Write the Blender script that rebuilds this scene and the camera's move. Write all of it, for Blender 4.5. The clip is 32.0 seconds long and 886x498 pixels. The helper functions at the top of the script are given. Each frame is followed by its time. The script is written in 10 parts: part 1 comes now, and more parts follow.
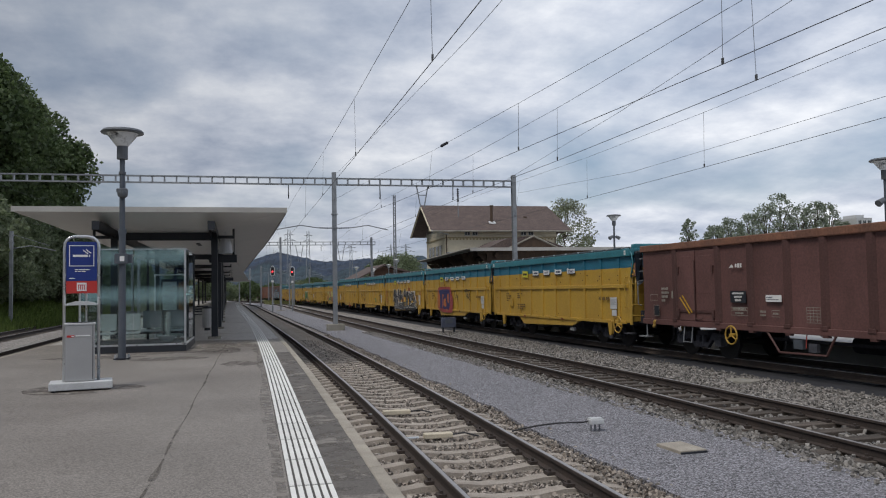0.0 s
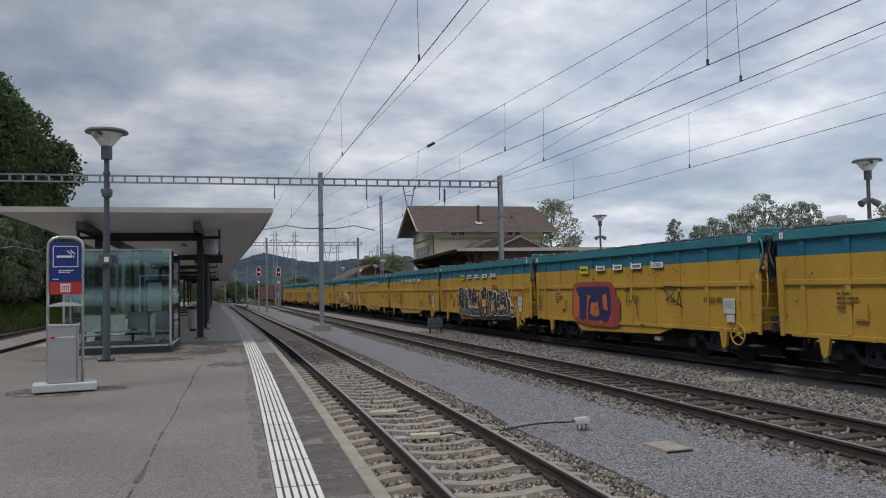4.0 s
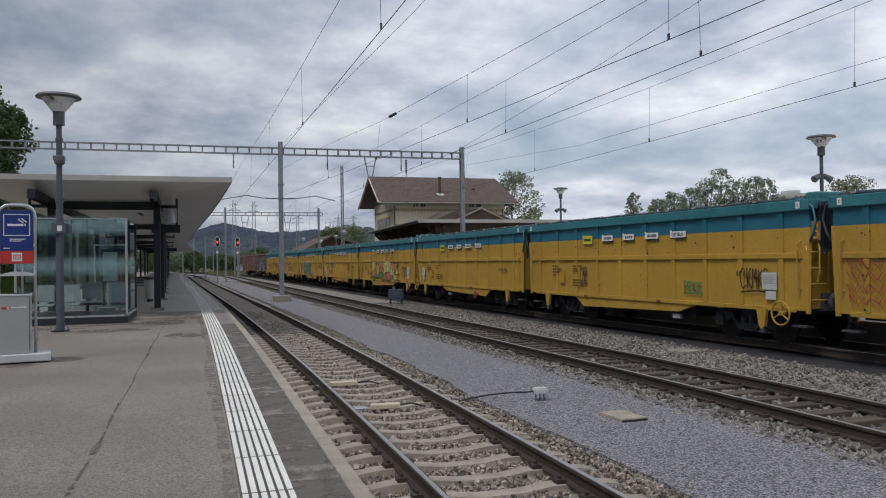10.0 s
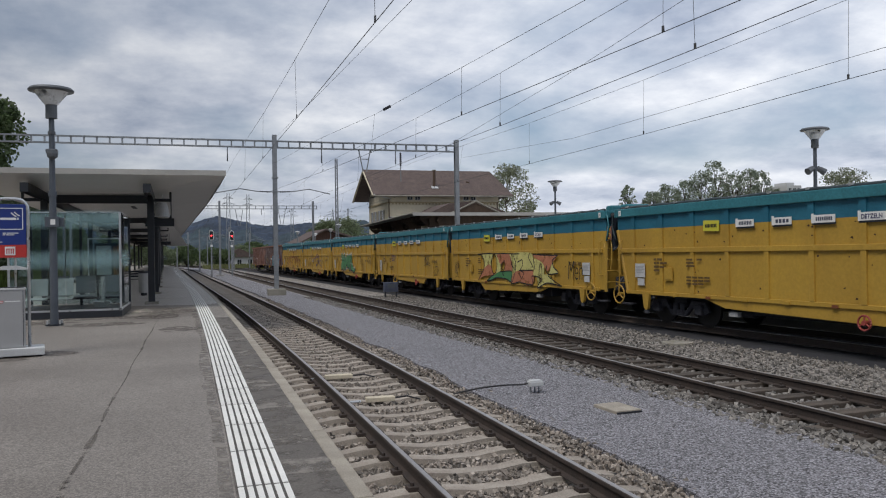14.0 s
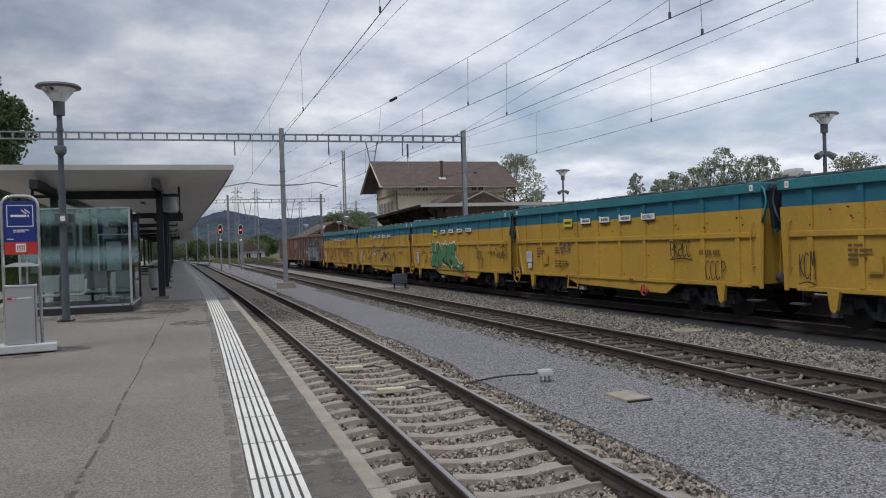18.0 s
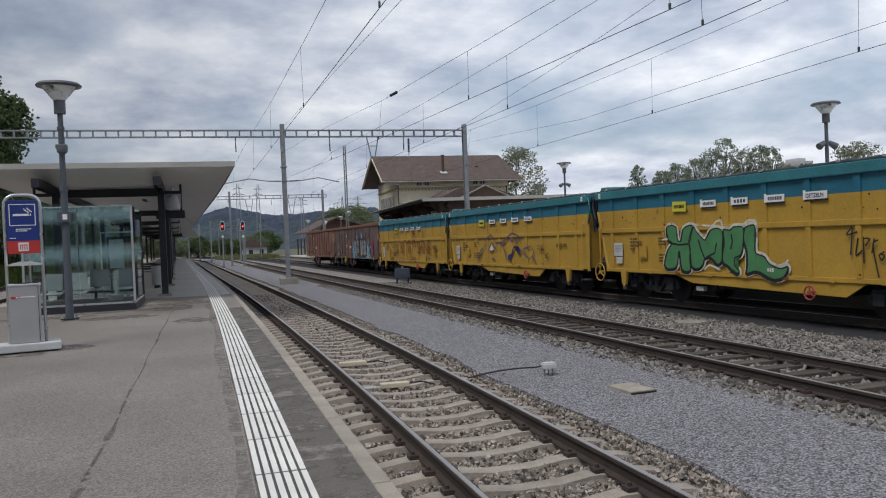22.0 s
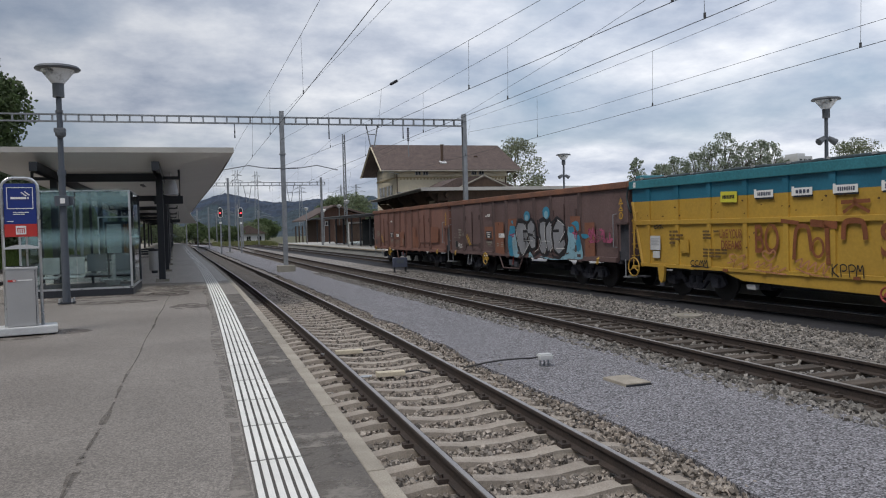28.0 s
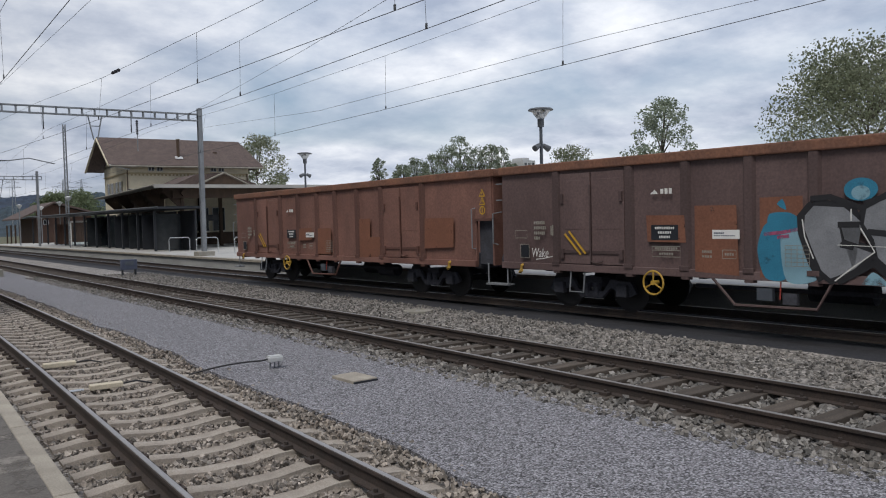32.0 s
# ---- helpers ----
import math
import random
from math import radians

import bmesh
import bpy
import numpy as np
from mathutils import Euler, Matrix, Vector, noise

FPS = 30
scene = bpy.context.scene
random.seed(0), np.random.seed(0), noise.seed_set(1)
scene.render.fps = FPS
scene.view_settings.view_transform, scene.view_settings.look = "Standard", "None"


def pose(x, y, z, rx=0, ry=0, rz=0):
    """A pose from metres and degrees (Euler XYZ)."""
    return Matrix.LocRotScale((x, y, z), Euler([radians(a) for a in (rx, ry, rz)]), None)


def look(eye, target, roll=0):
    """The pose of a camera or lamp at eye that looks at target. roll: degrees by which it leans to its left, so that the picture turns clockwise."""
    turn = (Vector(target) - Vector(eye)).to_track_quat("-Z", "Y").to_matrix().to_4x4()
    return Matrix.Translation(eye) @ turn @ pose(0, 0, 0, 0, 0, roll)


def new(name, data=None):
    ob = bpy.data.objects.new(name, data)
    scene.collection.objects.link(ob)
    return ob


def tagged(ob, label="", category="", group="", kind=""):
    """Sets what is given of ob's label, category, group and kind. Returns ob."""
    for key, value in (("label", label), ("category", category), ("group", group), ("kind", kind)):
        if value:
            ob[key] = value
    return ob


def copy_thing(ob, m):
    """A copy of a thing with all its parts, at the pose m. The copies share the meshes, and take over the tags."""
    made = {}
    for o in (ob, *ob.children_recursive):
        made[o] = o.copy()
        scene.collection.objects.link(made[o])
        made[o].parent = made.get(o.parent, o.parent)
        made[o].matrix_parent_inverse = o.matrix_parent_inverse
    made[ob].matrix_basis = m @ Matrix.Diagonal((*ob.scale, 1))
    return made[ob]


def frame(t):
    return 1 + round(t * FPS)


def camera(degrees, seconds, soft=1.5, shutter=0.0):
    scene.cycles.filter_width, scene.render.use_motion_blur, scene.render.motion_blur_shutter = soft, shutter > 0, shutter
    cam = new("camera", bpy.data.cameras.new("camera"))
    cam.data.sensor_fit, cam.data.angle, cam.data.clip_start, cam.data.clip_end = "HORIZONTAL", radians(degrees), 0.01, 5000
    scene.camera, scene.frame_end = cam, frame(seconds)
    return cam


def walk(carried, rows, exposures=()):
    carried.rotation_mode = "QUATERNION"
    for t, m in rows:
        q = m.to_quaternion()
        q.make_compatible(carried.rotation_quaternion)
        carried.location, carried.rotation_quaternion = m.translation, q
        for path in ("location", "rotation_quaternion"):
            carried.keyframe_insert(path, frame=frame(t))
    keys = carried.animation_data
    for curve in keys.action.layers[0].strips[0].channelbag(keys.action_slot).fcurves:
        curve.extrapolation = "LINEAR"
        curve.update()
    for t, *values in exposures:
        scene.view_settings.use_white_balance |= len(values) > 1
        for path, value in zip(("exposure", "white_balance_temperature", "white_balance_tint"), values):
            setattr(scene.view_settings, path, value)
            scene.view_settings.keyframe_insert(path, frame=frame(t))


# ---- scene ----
# The whole clip is one hand-held shot from the platform; x points across the tracks, y along them, z = 0 is the platform's top.
cam = camera(58.45, 32.0, soft=1.1)
PATH = [
    (0, (0.000, 0.000, 1.583), (2.287, 9.724, 2.044), -0.96),
    (0.5, (0.000, 0.000, 1.583), (2.305, 9.720, 2.039), -1.14),
    (1, (0.000, 0.000, 1.583), (2.343, 9.711, 2.029), -1.25),
    (1.5, (0.000, 0.000, 1.583), (2.362, 9.707, 2.029), -1.28),
    (2, (0.000, 0.000, 1.583), (2.379, 9.702, 2.041), -1.18),
    (2.5, (0.000, 0.000, 1.583), (2.346, 9.710, 2.042), -1.40),
    (3, (0.000, 0.000, 1.583), (2.361, 9.707, 2.037), -1.55),
    (3.5, (0.000, 0.000, 1.583), (2.399, 9.697, 2.037), -1.33),
    (4, (0.000, 0.000, 1.583), (2.450, 9.684, 2.045), -1.06),
    (4.5, (0.000, 0.000, 1.583), (2.513, 9.669, 2.025), -1.03),
    (6.5, (0.000, 0.000, 1.583), (2.557, 9.660, 1.967), -1.03),
    (7, (0.000, 0.000, 1.583), (2.648, 9.633, 2.012), -1.49),
    (7.5, (0.000, 0.000, 1.583), (2.719, 9.617, 1.934), -1.54),
    (8, (0.000, 0.000, 1.583), (2.776, 9.602, 1.880), -1.29),
    (8.5, (0.000, 0.000, 1.583), (2.815, 9.592, 1.832), -1.06),
    (9, (0.000, 0.000, 1.583), (2.874, 9.576, 1.779), -0.93),
    (9.5, (0.000, 0.000, 1.583), (2.911, 9.566, 1.709), -0.69),
    (10, (0.000, 0.000, 1.583), (2.919, 9.564, 1.677), -0.73),
    (10.5, (0.000, 0.000, 1.583), (2.947, 9.556, 1.662), -0.98),
    (11, (0.000, 0.000, 1.583), (2.953, 9.554, 1.654), -0.98),
    (11.5, (0.000, 0.000, 1.583), (2.973, 9.548, 1.624), -1.02),
    (12, (0.000, 0.000, 1.583), (2.976, 9.547, 1.572), -1.11),
    (12.5, (0.000, 0.000, 1.583), (2.964, 9.551, 1.556), -1.24),
    (13, (0.000, 0.000, 1.583), (2.945, 9.557, 1.569), -0.99),
    (13.5, (0.000, 0.000, 1.583), (2.987, 9.544, 1.597), -0.89),
    (15.5, (0.000, 0.000, 1.583), (2.947, 9.556, 1.536), -0.76),
    (16, (0.000, 0.000, 1.583), (2.905, 9.568, 1.534), -1.13),
    (16.5, (0.000, 0.000, 1.583), (2.915, 9.566, 1.532), -1.12),
    (17, (0.000, 0.000, 1.583), (2.906, 9.568, 1.517), -1.30),
    (17.5, (0.000, 0.000, 1.583), (2.883, 9.575, 1.483), -1.48),
    (18, (0.000, 0.000, 1.583), (2.878, 9.576, 1.475), -1.67),
    (18.5, (0.000, 0.000, 1.583), (2.891, 9.572, 1.449), -1.73),
    (19, (0.000, 0.000, 1.583), (2.928, 9.560, 1.408), -1.80),
    (19.5, (0.000, 0.000, 1.583), (2.925, 9.560, 1.368), -1.88),
    (20, (0.000, 0.000, 1.583), (2.926, 9.559, 1.348), -1.99),
    (20.5, (0.000, 0.000, 1.583), (2.926, 9.559, 1.329), -1.97),
    (21, (0.000, 0.000, 1.583), (2.929, 9.558, 1.327), -2.12),
    (21.5, (0.000, 0.000, 1.583), (2.914, 9.564, 1.373), -2.19),
    (22, (0.000, 0.000, 1.583), (2.849, 9.584, 1.403), -2.32),
    (22.5, (0.000, 0.000, 1.583), (2.797, 9.599, 1.395), -2.09),
    (23, (0.000, 0.000, 1.583), (2.801, 9.598, 1.377), -1.58),
    (23.5, (0.000, 0.000, 1.583), (2.810, 9.595, 1.363), -1.26),
    (24, (0.000, 0.000, 1.583), (2.828, 9.590, 1.384), -1.29),
    (24.5, (0.000, 0.000, 1.583), (2.844, 9.585, 1.374), -1.33),
    (25, (0.000, 0.000, 1.583), (2.913, 9.564, 1.346), -1.42),
    (25.5, (0.000, 0.000, 1.583), (2.949, 9.553, 1.359), -1.52),
    (27.5, (0.000, 0.000, 1.583), (2.858, 9.579, 1.294), -1.56),
    (28, (0.000, 0.000, 1.583), (2.870, 9.574, 1.273), -1.44),
    (28.5, (0.000, 0.000, 1.583), (2.873, 9.573, 1.268), -1.03),
    (29, (0.000, 0.000, 1.583), (2.842, 9.582, 1.244), -0.76),
    (29.5, (0.000, 0.000, 1.583), (2.831, 9.584, 1.221), -0.80),
    (30, (0.000, 0.000, 1.583), (2.828, 9.584, 1.194), -0.56),
    (30.5, (0.036, -0.010, 1.575), (2.927, 9.556, 1.196), -0.60),
    (30.6, (0.071, -0.045, 1.581), (3.046, 9.496, 1.215), -1.03),
    (30.8, (0.096, -0.060, 1.589), (3.330, 9.395, 1.219), -1.08),
    (31, (0.102, -0.061, 1.588), (3.673, 9.272, 1.219), -0.86),
    (31.2, (0.117, -0.062, 1.585), (3.996, 9.148, 1.211), -1.00),
    (31.4, (0.147, -0.059, 1.581), (4.351, 9.007, 1.214), -0.99),
    (31.5, (0.155, -0.062, 1.578), (4.543, 8.917, 1.220), -1.02),
    (31.6, (0.184, -0.073, 1.579), (4.781, 8.801, 1.212), -1.14),
    (31.8, (0.200, -0.073, 1.582), (5.363, 8.483, 1.209), -1.12),
    (32, (0.224, -0.146, 1.606), (5.939, 8.050, 1.198), -1.42),
]
walk(cam, [(t, look(eye, target, roll)) for t, eye, target, roll in PATH], exposures=((0, 0.0), (2.5, -0.02), (5, -0.10), (8, -0.08), (12, 0.0), (20, 0.05), (28, 0.07), (32, 0.05)))

# ---- sky and sun: bright broken cloud ----
world = bpy.data.worlds.new("cloudy_sky")
scene.world = world
world.use_nodes = True
SUN_EL, SUN_AZ = radians(57), radians(-122)


def build_sky():
    nt = world.node_tree
    nt.nodes.clear()
    n = lambda kind, **kw: make_node(nt, kind, **kw)
    coord = n("ShaderNodeTexCoord")
    sep = n("ShaderNodeSeparateXYZ")
    nt.links.new(coord.outputs["Generated"], sep.inputs[0])
    # cloud layer: the direction is laid onto a flat sheet overhead
    zc = n("ShaderNodeMath", operation="MAXIMUM")
    zc.inputs[1].default_value = 0.0
    nt.links.new(sep.outputs[2], zc.inputs[0])
    za = n("ShaderNodeMath", operation="ADD")
    za.inputs[1].default_value = 0.24
    nt.links.new(zc.outputs[0], za.inputs[0])
    dx = n("ShaderNodeMath", operation="DIVIDE")
    dy = n("ShaderNodeMath", operation="DIVIDE")
    nt.links.new(sep.outputs[0], dx.inputs[0])
    nt.links.new(za.outputs[0], dx.inputs[1])
    nt.links.new(sep.outputs[1], dy.inputs[0])
    nt.links.new(za.outputs[0], dy.inputs[1])
    flat = n("ShaderNodeCombineXYZ")
    nt.links.new(dx.outputs[0], flat.inputs[0])
    nt.links.new(dy.outputs[0], flat.inputs[1])
    big = n("ShaderNodeTexNoise")
    big.inputs["Scale"].default_value = 1.35
    big.inputs["Detail"].default_value = 9.0
    big.inputs["Roughness"].default_value = 0.52
    big.inputs["Distortion"].default_value = 0.35
    off = n("ShaderNodeVectorMath", operation="ADD")
    off.inputs[1].default_value = (3.7, 1.9, 0.0)
    nt.links.new(flat.outputs[0], off.inputs[0])
    nt.links.new(off.outputs[0], big.inputs["Vector"])
    cover = n("ShaderNodeValToRGB")
    cover.color_ramp.elements[0].position, cover.color_ramp.elements[0].color = 0.28, (0.0, 0.0, 0.0, 1)
    cover.color_ramp.elements[1].position, cover.color_ramp.elements[1].color = 0.56, (1, 1, 1, 1)
    nt.links.new(big.outputs["Fac"], cover.inputs[0])
    fine = n("ShaderNodeTexNoise")
    fine.inputs["Scale"].default_value = 2.3
    fine.inputs["Detail"].default_value = 10.0
    fine.inputs["Roughness"].default_value = 0.60
    nt.links.new(flat.outputs[0], fine.inputs["Vector"])
    shade = n("ShaderNodeValToRGB")
    el = shade.color_ramp.elements
    el[0].position, el[0].color = 0.32, (0.41, 0.475, 0.61, 1)
    el[1].position, el[1].color = 0.66, (0.97, 1.0, 1.06, 1)
    mid = el.new(0.47)
    mid.color = (0.64, 0.695, 0.81, 1)
    nt.links.new(fine.outputs["Fac"], shade.inputs[0])
    sky = n("ShaderNodeTexSky")
    sky.sky_type, sky.sun_disc, sky.sun_elevation, sky.sun_rotation = "NISHITA", False, SUN_EL, SUN_AZ
    sky.air_density, sky.dust_density = 1.0, 1.5
    dim = n("ShaderNodeVectorMath", operation="SCALE")
    dim.inputs["Scale"].default_value = 0.10
    nt.links.new(sky.outputs[0], dim.inputs[0])
    haze = n("ShaderNodeMix", data_type="RGBA")
    haze.inputs[0].default_value = 0.45
    haze.inputs[7].default_value = (0.40, 0.50, 0.66, 1)
    nt.links.new(dim.outputs[0], haze.inputs[6])
    mix = n("ShaderNodeMix", data_type="RGBA")
    nt.links.new(cover.outputs[0], mix.inputs[0])
    nt.links.new(haze.outputs[2], mix.inputs[6])
    nt.links.new(shade.outputs[0], mix.inputs[7])
    bg = n("ShaderNodeBackground")
    bg.inputs["Strength"].default_value = 0.88
    # the cloud thins out slowly from the wooded slope over to the station side
    thin = n("ShaderNodeMapRange")
    thin.inputs["From Min"].default_value, thin.inputs["From Max"].default_value = -0.55, 0.42
    thin.inputs["To Min"].default_value, thin.inputs["To Max"].default_value = 0.55, 1.21
    nt.links.new(sep.outputs[0], thin.inputs["Value"])
    high = n("ShaderNodeMapRange")
    high.inputs["From Min"].default_value, high.inputs["From Max"].default_value = 0.06, 0.24
    high.inputs["To Min"].default_value, high.inputs["To Max"].default_value = 0.86, 0.92
    nt.links.new(sep.outputs[2], high.inputs["Value"])
    tone = n("ShaderNodeMath", operation="MULTIPLY")
    nt.links.new(thin.outputs[0], tone.inputs[0])
    nt.links.new(high.outputs[0], tone.inputs[1])
    veil = n("ShaderNodeVectorMath", operation="SCALE")
    nt.links.new(mix.outputs[2], veil.inputs[0])
    nt.links.new(tone.outputs[0], veil.inputs["Scale"])
    nt.links.new(veil.outputs[0], bg.inputs["Color"])
    out = n("ShaderNodeOutputWorld")
    nt.links.new(bg.outputs[0], out.inputs["Surface"])


def make_node(nt, kind, **kw):
    nd = nt.nodes.new(kind)
    if "operation" in kw:
        nd.operation = kw["operation"]
    if "data_type" in kw:
        nd.data_type = kw["data_type"]
    return nd


build_sky()
sun = new("sun", bpy.data.lights.new("sun", "SUN"))
sun.data.energy, sun.data.angle, sun.data.color = 1.95, radians(24), (1.0, 0.96, 0.9)
sun.matrix_world = look((0, 0, 60), (-60 * math.sin(SUN_AZ) / math.tan(SUN_EL), -60 * math.cos(SUN_AZ) / math.tan(SUN_EL), 0))


# ---- materials ----
def mat(name, color, rough=0.7, metal=0.0, scale=4.0, vary=0.25, bump=0.15, fine=60.0, tint=None, spots=0.0, spot_color=(0.05, 0.04, 0.035), random_value=0.0, island=False, stretch=(1, 1, 1), cells=0.0, cell_size=0.05, wear=0.0, passing=0.0):
    """A surface with broad stains and fine grain. tint: the colour that the stains turn to; spots: share of dark specks;
    cells: contrast of single grains or stones of cell_size metres; wear: share of paint that has faded away; passing: share of light that passes a leaf."""
    m = bpy.data.materials.new(name)
    m.use_nodes = True
    nt = m.node_tree
    bsdf = nt.nodes["Principled BSDF"]
    bsdf.inputs["Roughness"].default_value = rough
    bsdf.inputs["Metallic"].default_value = metal
    n = lambda kind, **kw: make_node(nt, kind, **kw)
    coord = n("ShaderNodeTexCoord")
    mp = n("ShaderNodeMapping")
    mp.inputs["Scale"].default_value = stretch
    nt.links.new(coord.outputs["Object"], mp.inputs["Vector"])
    broad = n("ShaderNodeTexNoise")
    broad.inputs["Scale"].default_value = scale
    broad.inputs["Detail"].default_value = 6.0
    broad.inputs["Roughness"].default_value = 0.6
    nt.links.new(mp.outputs[0], broad.inputs["Vector"])
    grain = n("ShaderNodeTexNoise")
    grain.inputs["Scale"].default_value = fine
    grain.inputs["Detail"].default_value = 4.0
    nt.links.new(coord.outputs["Object"], grain.inputs["Vector"])
    other = tint or tuple(c * (1 - vary) for c in color)
    ramp = n("ShaderNodeValToRGB")
    ramp.color_ramp.elements[0].position, ramp.color_ramp.elements[0].color = 0.35, (*other, 1)
    ramp.color_ramp.elements[1].position, ramp.color_ramp.elements[1].color = 0.68, (*color, 1)
    nt.links.new(broad.outputs["Fac"], ramp.inputs[0])
    gr = n("ShaderNodeMapRange")
    gr.inputs["From Min"].default_value, gr.inputs["From Max"].default_value = 0.3, 0.7
    gr.inputs["To Min"].default_value, gr.inputs["To Max"].default_value = 1 - vary * 0.8, 1 + vary * 0.5
    nt.links.new(grain.outputs["Fac"], gr.inputs["Value"])
    mul = n("ShaderNodeVectorMath", operation="SCALE")
    nt.links.new(ramp.outputs[0], mul.inputs[0])
    nt.links.new(gr.outputs[0], mul.inputs["Scale"])
    last = mul.outputs[0]
    height = grain.outputs["Fac"]
    if cells:
        vor = n("ShaderNodeTexVoronoi")
        vor.inputs["Scale"].default_value = 1 / cell_size
        nt.links.new(coord.outputs["Object"], vor.inputs["Vector"])
        tone = n("ShaderNodeSeparateColor")
        nt.links.new(vor.outputs["Color"], tone.inputs[0])
        cr = n("ShaderNodeMapRange")
        cr.inputs["To Min"].default_value, cr.inputs["To Max"].default_value = 1 - cells, 1 + cells
        nt.links.new(tone.outputs[0], cr.inputs["Value"])
        gap = n("ShaderNodeMapRange")
        gap.inputs["From Min"].default_value, gap.inputs["From Max"].default_value = 0.35, 0.75
        gap.inputs["To Min"].default_value, gap.inputs["To Max"].default_value = 1.0, 1 - 0.75 * cells
        nt.links.new(vor.outputs["Distance"], gap.inputs["Value"])
        both = n("ShaderNodeMath", operation="MULTIPLY")
        nt.links.new(cr.outputs[0], both.inputs[0])
        nt.links.new(gap.outputs[0], both.inputs[1])
        m3 = n("ShaderNodeVectorMath", operation="SCALE")
        nt.links.new(last, m3.inputs[0])
        nt.links.new(both.outputs[0], m3.inputs["Scale"])
        last = m3.outputs[0]
        height = gap.outputs[0]
    if random_value:
        if island:
            geo = n("ShaderNodeNewGeometry")
            rnd = geo.outputs["Random Per Island"]
        else:
            rnd = n("ShaderNodeObjectInfo").outputs["Random"]
        rr = n("ShaderNodeMapRange")
        rr.inputs["To Min"].default_value, rr.inputs["To Max"].default_value = 1 - random_value, 1 + random_value
        nt.links.new(rnd, rr.inputs["Value"])
        m2 = n("ShaderNodeVectorMath", operation="SCALE")
        nt.links.new(last, m2.inputs[0])
        nt.links.new(rr.outputs[0], m2.inputs["Scale"])
        last = m2.outputs[0]
    if spots:
        sp = n("ShaderNodeTexNoise")
        sp.inputs["Scale"].default_value = scale * 5
        sp.inputs["Detail"].default_value = 5.0
        sp.inputs["Roughness"].default_value = 0.7
        nt.links.new(mp.outputs[0], sp.inputs["Vector"])
        sr = n("ShaderNodeValToRGB")
        sr.color_ramp.elements[0].position = 0.72 - spots
        sr.color_ramp.elements[1].position = 0.80 - spots
        nt.links.new(sp.outputs["Fac"], sr.inputs[0])
        mx = n("ShaderNodeMix", data_type="RGBA")
        mx.inputs[7].default_value = (*spot_color, 1)
        nt.links.new(sr.outputs[0], mx.inputs[0])
        nt.links.new(last, mx.inputs[6])
        last = mx.outputs[2]
    nt.links.new(last, bsdf.inputs["Base Color"])
    if bump:
        bp = n("ShaderNodeBump")
        bp.inputs["Strength"].default_value = bump
        bp.inputs["Distance"].default_value = 0.01
        nt.links.new(height, bp.inputs["Height"])
        nt.links.new(bp.outputs[0], bsdf.inputs["Normal"])
    if wear:
        wn = n("ShaderNodeTexNoise")
        wn.inputs["Scale"].default_value = 3.2
        wn.inputs["Detail"].default_value = 7.0
        wn.inputs["Roughness"].default_value = 0.65
        nt.links.new(coord.outputs["Object"], wn.inputs["Vector"])
        wr = n("ShaderNodeMapRange")
        wr.inputs["From Min"].default_value, wr.inputs["From Max"].default_value = 0.16 + 0.42 * wear, 0.34 + 0.42 * wear
        nt.links.new(wn.outputs["Fac"], wr.inputs["Value"])
        nt.links.new(wr.outputs[0], bsdf.inputs["Alpha"])
    if passing:
        tr = n("ShaderNodeBsdfTranslucent")
        nt.links.new(last, tr.inputs["Color"])
        ms = n("ShaderNodeMixShader")
        ms.inputs[0].default_value = passing
        nt.links.new(bsdf.outputs[0], ms.inputs[1])
        nt.links.new(tr.outputs[0], ms.inputs[2])
        nt.links.new(ms.outputs[0], nt.nodes["Material Output"].inputs["Surface"])
    rv = n("ShaderNodeMapRange")
    rv.inputs["To Min"].default_value, rv.inputs["To Max"].default_value = max(0.03, rough - 0.12), min(1, rough + 0.12)
    nt.links.new(broad.outputs["Fac"], rv.inputs["Value"])
    nt.links.new(rv.outputs[0], bsdf.inputs["Roughness"])
    return m


def glass_mat(name, color=(0.85, 0.93, 0.91), rough=0.02, ior=1.45):
    m = bpy.data.materials.new(name)
    m.use_nodes = True
    nt = m.node_tree
    b = nt.nodes["Principled BSDF"]
    b.inputs["Base Color"].default_value = (*color, 1)
    b.inputs["Transmission Weight"].default_value = 1.0
    b.inputs["Roughness"].default_value = rough
    b.inputs["IOR"].default_value = ior
    return m


def glow_mat(name, color, strength):
    m = bpy.data.materials.new(name)
    m.use_nodes = True
    b = m.node_tree.nodes["Principled BSDF"]
    b.inputs["Base Color"].default_value = (*color, 1)
    b.inputs["Emission Color"].default_value = (*color, 1)
    b.inputs["Emission Strength"].default_value = strength
    return m


ASPHALT = mat("platform_asphalt", (0.286, 0.257, 0.230), 0.60, scale=0.38, vary=0.3, bump=0.4, fine=140, tint=(0.202, 0.178, 0.156), spots=0.03, spot_color=(0.145, 0.126, 0.11), cells=0.38, cell_size=0.014)
KERB = mat("kerb_concrete", (0.40, 0.36, 0.30), 0.85, scale=3.0, vary=0.3, bump=0.3, fine=90, random_value=0.07, tint=(0.27, 0.24, 0.20))
SEAM = mat("bitumen_seam", (0.130, 0.114, 0.100), 0.8, scale=5, vary=0.4, fine=80, wear=0.55)
SMEAR = mat("bitumen_smear", (0.195, 0.172, 0.150), 0.8, scale=5, vary=0.35, fine=80, wear=0.62)
BOARD = mat("pale_track_board", (0.60, 0.53, 0.41), 0.8, scale=6, vary=0.2, bump=0.1)
SILVER = mat("silver_letter_paint", (0.27, 0.28, 0.305), 0.5, scale=2, vary=0.25, bump=0.02)
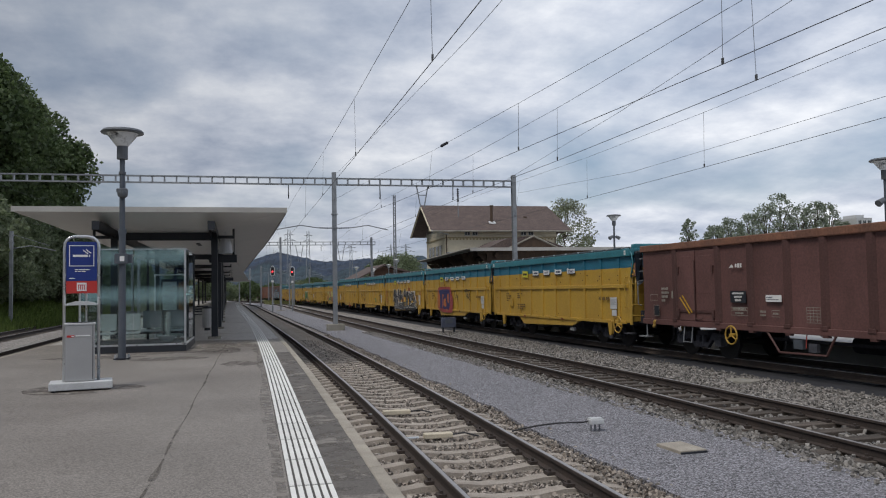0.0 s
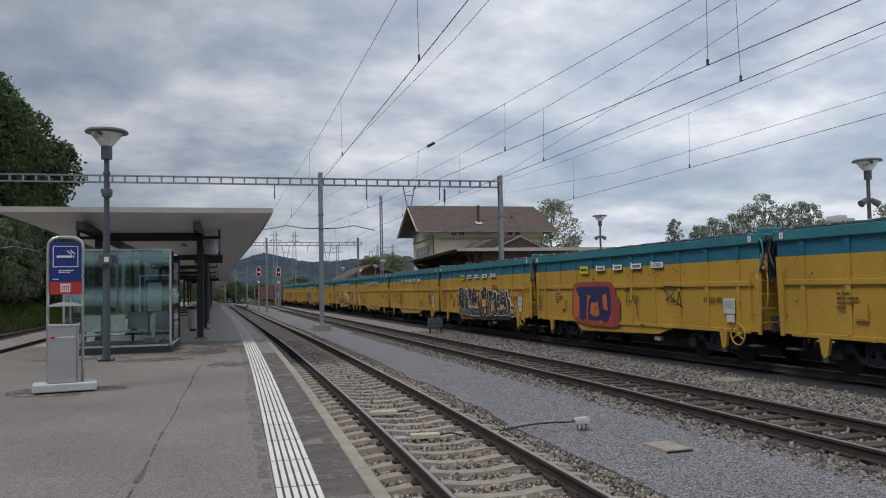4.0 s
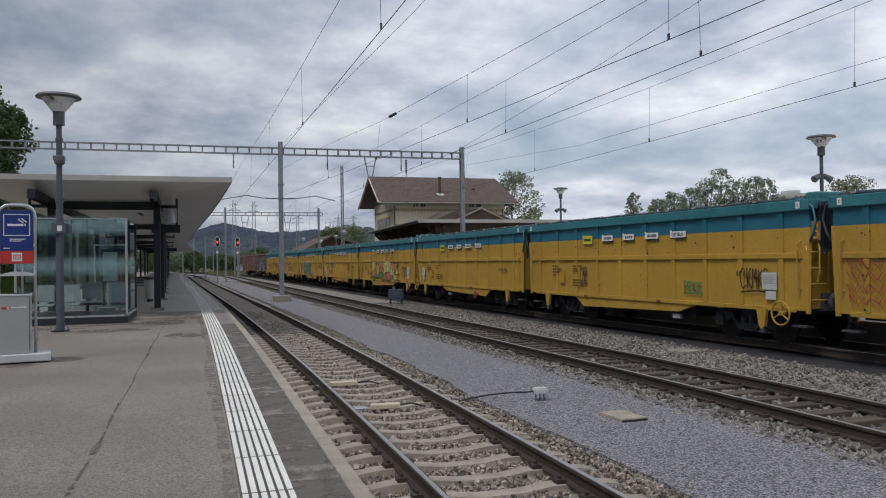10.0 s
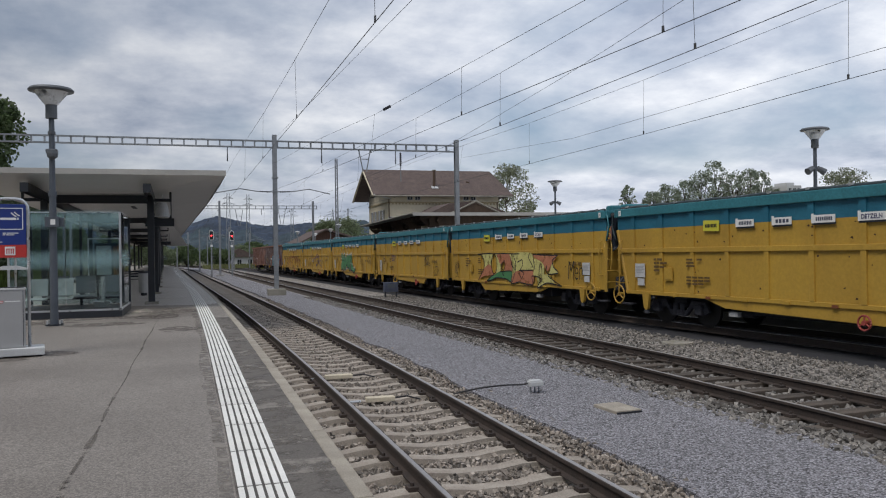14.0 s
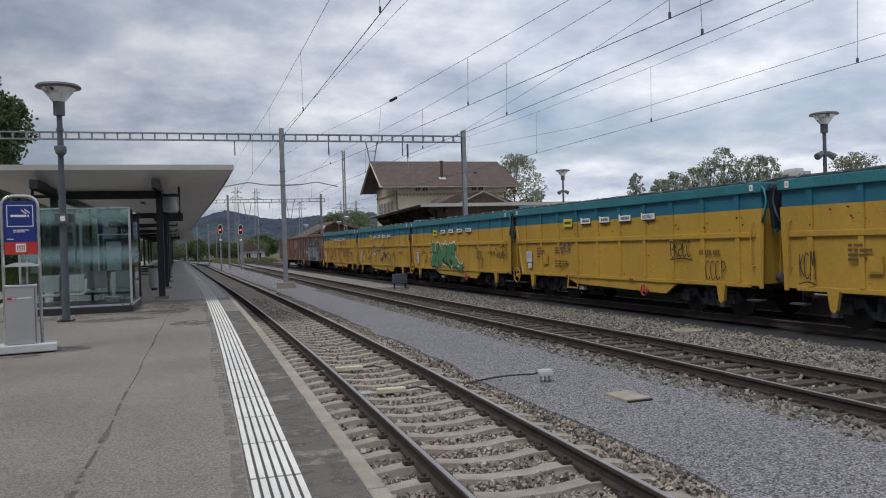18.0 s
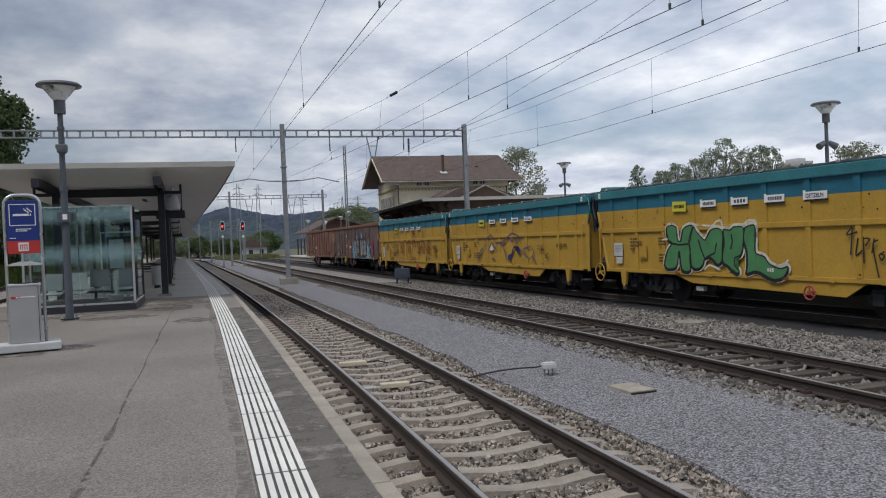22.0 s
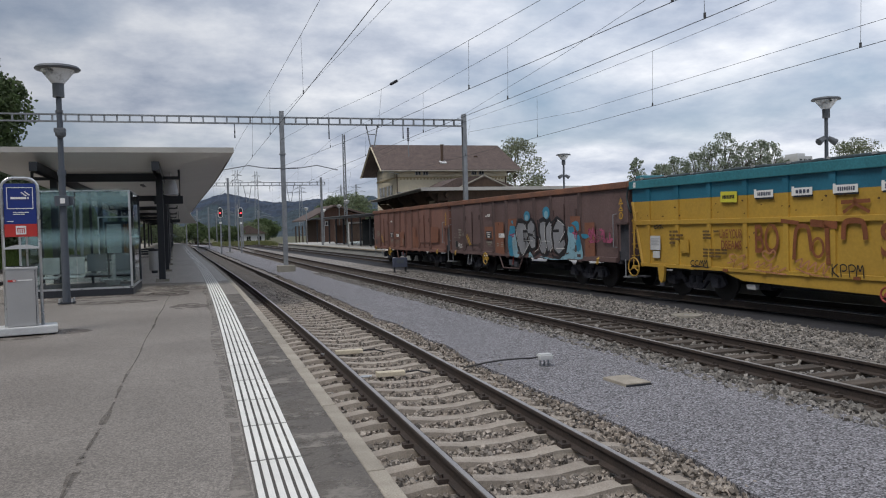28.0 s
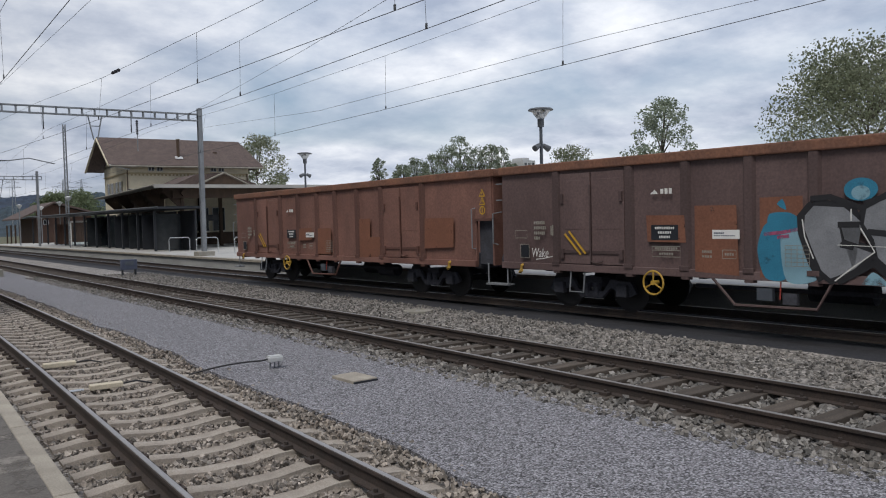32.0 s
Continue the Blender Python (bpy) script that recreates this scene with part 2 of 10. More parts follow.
DAMP = mat("damp_asphalt_edge", (0.245, 0.218, 0.192), 0.6, scale=1.6, vary=0.3, fine=120, wear=0.60)
SCUFF = mat("pale_scuffed_asphalt", (0.240, 0.216, 0.192), 0.75, scale=2.2, vary=0.25, fine=120, wear=0.62)
DARK_BLOT = mat("damp_stain", (0.155, 0.130, 0.113), 0.6, scale=3, vary=0.3, fine=120, wear=0.62)
STRIP = mat("dark_worn_asphalt_strip", (0.150, 0.134, 0.118), 0.8, scale=1.2, vary=0.3, bump=0.3, fine=130, tint=(0.112, 0.10, 0.09), cells=0.2, cell_size=0.012, wear=0.34)
WHITE_LINE = mat("white_line_paint", (0.80, 0.79, 0.76), 0.75, scale=2.5, vary=0.14, bump=0.25, fine=120, spots=0.03, spot_color=(0.42, 0.4, 0.37), random_value=0.05)
GRAVEL = mat("fine_grey_gravel", (0.278, 0.272, 0.296), 0.95, scale=0.5, vary=0.25, bump=1.0, fine=70, tint=(0.255, 0.25, 0.272), cells=0.78, cell_size=0.020)
BALLAST = mat("ballast_bed", (0.335, 0.312, 0.292), 0.95, scale=1.0, vary=0.3, bump=1.0, fine=30, tint=(0.26, 0.235, 0.215), cells=0.55, cell_size=0.062)
STONE = mat("ballast_stone", (0.305, 0.272, 0.241), 0.9, scale=3, vary=0.35, bump=0.3, fine=40, random_value=0.65, island=True, tint=(0.21, 0.178, 0.152))
STONE_PALE = mat("pale_ballast_stone", (0.186, 0.178, 0.170), 0.9, scale=3, vary=0.35, bump=0.3, fine=40, random_value=0.62, island=True, tint=(0.182, 0.167, 0.151))
SLEEPER = mat("concrete_sleeper", (0.385, 0.345, 0.30), 0.9, scale=2.5, vary=0.3, bump=0.3, fine=60, tint=(0.26, 0.22, 0.185), random_value=0.12)
WOOD_SLEEPER = mat("tarred_wooden_sleeper", (0.105, 0.085, 0.07), 0.9, scale=3, vary=0.45, bump=0.4, fine=40, stretch=(0.4, 3, 1), random_value=0.25)
RAIL_RUST = mat("rusty_rail_web", (0.062, 0.045, 0.038), 0.85, scale=4, vary=0.4, bump=0.3, fine=50, tint=(0.038, 0.03, 0.027))
RAIL_TOP = mat("worn_rail_head", (0.42, 0.40, 0.39), 0.4, metal=0.6, scale=3, vary=0.2, bump=0.05)
EARTH = mat("meadow_ground", (0.085, 0.10, 0.04), 0.95, scale=0.12, vary=0.4, bump=0.6, fine=9, tint=(0.12, 0.105, 0.07))
GRASS = mat("grass", (0.15, 0.20, 0.045), 0.9, scale=0.6, vary=0.4, bump=0.0, fine=12, tint=(0.10, 0.15, 0.035), random_value=0.35, island=True, passing=0.35)
DRYGRASS = mat("dry_grass", (0.20, 0.215, 0.085), 0.9, scale=0.6, vary=0.35, fine=12, random_value=0.3, island=True)
LEAF = mat("leaf", (0.225, 0.262, 0.165), 0.6, scale=0.35, vary=0.3, bump=0.0, fine=3, tint=(0.145, 0.185, 0.09), random_value=0.35, island=True, passing=0.5)
LEAF_DARK = mat("dark_leaf", (0.120, 0.165, 0.065), 0.65, scale=0.10, vary=0.4, bump=0.0, fine=3, tint=(0.070, 0.105, 0.042), random_value=0.4, island=True, passing=0.42)
LEAF_PALE = mat("pale_leaf", (0.27, 0.29, 0.195), 0.6, scale=0.35, vary=0.3, bump=0.0, fine=3, tint=(0.18, 0.205, 0.125), random_value=0.35, island=True, passing=0.5)
# Leaves of far trees: air haze is mixed into the pale grey-green.
LEAF_HAZY = mat("haze_greyed_leaf", (0.345, 0.385, 0.300), 0.6, scale=0.35, vary=0.3, bump=0.0, fine=3, tint=(0.24, 0.28, 0.20), random_value=0.3, island=True, passing=0.6)
BARK = mat("bark", (0.11, 0.09, 0.07), 0.95, scale=3, vary=0.4, bump=0.6, fine=25)
# The blue in both hill colours is distance haze put into the paint.
HILL = mat("haze_tinted_wood", (0.028, 0.050, 0.062), 0.95, scale=0.02, vary=0.65, bump=0.0, fine=0.11, tint=(0.024, 0.044, 0.064))
HILL_FAR = mat("far_haze_blue_hill", (0.026, 0.050, 0.096), 0.95, scale=0.012, vary=0.6, bump=0.0, fine=0.07)
GALV = mat("galvanised_steel", (0.30, 0.315, 0.335), 0.5, metal=0.35, scale=2.5, vary=0.25, bump=0.1, fine=30, tint=(0.22, 0.235, 0.255))
DARK_STEEL = mat("anthracite_steel", (0.028, 0.032, 0.041), 0.5, metal=0.2, scale=2, vary=0.25, bump=0.05)
GREY_POLE = mat("blue_grey_painted_pole", (0.10, 0.115, 0.14), 0.5, metal=0.2, scale=3, vary=0.2, bump=0.05)
LAMP_CAP = mat("lamp_cap_metal", (0.13, 0.14, 0.155), 0.45, metal=0.3, scale=4, vary=0.2, bump=0.03)
FROST = mat("clear_lamp_cone", (0.80, 0.82, 0.84), 0.25, scale=6, vary=0.08, bump=0.0, wear=0.42)
CHROME = mat("polished_steel_tube", (0.62, 0.64, 0.66), 0.3, metal=0.75, scale=5, vary=0.12, bump=0.02)
BOX_GREY = mat("silver_ashtray_metal", (0.42, 0.42, 0.425), 0.45, metal=0.35, scale=3, vary=0.08, bump=0.03)
PLINTH = mat("cast_plinth", (0.55, 0.56, 0.57), 0.6, scale=4, vary=0.12, bump=0.1)
SIGN_BLUE = mat("blue_enamel", (0.012, 0.035, 0.22), 0.35, scale=3, vary=0.12, bump=0.02)
SIGN_RED = mat("red_enamel", (0.52, 0.035, 0.03), 0.4, scale=3, vary=0.1, bump=0.02)
SIGN_WHITE = mat("white_enamel", (0.80, 0.80, 0.79), 0.4, scale=4, vary=0.06, bump=0.02)
CONCRETE = mat("weathered_concrete", (0.33, 0.31, 0.28), 0.9, scale=1.5, vary=0.3, bump=0.3, fine=50, tint=(0.22, 0.21, 0.17))
PLAT_WALL = mat("platform_wall_concrete", (0.40, 0.40, 0.385), 0.9, scale=0.9, vary=0.25, bump=0.25, fine=40, stretch=(1, 0.3, 1))
PLAT_TOP = mat("far_platform_paving", (0.46, 0.455, 0.44), 0.9, scale=0.6, vary=0.15, bump=0.2, fine=60)
ROOF_GREY = mat("canopy_panel", (0.46, 0.445, 0.42), 0.6, scale=0.8, vary=0.12, bump=0.03, tint=(0.38, 0.365, 0.345))
SOFFIT = mat("canopy_soffit", (0.70, 0.685, 0.665), 0.6, scale=0.6, vary=0.08, bump=0.03)
GLASS = glass_mat("clear_shelter_glass", (0.76, 0.86, 0.87))
FROST_BAND = mat("frosted_glass_band", (0.34, 0.54, 0.57), 0.4, scale=2.5, vary=0.25, bump=0.0, stretch=(0.15, 0.15, 6))
STEEL_SEAT = mat("pale_perforated_steel", (0.24, 0.27, 0.28), 0.5, metal=0.2, scale=6, vary=0.25, bump=0.05)
SEAT = mat("blue_grey_seat", (0.055, 0.072, 0.085), 0.5, scale=4, vary=0.15, bump=0.03)


def fade_band():
    """The frosted print is densest in the middle of its band and thins out to clear glass."""
    nt = FROST_BAND.node_tree
    coord = make_node(nt, "ShaderNodeTexCoord")
    sep = make_node(nt, "ShaderNodeSeparateXYZ")
    nt.links.new(coord.outputs["Generated"], sep.inputs[0])
    ramp = make_node(nt, "ShaderNodeValToRGB")
    el = ramp.color_ramp.elements
    el[0].position, el[0].color = 0.0, (0.0, 0.0, 0.0, 1)
    el[1].position, el[1].color = 1.0, (0.0, 0.0, 0.0, 1)
    mid = el.new(0.5)
    mid.color = (0.40, 0.40, 0.40, 1)
    nt.links.new(sep.outputs[2], ramp.inputs[0])
    nt.links.new(ramp.outputs[0], nt.nodes["Principled BSDF"].inputs["Alpha"])


fade_band()
DARK_GLASS = mat("dark_window_glass", (0.035, 0.04, 0.045), 0.08, scale=2, vary=0.3, bump=0.0)
PLASTER = mat("cream_plaster", (0.66, 0.595, 0.455), 0.9, scale=1.0, vary=0.16, bump=0.15, fine=30)
PLASTER_BAND = mat("ochre_band", (0.40, 0.33, 0.20), 0.9, scale=2, vary=0.2)
TILE_ROOF = mat("brown_roof_tiles", (0.135, 0.100, 0.088), 0.9, scale=1.6, vary=0.55, bump=0.5, fine=9, tint=(0.088, 0.064, 0.06), spots=0.05, spot_color=(0.22, 0.17, 0.14))
TIMBER = mat("dark_timber", (0.10, 0.065, 0.045), 0.85, scale=3, vary=0.35, stretch=(1, 1, 0.3))
BARN_WOOD = mat("red_brown_boards", (0.12, 0.068, 0.050), 0.85, scale=2, vary=0.35, stretch=(3, 3, 0.3))
YELLOW = mat("yellow_wagon_paint", (0.490, 0.308, 0.050), 0.42, scale=0.7, vary=0.12, bump=0.04, fine=16, tint=(0.40, 0.245, 0.046), spots=0.008, spot_color=(0.30, 0.17, 0.04), stretch=(1, 1, 0.45))
TEAL = mat("teal_wagon_paint", (0.030, 0.165, 0.250), 0.42, scale=0.8, vary=0.14, bump=0.04, fine=25, tint=(0.022, 0.125, 0.195), spots=0.015, spot_color=(0.03, 0.04, 0.045))
TEAL_LIGHT = mat("pale_teal_rail_paint", (0.045, 0.215, 0.265), 0.45, scale=1.4, vary=0.25, bump=0.05, fine=25)
TARP = mat("dark_roof_cover", (0.040, 0.060, 0.070), 0.6, scale=2.0, vary=0.4, bump=0.2, fine=20)
MAROON = mat("maroon_wagon_paint", (0.160, 0.076, 0.070), 0.6, scale=0.7, vary=0.25, bump=0.12, fine=22, tint=(0.100, 0.048, 0.043), spots=0.015, spot_color=(0.06, 0.034, 0.03), stretch=(1, 1, 0.5))
PLUM = mat("plum_brown_wagon_paint", (0.162, 0.108, 0.105), 0.6, scale=0.7, vary=0.25, bump=0.12, fine=22, tint=(0.104, 0.068, 0.066), spots=0.015, spot_color=(0.055, 0.036, 0.033), stretch=(1, 1, 0.5))
RUST = mat("rust_brown_wagon_paint", (0.262, 0.132, 0.104), 0.6, scale=0.7, vary=0.28, bump=0.12, fine=22, tint=(0.150, 0.076, 0.062), spots=0.015, spot_color=(0.08, 0.042, 0.034), stretch=(1, 1, 0.45))
RUST_TOP = mat("rusty_top_chord", (0.25, 0.115, 0.07), 0.75, scale=1.5, vary=0.35, bump=0.2, fine=22, tint=(0.16, 0.08, 0.056))
PRIMER = mat("orange_primer_patch", (0.235, 0.098, 0.060), 0.65, scale=1.4, vary=0.22, bump=0.08, fine=22, wear=0.08)
UNDER = mat("black_brake_dust", (0.062, 0.064, 0.080), 0.85, scale=3, vary=0.4, bump=0.15, fine=25)
WHEEL = mat("wheel_steel", (0.030, 0.028, 0.029), 0.7, metal=0.0, scale=3, vary=0.35)
GREY_PAINT = mat("silver_spray_paint", (0.40, 0.41, 0.43), 0.5, scale=2, vary=0.15, bump=0.02)
BLACK_PAINT = mat("black_spray_paint", (0.022, 0.022, 0.026), 0.55, scale=3, vary=0.2, bump=0.02)
CYAN_PAINT = mat("cyan_spray_paint", (0.040, 0.25, 0.40), 0.5, scale=1.2, vary=0.3, bump=0.02, wear=0.16)
WHITE_PAINT = mat("white_marking_paint", (0.72, 0.72, 0.70), 0.6, scale=3, vary=0.15, bump=0.02)
GREEN_PAINT = mat("green_spray_paint", (0.085, 0.27, 0.115), 0.5, scale=2, vary=0.25, bump=0.02)
RED_PAINT = mat("red_spray_paint", (0.40, 0.06, 0.045), 0.55, scale=2, vary=0.25, bump=0.02, wear=0.5)
NAVY_PAINT = mat("navy_spray_paint", (0.035, 0.035, 0.13), 0.55, scale=2, vary=0.3, bump=0.02)
PINK_PAINT = mat("pink_spray_paint", (0.44, 0.10, 0.20), 0.55, scale=2, vary=0.25, bump=0.02, wear=0.5)
BROWN_PAINT = mat("faded_brown_spray", (0.25, 0.085, 0.035), 0.6, scale=2, vary=0.3, bump=0.02, wear=0.22)
LILAC_PAINT = mat("lilac_spray_paint", (0.15, 0.105, 0.20), 0.6, scale=2, vary=0.3, bump=0.02, wear=0.4)
ORANGE_PAINT = mat("orange_spray_paint", (0.50, 0.19, 0.05), 0.55, scale=2, vary=0.25, bump=0.02, wear=0.5)
BLUE_BOX = mat("blue_painted_box", (0.075, 0.09, 0.14), 0.6, scale=4, vary=0.25)
RED_LIGHT = glow_mat("red_signal_light", (1.0, 0.04, 0.05), 6.0)
# Brake dust and the train's shadow are both put into this dark colour.
BLACK_BED = mat("dusty_shaded_ballast", (0.034, 0.035, 0.043), 0.95, scale=1.0, vary=0.4, bump=0.6, fine=22, tint=(0.026, 0.026, 0.031), cells=0.2, cell_size=0.065)
WIRE = mat("dark_copper_wire", (0.105, 0.108, 0.115), 0.6, metal=0.3, scale=4, vary=0.2, bump=0.0)


# ---- mesh helpers ----
def part(name, bm, material, parent=None, label="", smooth=False):
    """Links a bmesh (or vertices and faces) as one mesh object under a thing or a part."""
    me = bpy.data.meshes.new(name)
    if isinstance(bm, tuple):
        me.from_pydata(bm[0], [], bm[1])
        me.update()
    else:
        bm.to_mesh(me)
        bm.free()
    me.materials.append(material)
    if smooth:
        me.shade_smooth()
    ob = new(name, me)
    if parent is not None:
        ob.parent = parent
    if label:
        ob["label"] = label
    return ob


def thing(name, x=0.0, y=0.0, z=0.0, label="", category="", group="", kind="", rz=0.0):
    ob = new(name)
    ob.empty_display_size = 0.2
    ob.matrix_basis = pose(x, y, z, 0, 0, rz)
    return tagged(ob, label, category, group, kind)


def box(bm, cx, cy, cz, sx, sy, sz, rx=0, ry=0, rz=0, bevel=0.0):
    made = bmesh.ops.create_cube(bm, size=1.0, matrix=pose(cx, cy, cz, rx, ry, rz) @ Matrix.Diagonal((sx, sy, sz, 1)))
    if bevel:
        edges = list({e for v in made["verts"] for e in v.link_edges})
        bmesh.ops.bevel(bm, geom=edges, offset=bevel, segments=2, affect="EDGES", profile=0.6)
    return bm


def B(*args, **kw):
    return box(bmesh.new(), *args, **kw)


def rod(bm, p, q, r, r2=None, seg=8):
    p, q = Vector(p), Vector(q)
    d = q - p
    m = Matrix.Translation((p + q) / 2) @ d.to_track_quat("Z", "Y").to_matrix().to_4x4()
    bmesh.ops.create_cone(bm, cap_ends=True, segments=seg, radius1=r, radius2=r if r2 is None else r2, depth=d.length, matrix=m)
    return bm


def Rod(*args, **kw):
    return rod(bmesh.new(), *args, **kw)


def tube(pts, r, seg=6):
    """A bent tube through points, as vertices and faces."""
    pts = [Vector(p) for p in pts]
    vs, fs = [], []
    for i, p in enumerate(pts):
        d = (pts[min(i + 1, len(pts) - 1)] - pts[max(i - 1, 0)]).normalized()
        a = d.cross(Vector((0.13, 0.27, 0.95)))
        a = a.normalized() if a.length > 0.05 else d.cross(Vector((1, 0, 0))).normalized()
        b = d.cross(a)
        for k in range(seg):
            w = 2 * math.pi * k / seg
            vs.append(tuple(p + a * (r * math.cos(w)) + b * (r * math.sin(w))))
    for i in range(len(pts) - 1):
        for k in range(seg):
            fs.append((i * seg + k, i * seg + (k + 1) % seg, (i + 1) * seg + (k + 1) % seg, (i + 1) * seg + k))
    fs.append(tuple(range(seg - 1, -1, -1)))
    fs.append(tuple((len(pts) - 1) * seg + k for k in range(seg)))
    return vs, fs


def lathe(bm, profile, seg=24, cx=0.0, cy=0.0):
    """A turned form from (radius, height) pairs."""
    rings = []
    for r, z in profile:
        rings.append([bm.verts.new((cx + r * math.cos(2 * math.pi * k / seg), cy + r * math.sin(2 * math.pi * k / seg), z)) for k in range(seg)])
    for a, b in zip(rings, rings[1:]):
        for k in range(seg):
            bm.faces.new((a[k], a[(k + 1) % seg], b[(k + 1) % seg], b[k]))
    bm.faces.new(rings[0][::-1])
    bm.faces.new(rings[-1])
    return bm


def prism(bm, outline, y0, y1, axis="y"):
    """Extrudes an outline in the x-z plane along y, or in the y-z plane along x."""
    put = (lambda a, b, c: (a, c, b)) if axis == "y" else ((lambda a, b, c: (c, a, b)) if axis == "x" else (lambda a, b, c: (a, b, c)))
    lo = [bm.verts.new(put(a, b, y0)) for a, b in outline]
    hi = [bm.verts.new(put(a, b, y1)) for a, b in outline]
    n = len(outline)
    for k in range(n):
        bm.faces.new((lo[k], lo[(k + 1) % n], hi[(k + 1) % n], hi[k]))
    bm.faces.new(lo[::-1])
    bm.faces.new(hi)
    bmesh.ops.recalc_face_normals(bm, faces=bm.faces)
    return bm


# ---- plan: the three tracks and the gentle fall of the line ----
RAIL_Z = -0.575
TRACKS = {"one": (2.850, 0.0002, -0.00043, 0.00048), "two": (8.834, -0.0437, 0.00011, -0.00005), "three": (15.32, -0.0902, 0.00065, -0.00073)}


def fall(y):
    return -0.005 * (min(max(y, 15.0), 400.0) - 15.0)


def track_x(c, y):
    a, b, q, k = c
    yy = min(max(y, -20.0), 125.0)
    x = a + b * yy + q * yy * yy + k * max(0.0, yy - 45) ** 2
    slope = b + 2 * q * yy + 2 * k * max(0.0, yy - 45)
    over = y - yy
    return x + slope * over - (0.0011 * over * over if over > 0 else 0.0)


def track_dir(c, y):
    return Vector((track_x(c, y + 0.5) - track_x(c, y - 0.5), 1.0, fall(y + 0.5) - fall(y - 0.5))).normalized()


def beside(c, y, off):
    d = track_dir(c, y)
    h = math.hypot(d.x, d.y)
    return track_x(c, y) + off * d.y / h, y - off * d.x / h


def ribbon(c, y0, y1, step, profile, base):
    """Sweeps an open or closed profile of (offset, height) along a track."""
    ys = [y0 + step * i for i in range(int((y1 - y0) / step) + 1)]
    n = len(profile)
    vs, fs = [], []
    for y in ys:
        for off, h in profile:
            x, yy = beside(c, y, off)
            vs.append((x, yy, base + h + fall(y)))
    for i in range(len(ys) - 1):
        for k in range(n - 1):
            fs.append((i * n + k, i * n + k + 1, (i + 1) * n + k + 1, (i + 1) * n + k))
    return vs, fs


T1, T2, T3 = TRACKS["one"], TRACKS["two"], TRACKS["three"]
EDGE = -1.765
PLAT_L = -6.35


def edge_x(y, off=0.0):
    return beside(T1, y, EDGE + off)[0]


# ---- ground ----
def ground_sheet():
    xs = [-2500, -900, -400, -200, -100, -60, -30, -15, -8, 0, 8, 16, 24, 40, 60, 100, 200, 400, 900, 2500]
    ys = [-600, -300, -150, -60, 0, 15, 40, 80, 120, 160, 220, 300, 400, 700, 1200, 2200, 3500]
    vs = [(x, y, -0.86 + fall(y)) for y in ys for x in xs]
    n = len(xs)
    fs = [(j * n + i, j * n + i + 1, (j + 1) * n + i + 1, (j + 1) * n + i) for j in range(len(ys) - 1) for i in range(n - 1)]
    g = part("ground", (vs, fs), EARTH)
    tagged(g, "flat grassy ground with dry patches round the station", "ground", kind="structure")


ground_sheet()


def surface(name, left, right, y0, y1, step, z, material, label, category, thick=0.3, parent=None):
    """A paved sheet with side walls between two lines x = left(y) and x = right(y)."""
    ys = [y0 + step * i for i in range(int(round((y1 - y0) / step)) + 1)]
    vs, fs = [], []
    for y in ys:
        h = z + fall(y)
        vs += [(left(y), y, h - thick), (left(y), y, h), (right(y), y, h), (right(y), y, h - thick)]
    for i in range(len(ys) - 1):
        for k in range(3):
            a = i * 4 + k
            fs.append((a, a + 1, a + 5, a + 4))
    fs += [(3, 2, 1, 0), tuple(len(vs) - 4 + k for k in range(4))]
    ob = part(name, (vs, fs), material, parent)
    if parent is None:
        tagged(ob, label, category, kind="structure")
    return ob


# gravel path between the first two tracks, ballast under and between the tracks
surface("gravel_path", lambda y: beside(T1, y, 1.45)[0] + 0.16 * noise.noise(Vector((y * 0.8, 0.3, 0))), lambda y: beside(T2, y, -1.55)[0] + 0.2 * noise.noise(Vector((y * 0.7, 5.3, 0))), -30, 180, 0.5, -0.69, GRAVEL, "path of fine blue-grey gravel between two tracks", "gravel", 0.12)
RAISED = {"one": [(1.32, -0.225), (1.60, -0.150), (2.2, -0.30)], "two": [(1.45, -0.20), (2.2, -0.30)], "three": [(1.45, -0.225), (2.2, -0.36)]}
LOWER = {"one": [(-2.6, -0.36), (-1.45, -0.235)], "two": [(-2.2, -0.30), (-1.85, -0.122), (-1.35, -0.135)], "three": [(-2.75, -0.30), (-2.3, -0.19), (-1.45, -0.225)]}
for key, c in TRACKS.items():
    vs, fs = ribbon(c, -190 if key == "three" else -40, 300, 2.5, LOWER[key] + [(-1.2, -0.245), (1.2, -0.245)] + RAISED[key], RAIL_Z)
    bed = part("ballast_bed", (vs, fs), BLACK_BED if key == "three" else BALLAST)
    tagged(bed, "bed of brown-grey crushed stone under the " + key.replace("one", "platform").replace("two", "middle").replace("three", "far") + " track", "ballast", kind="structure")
surface("ballast_strip", lambda y: beside(T2, y, 1.2)[0], lambda y: beside(T3, y, -2.25)[0] + 0.15 * noise.noise(Vector((y * 0.6, 8.1, 0))), -40, 200, 1, -0.765, BALLAST, "strip of crushed stone between two tracks", "ballast", 0.12)


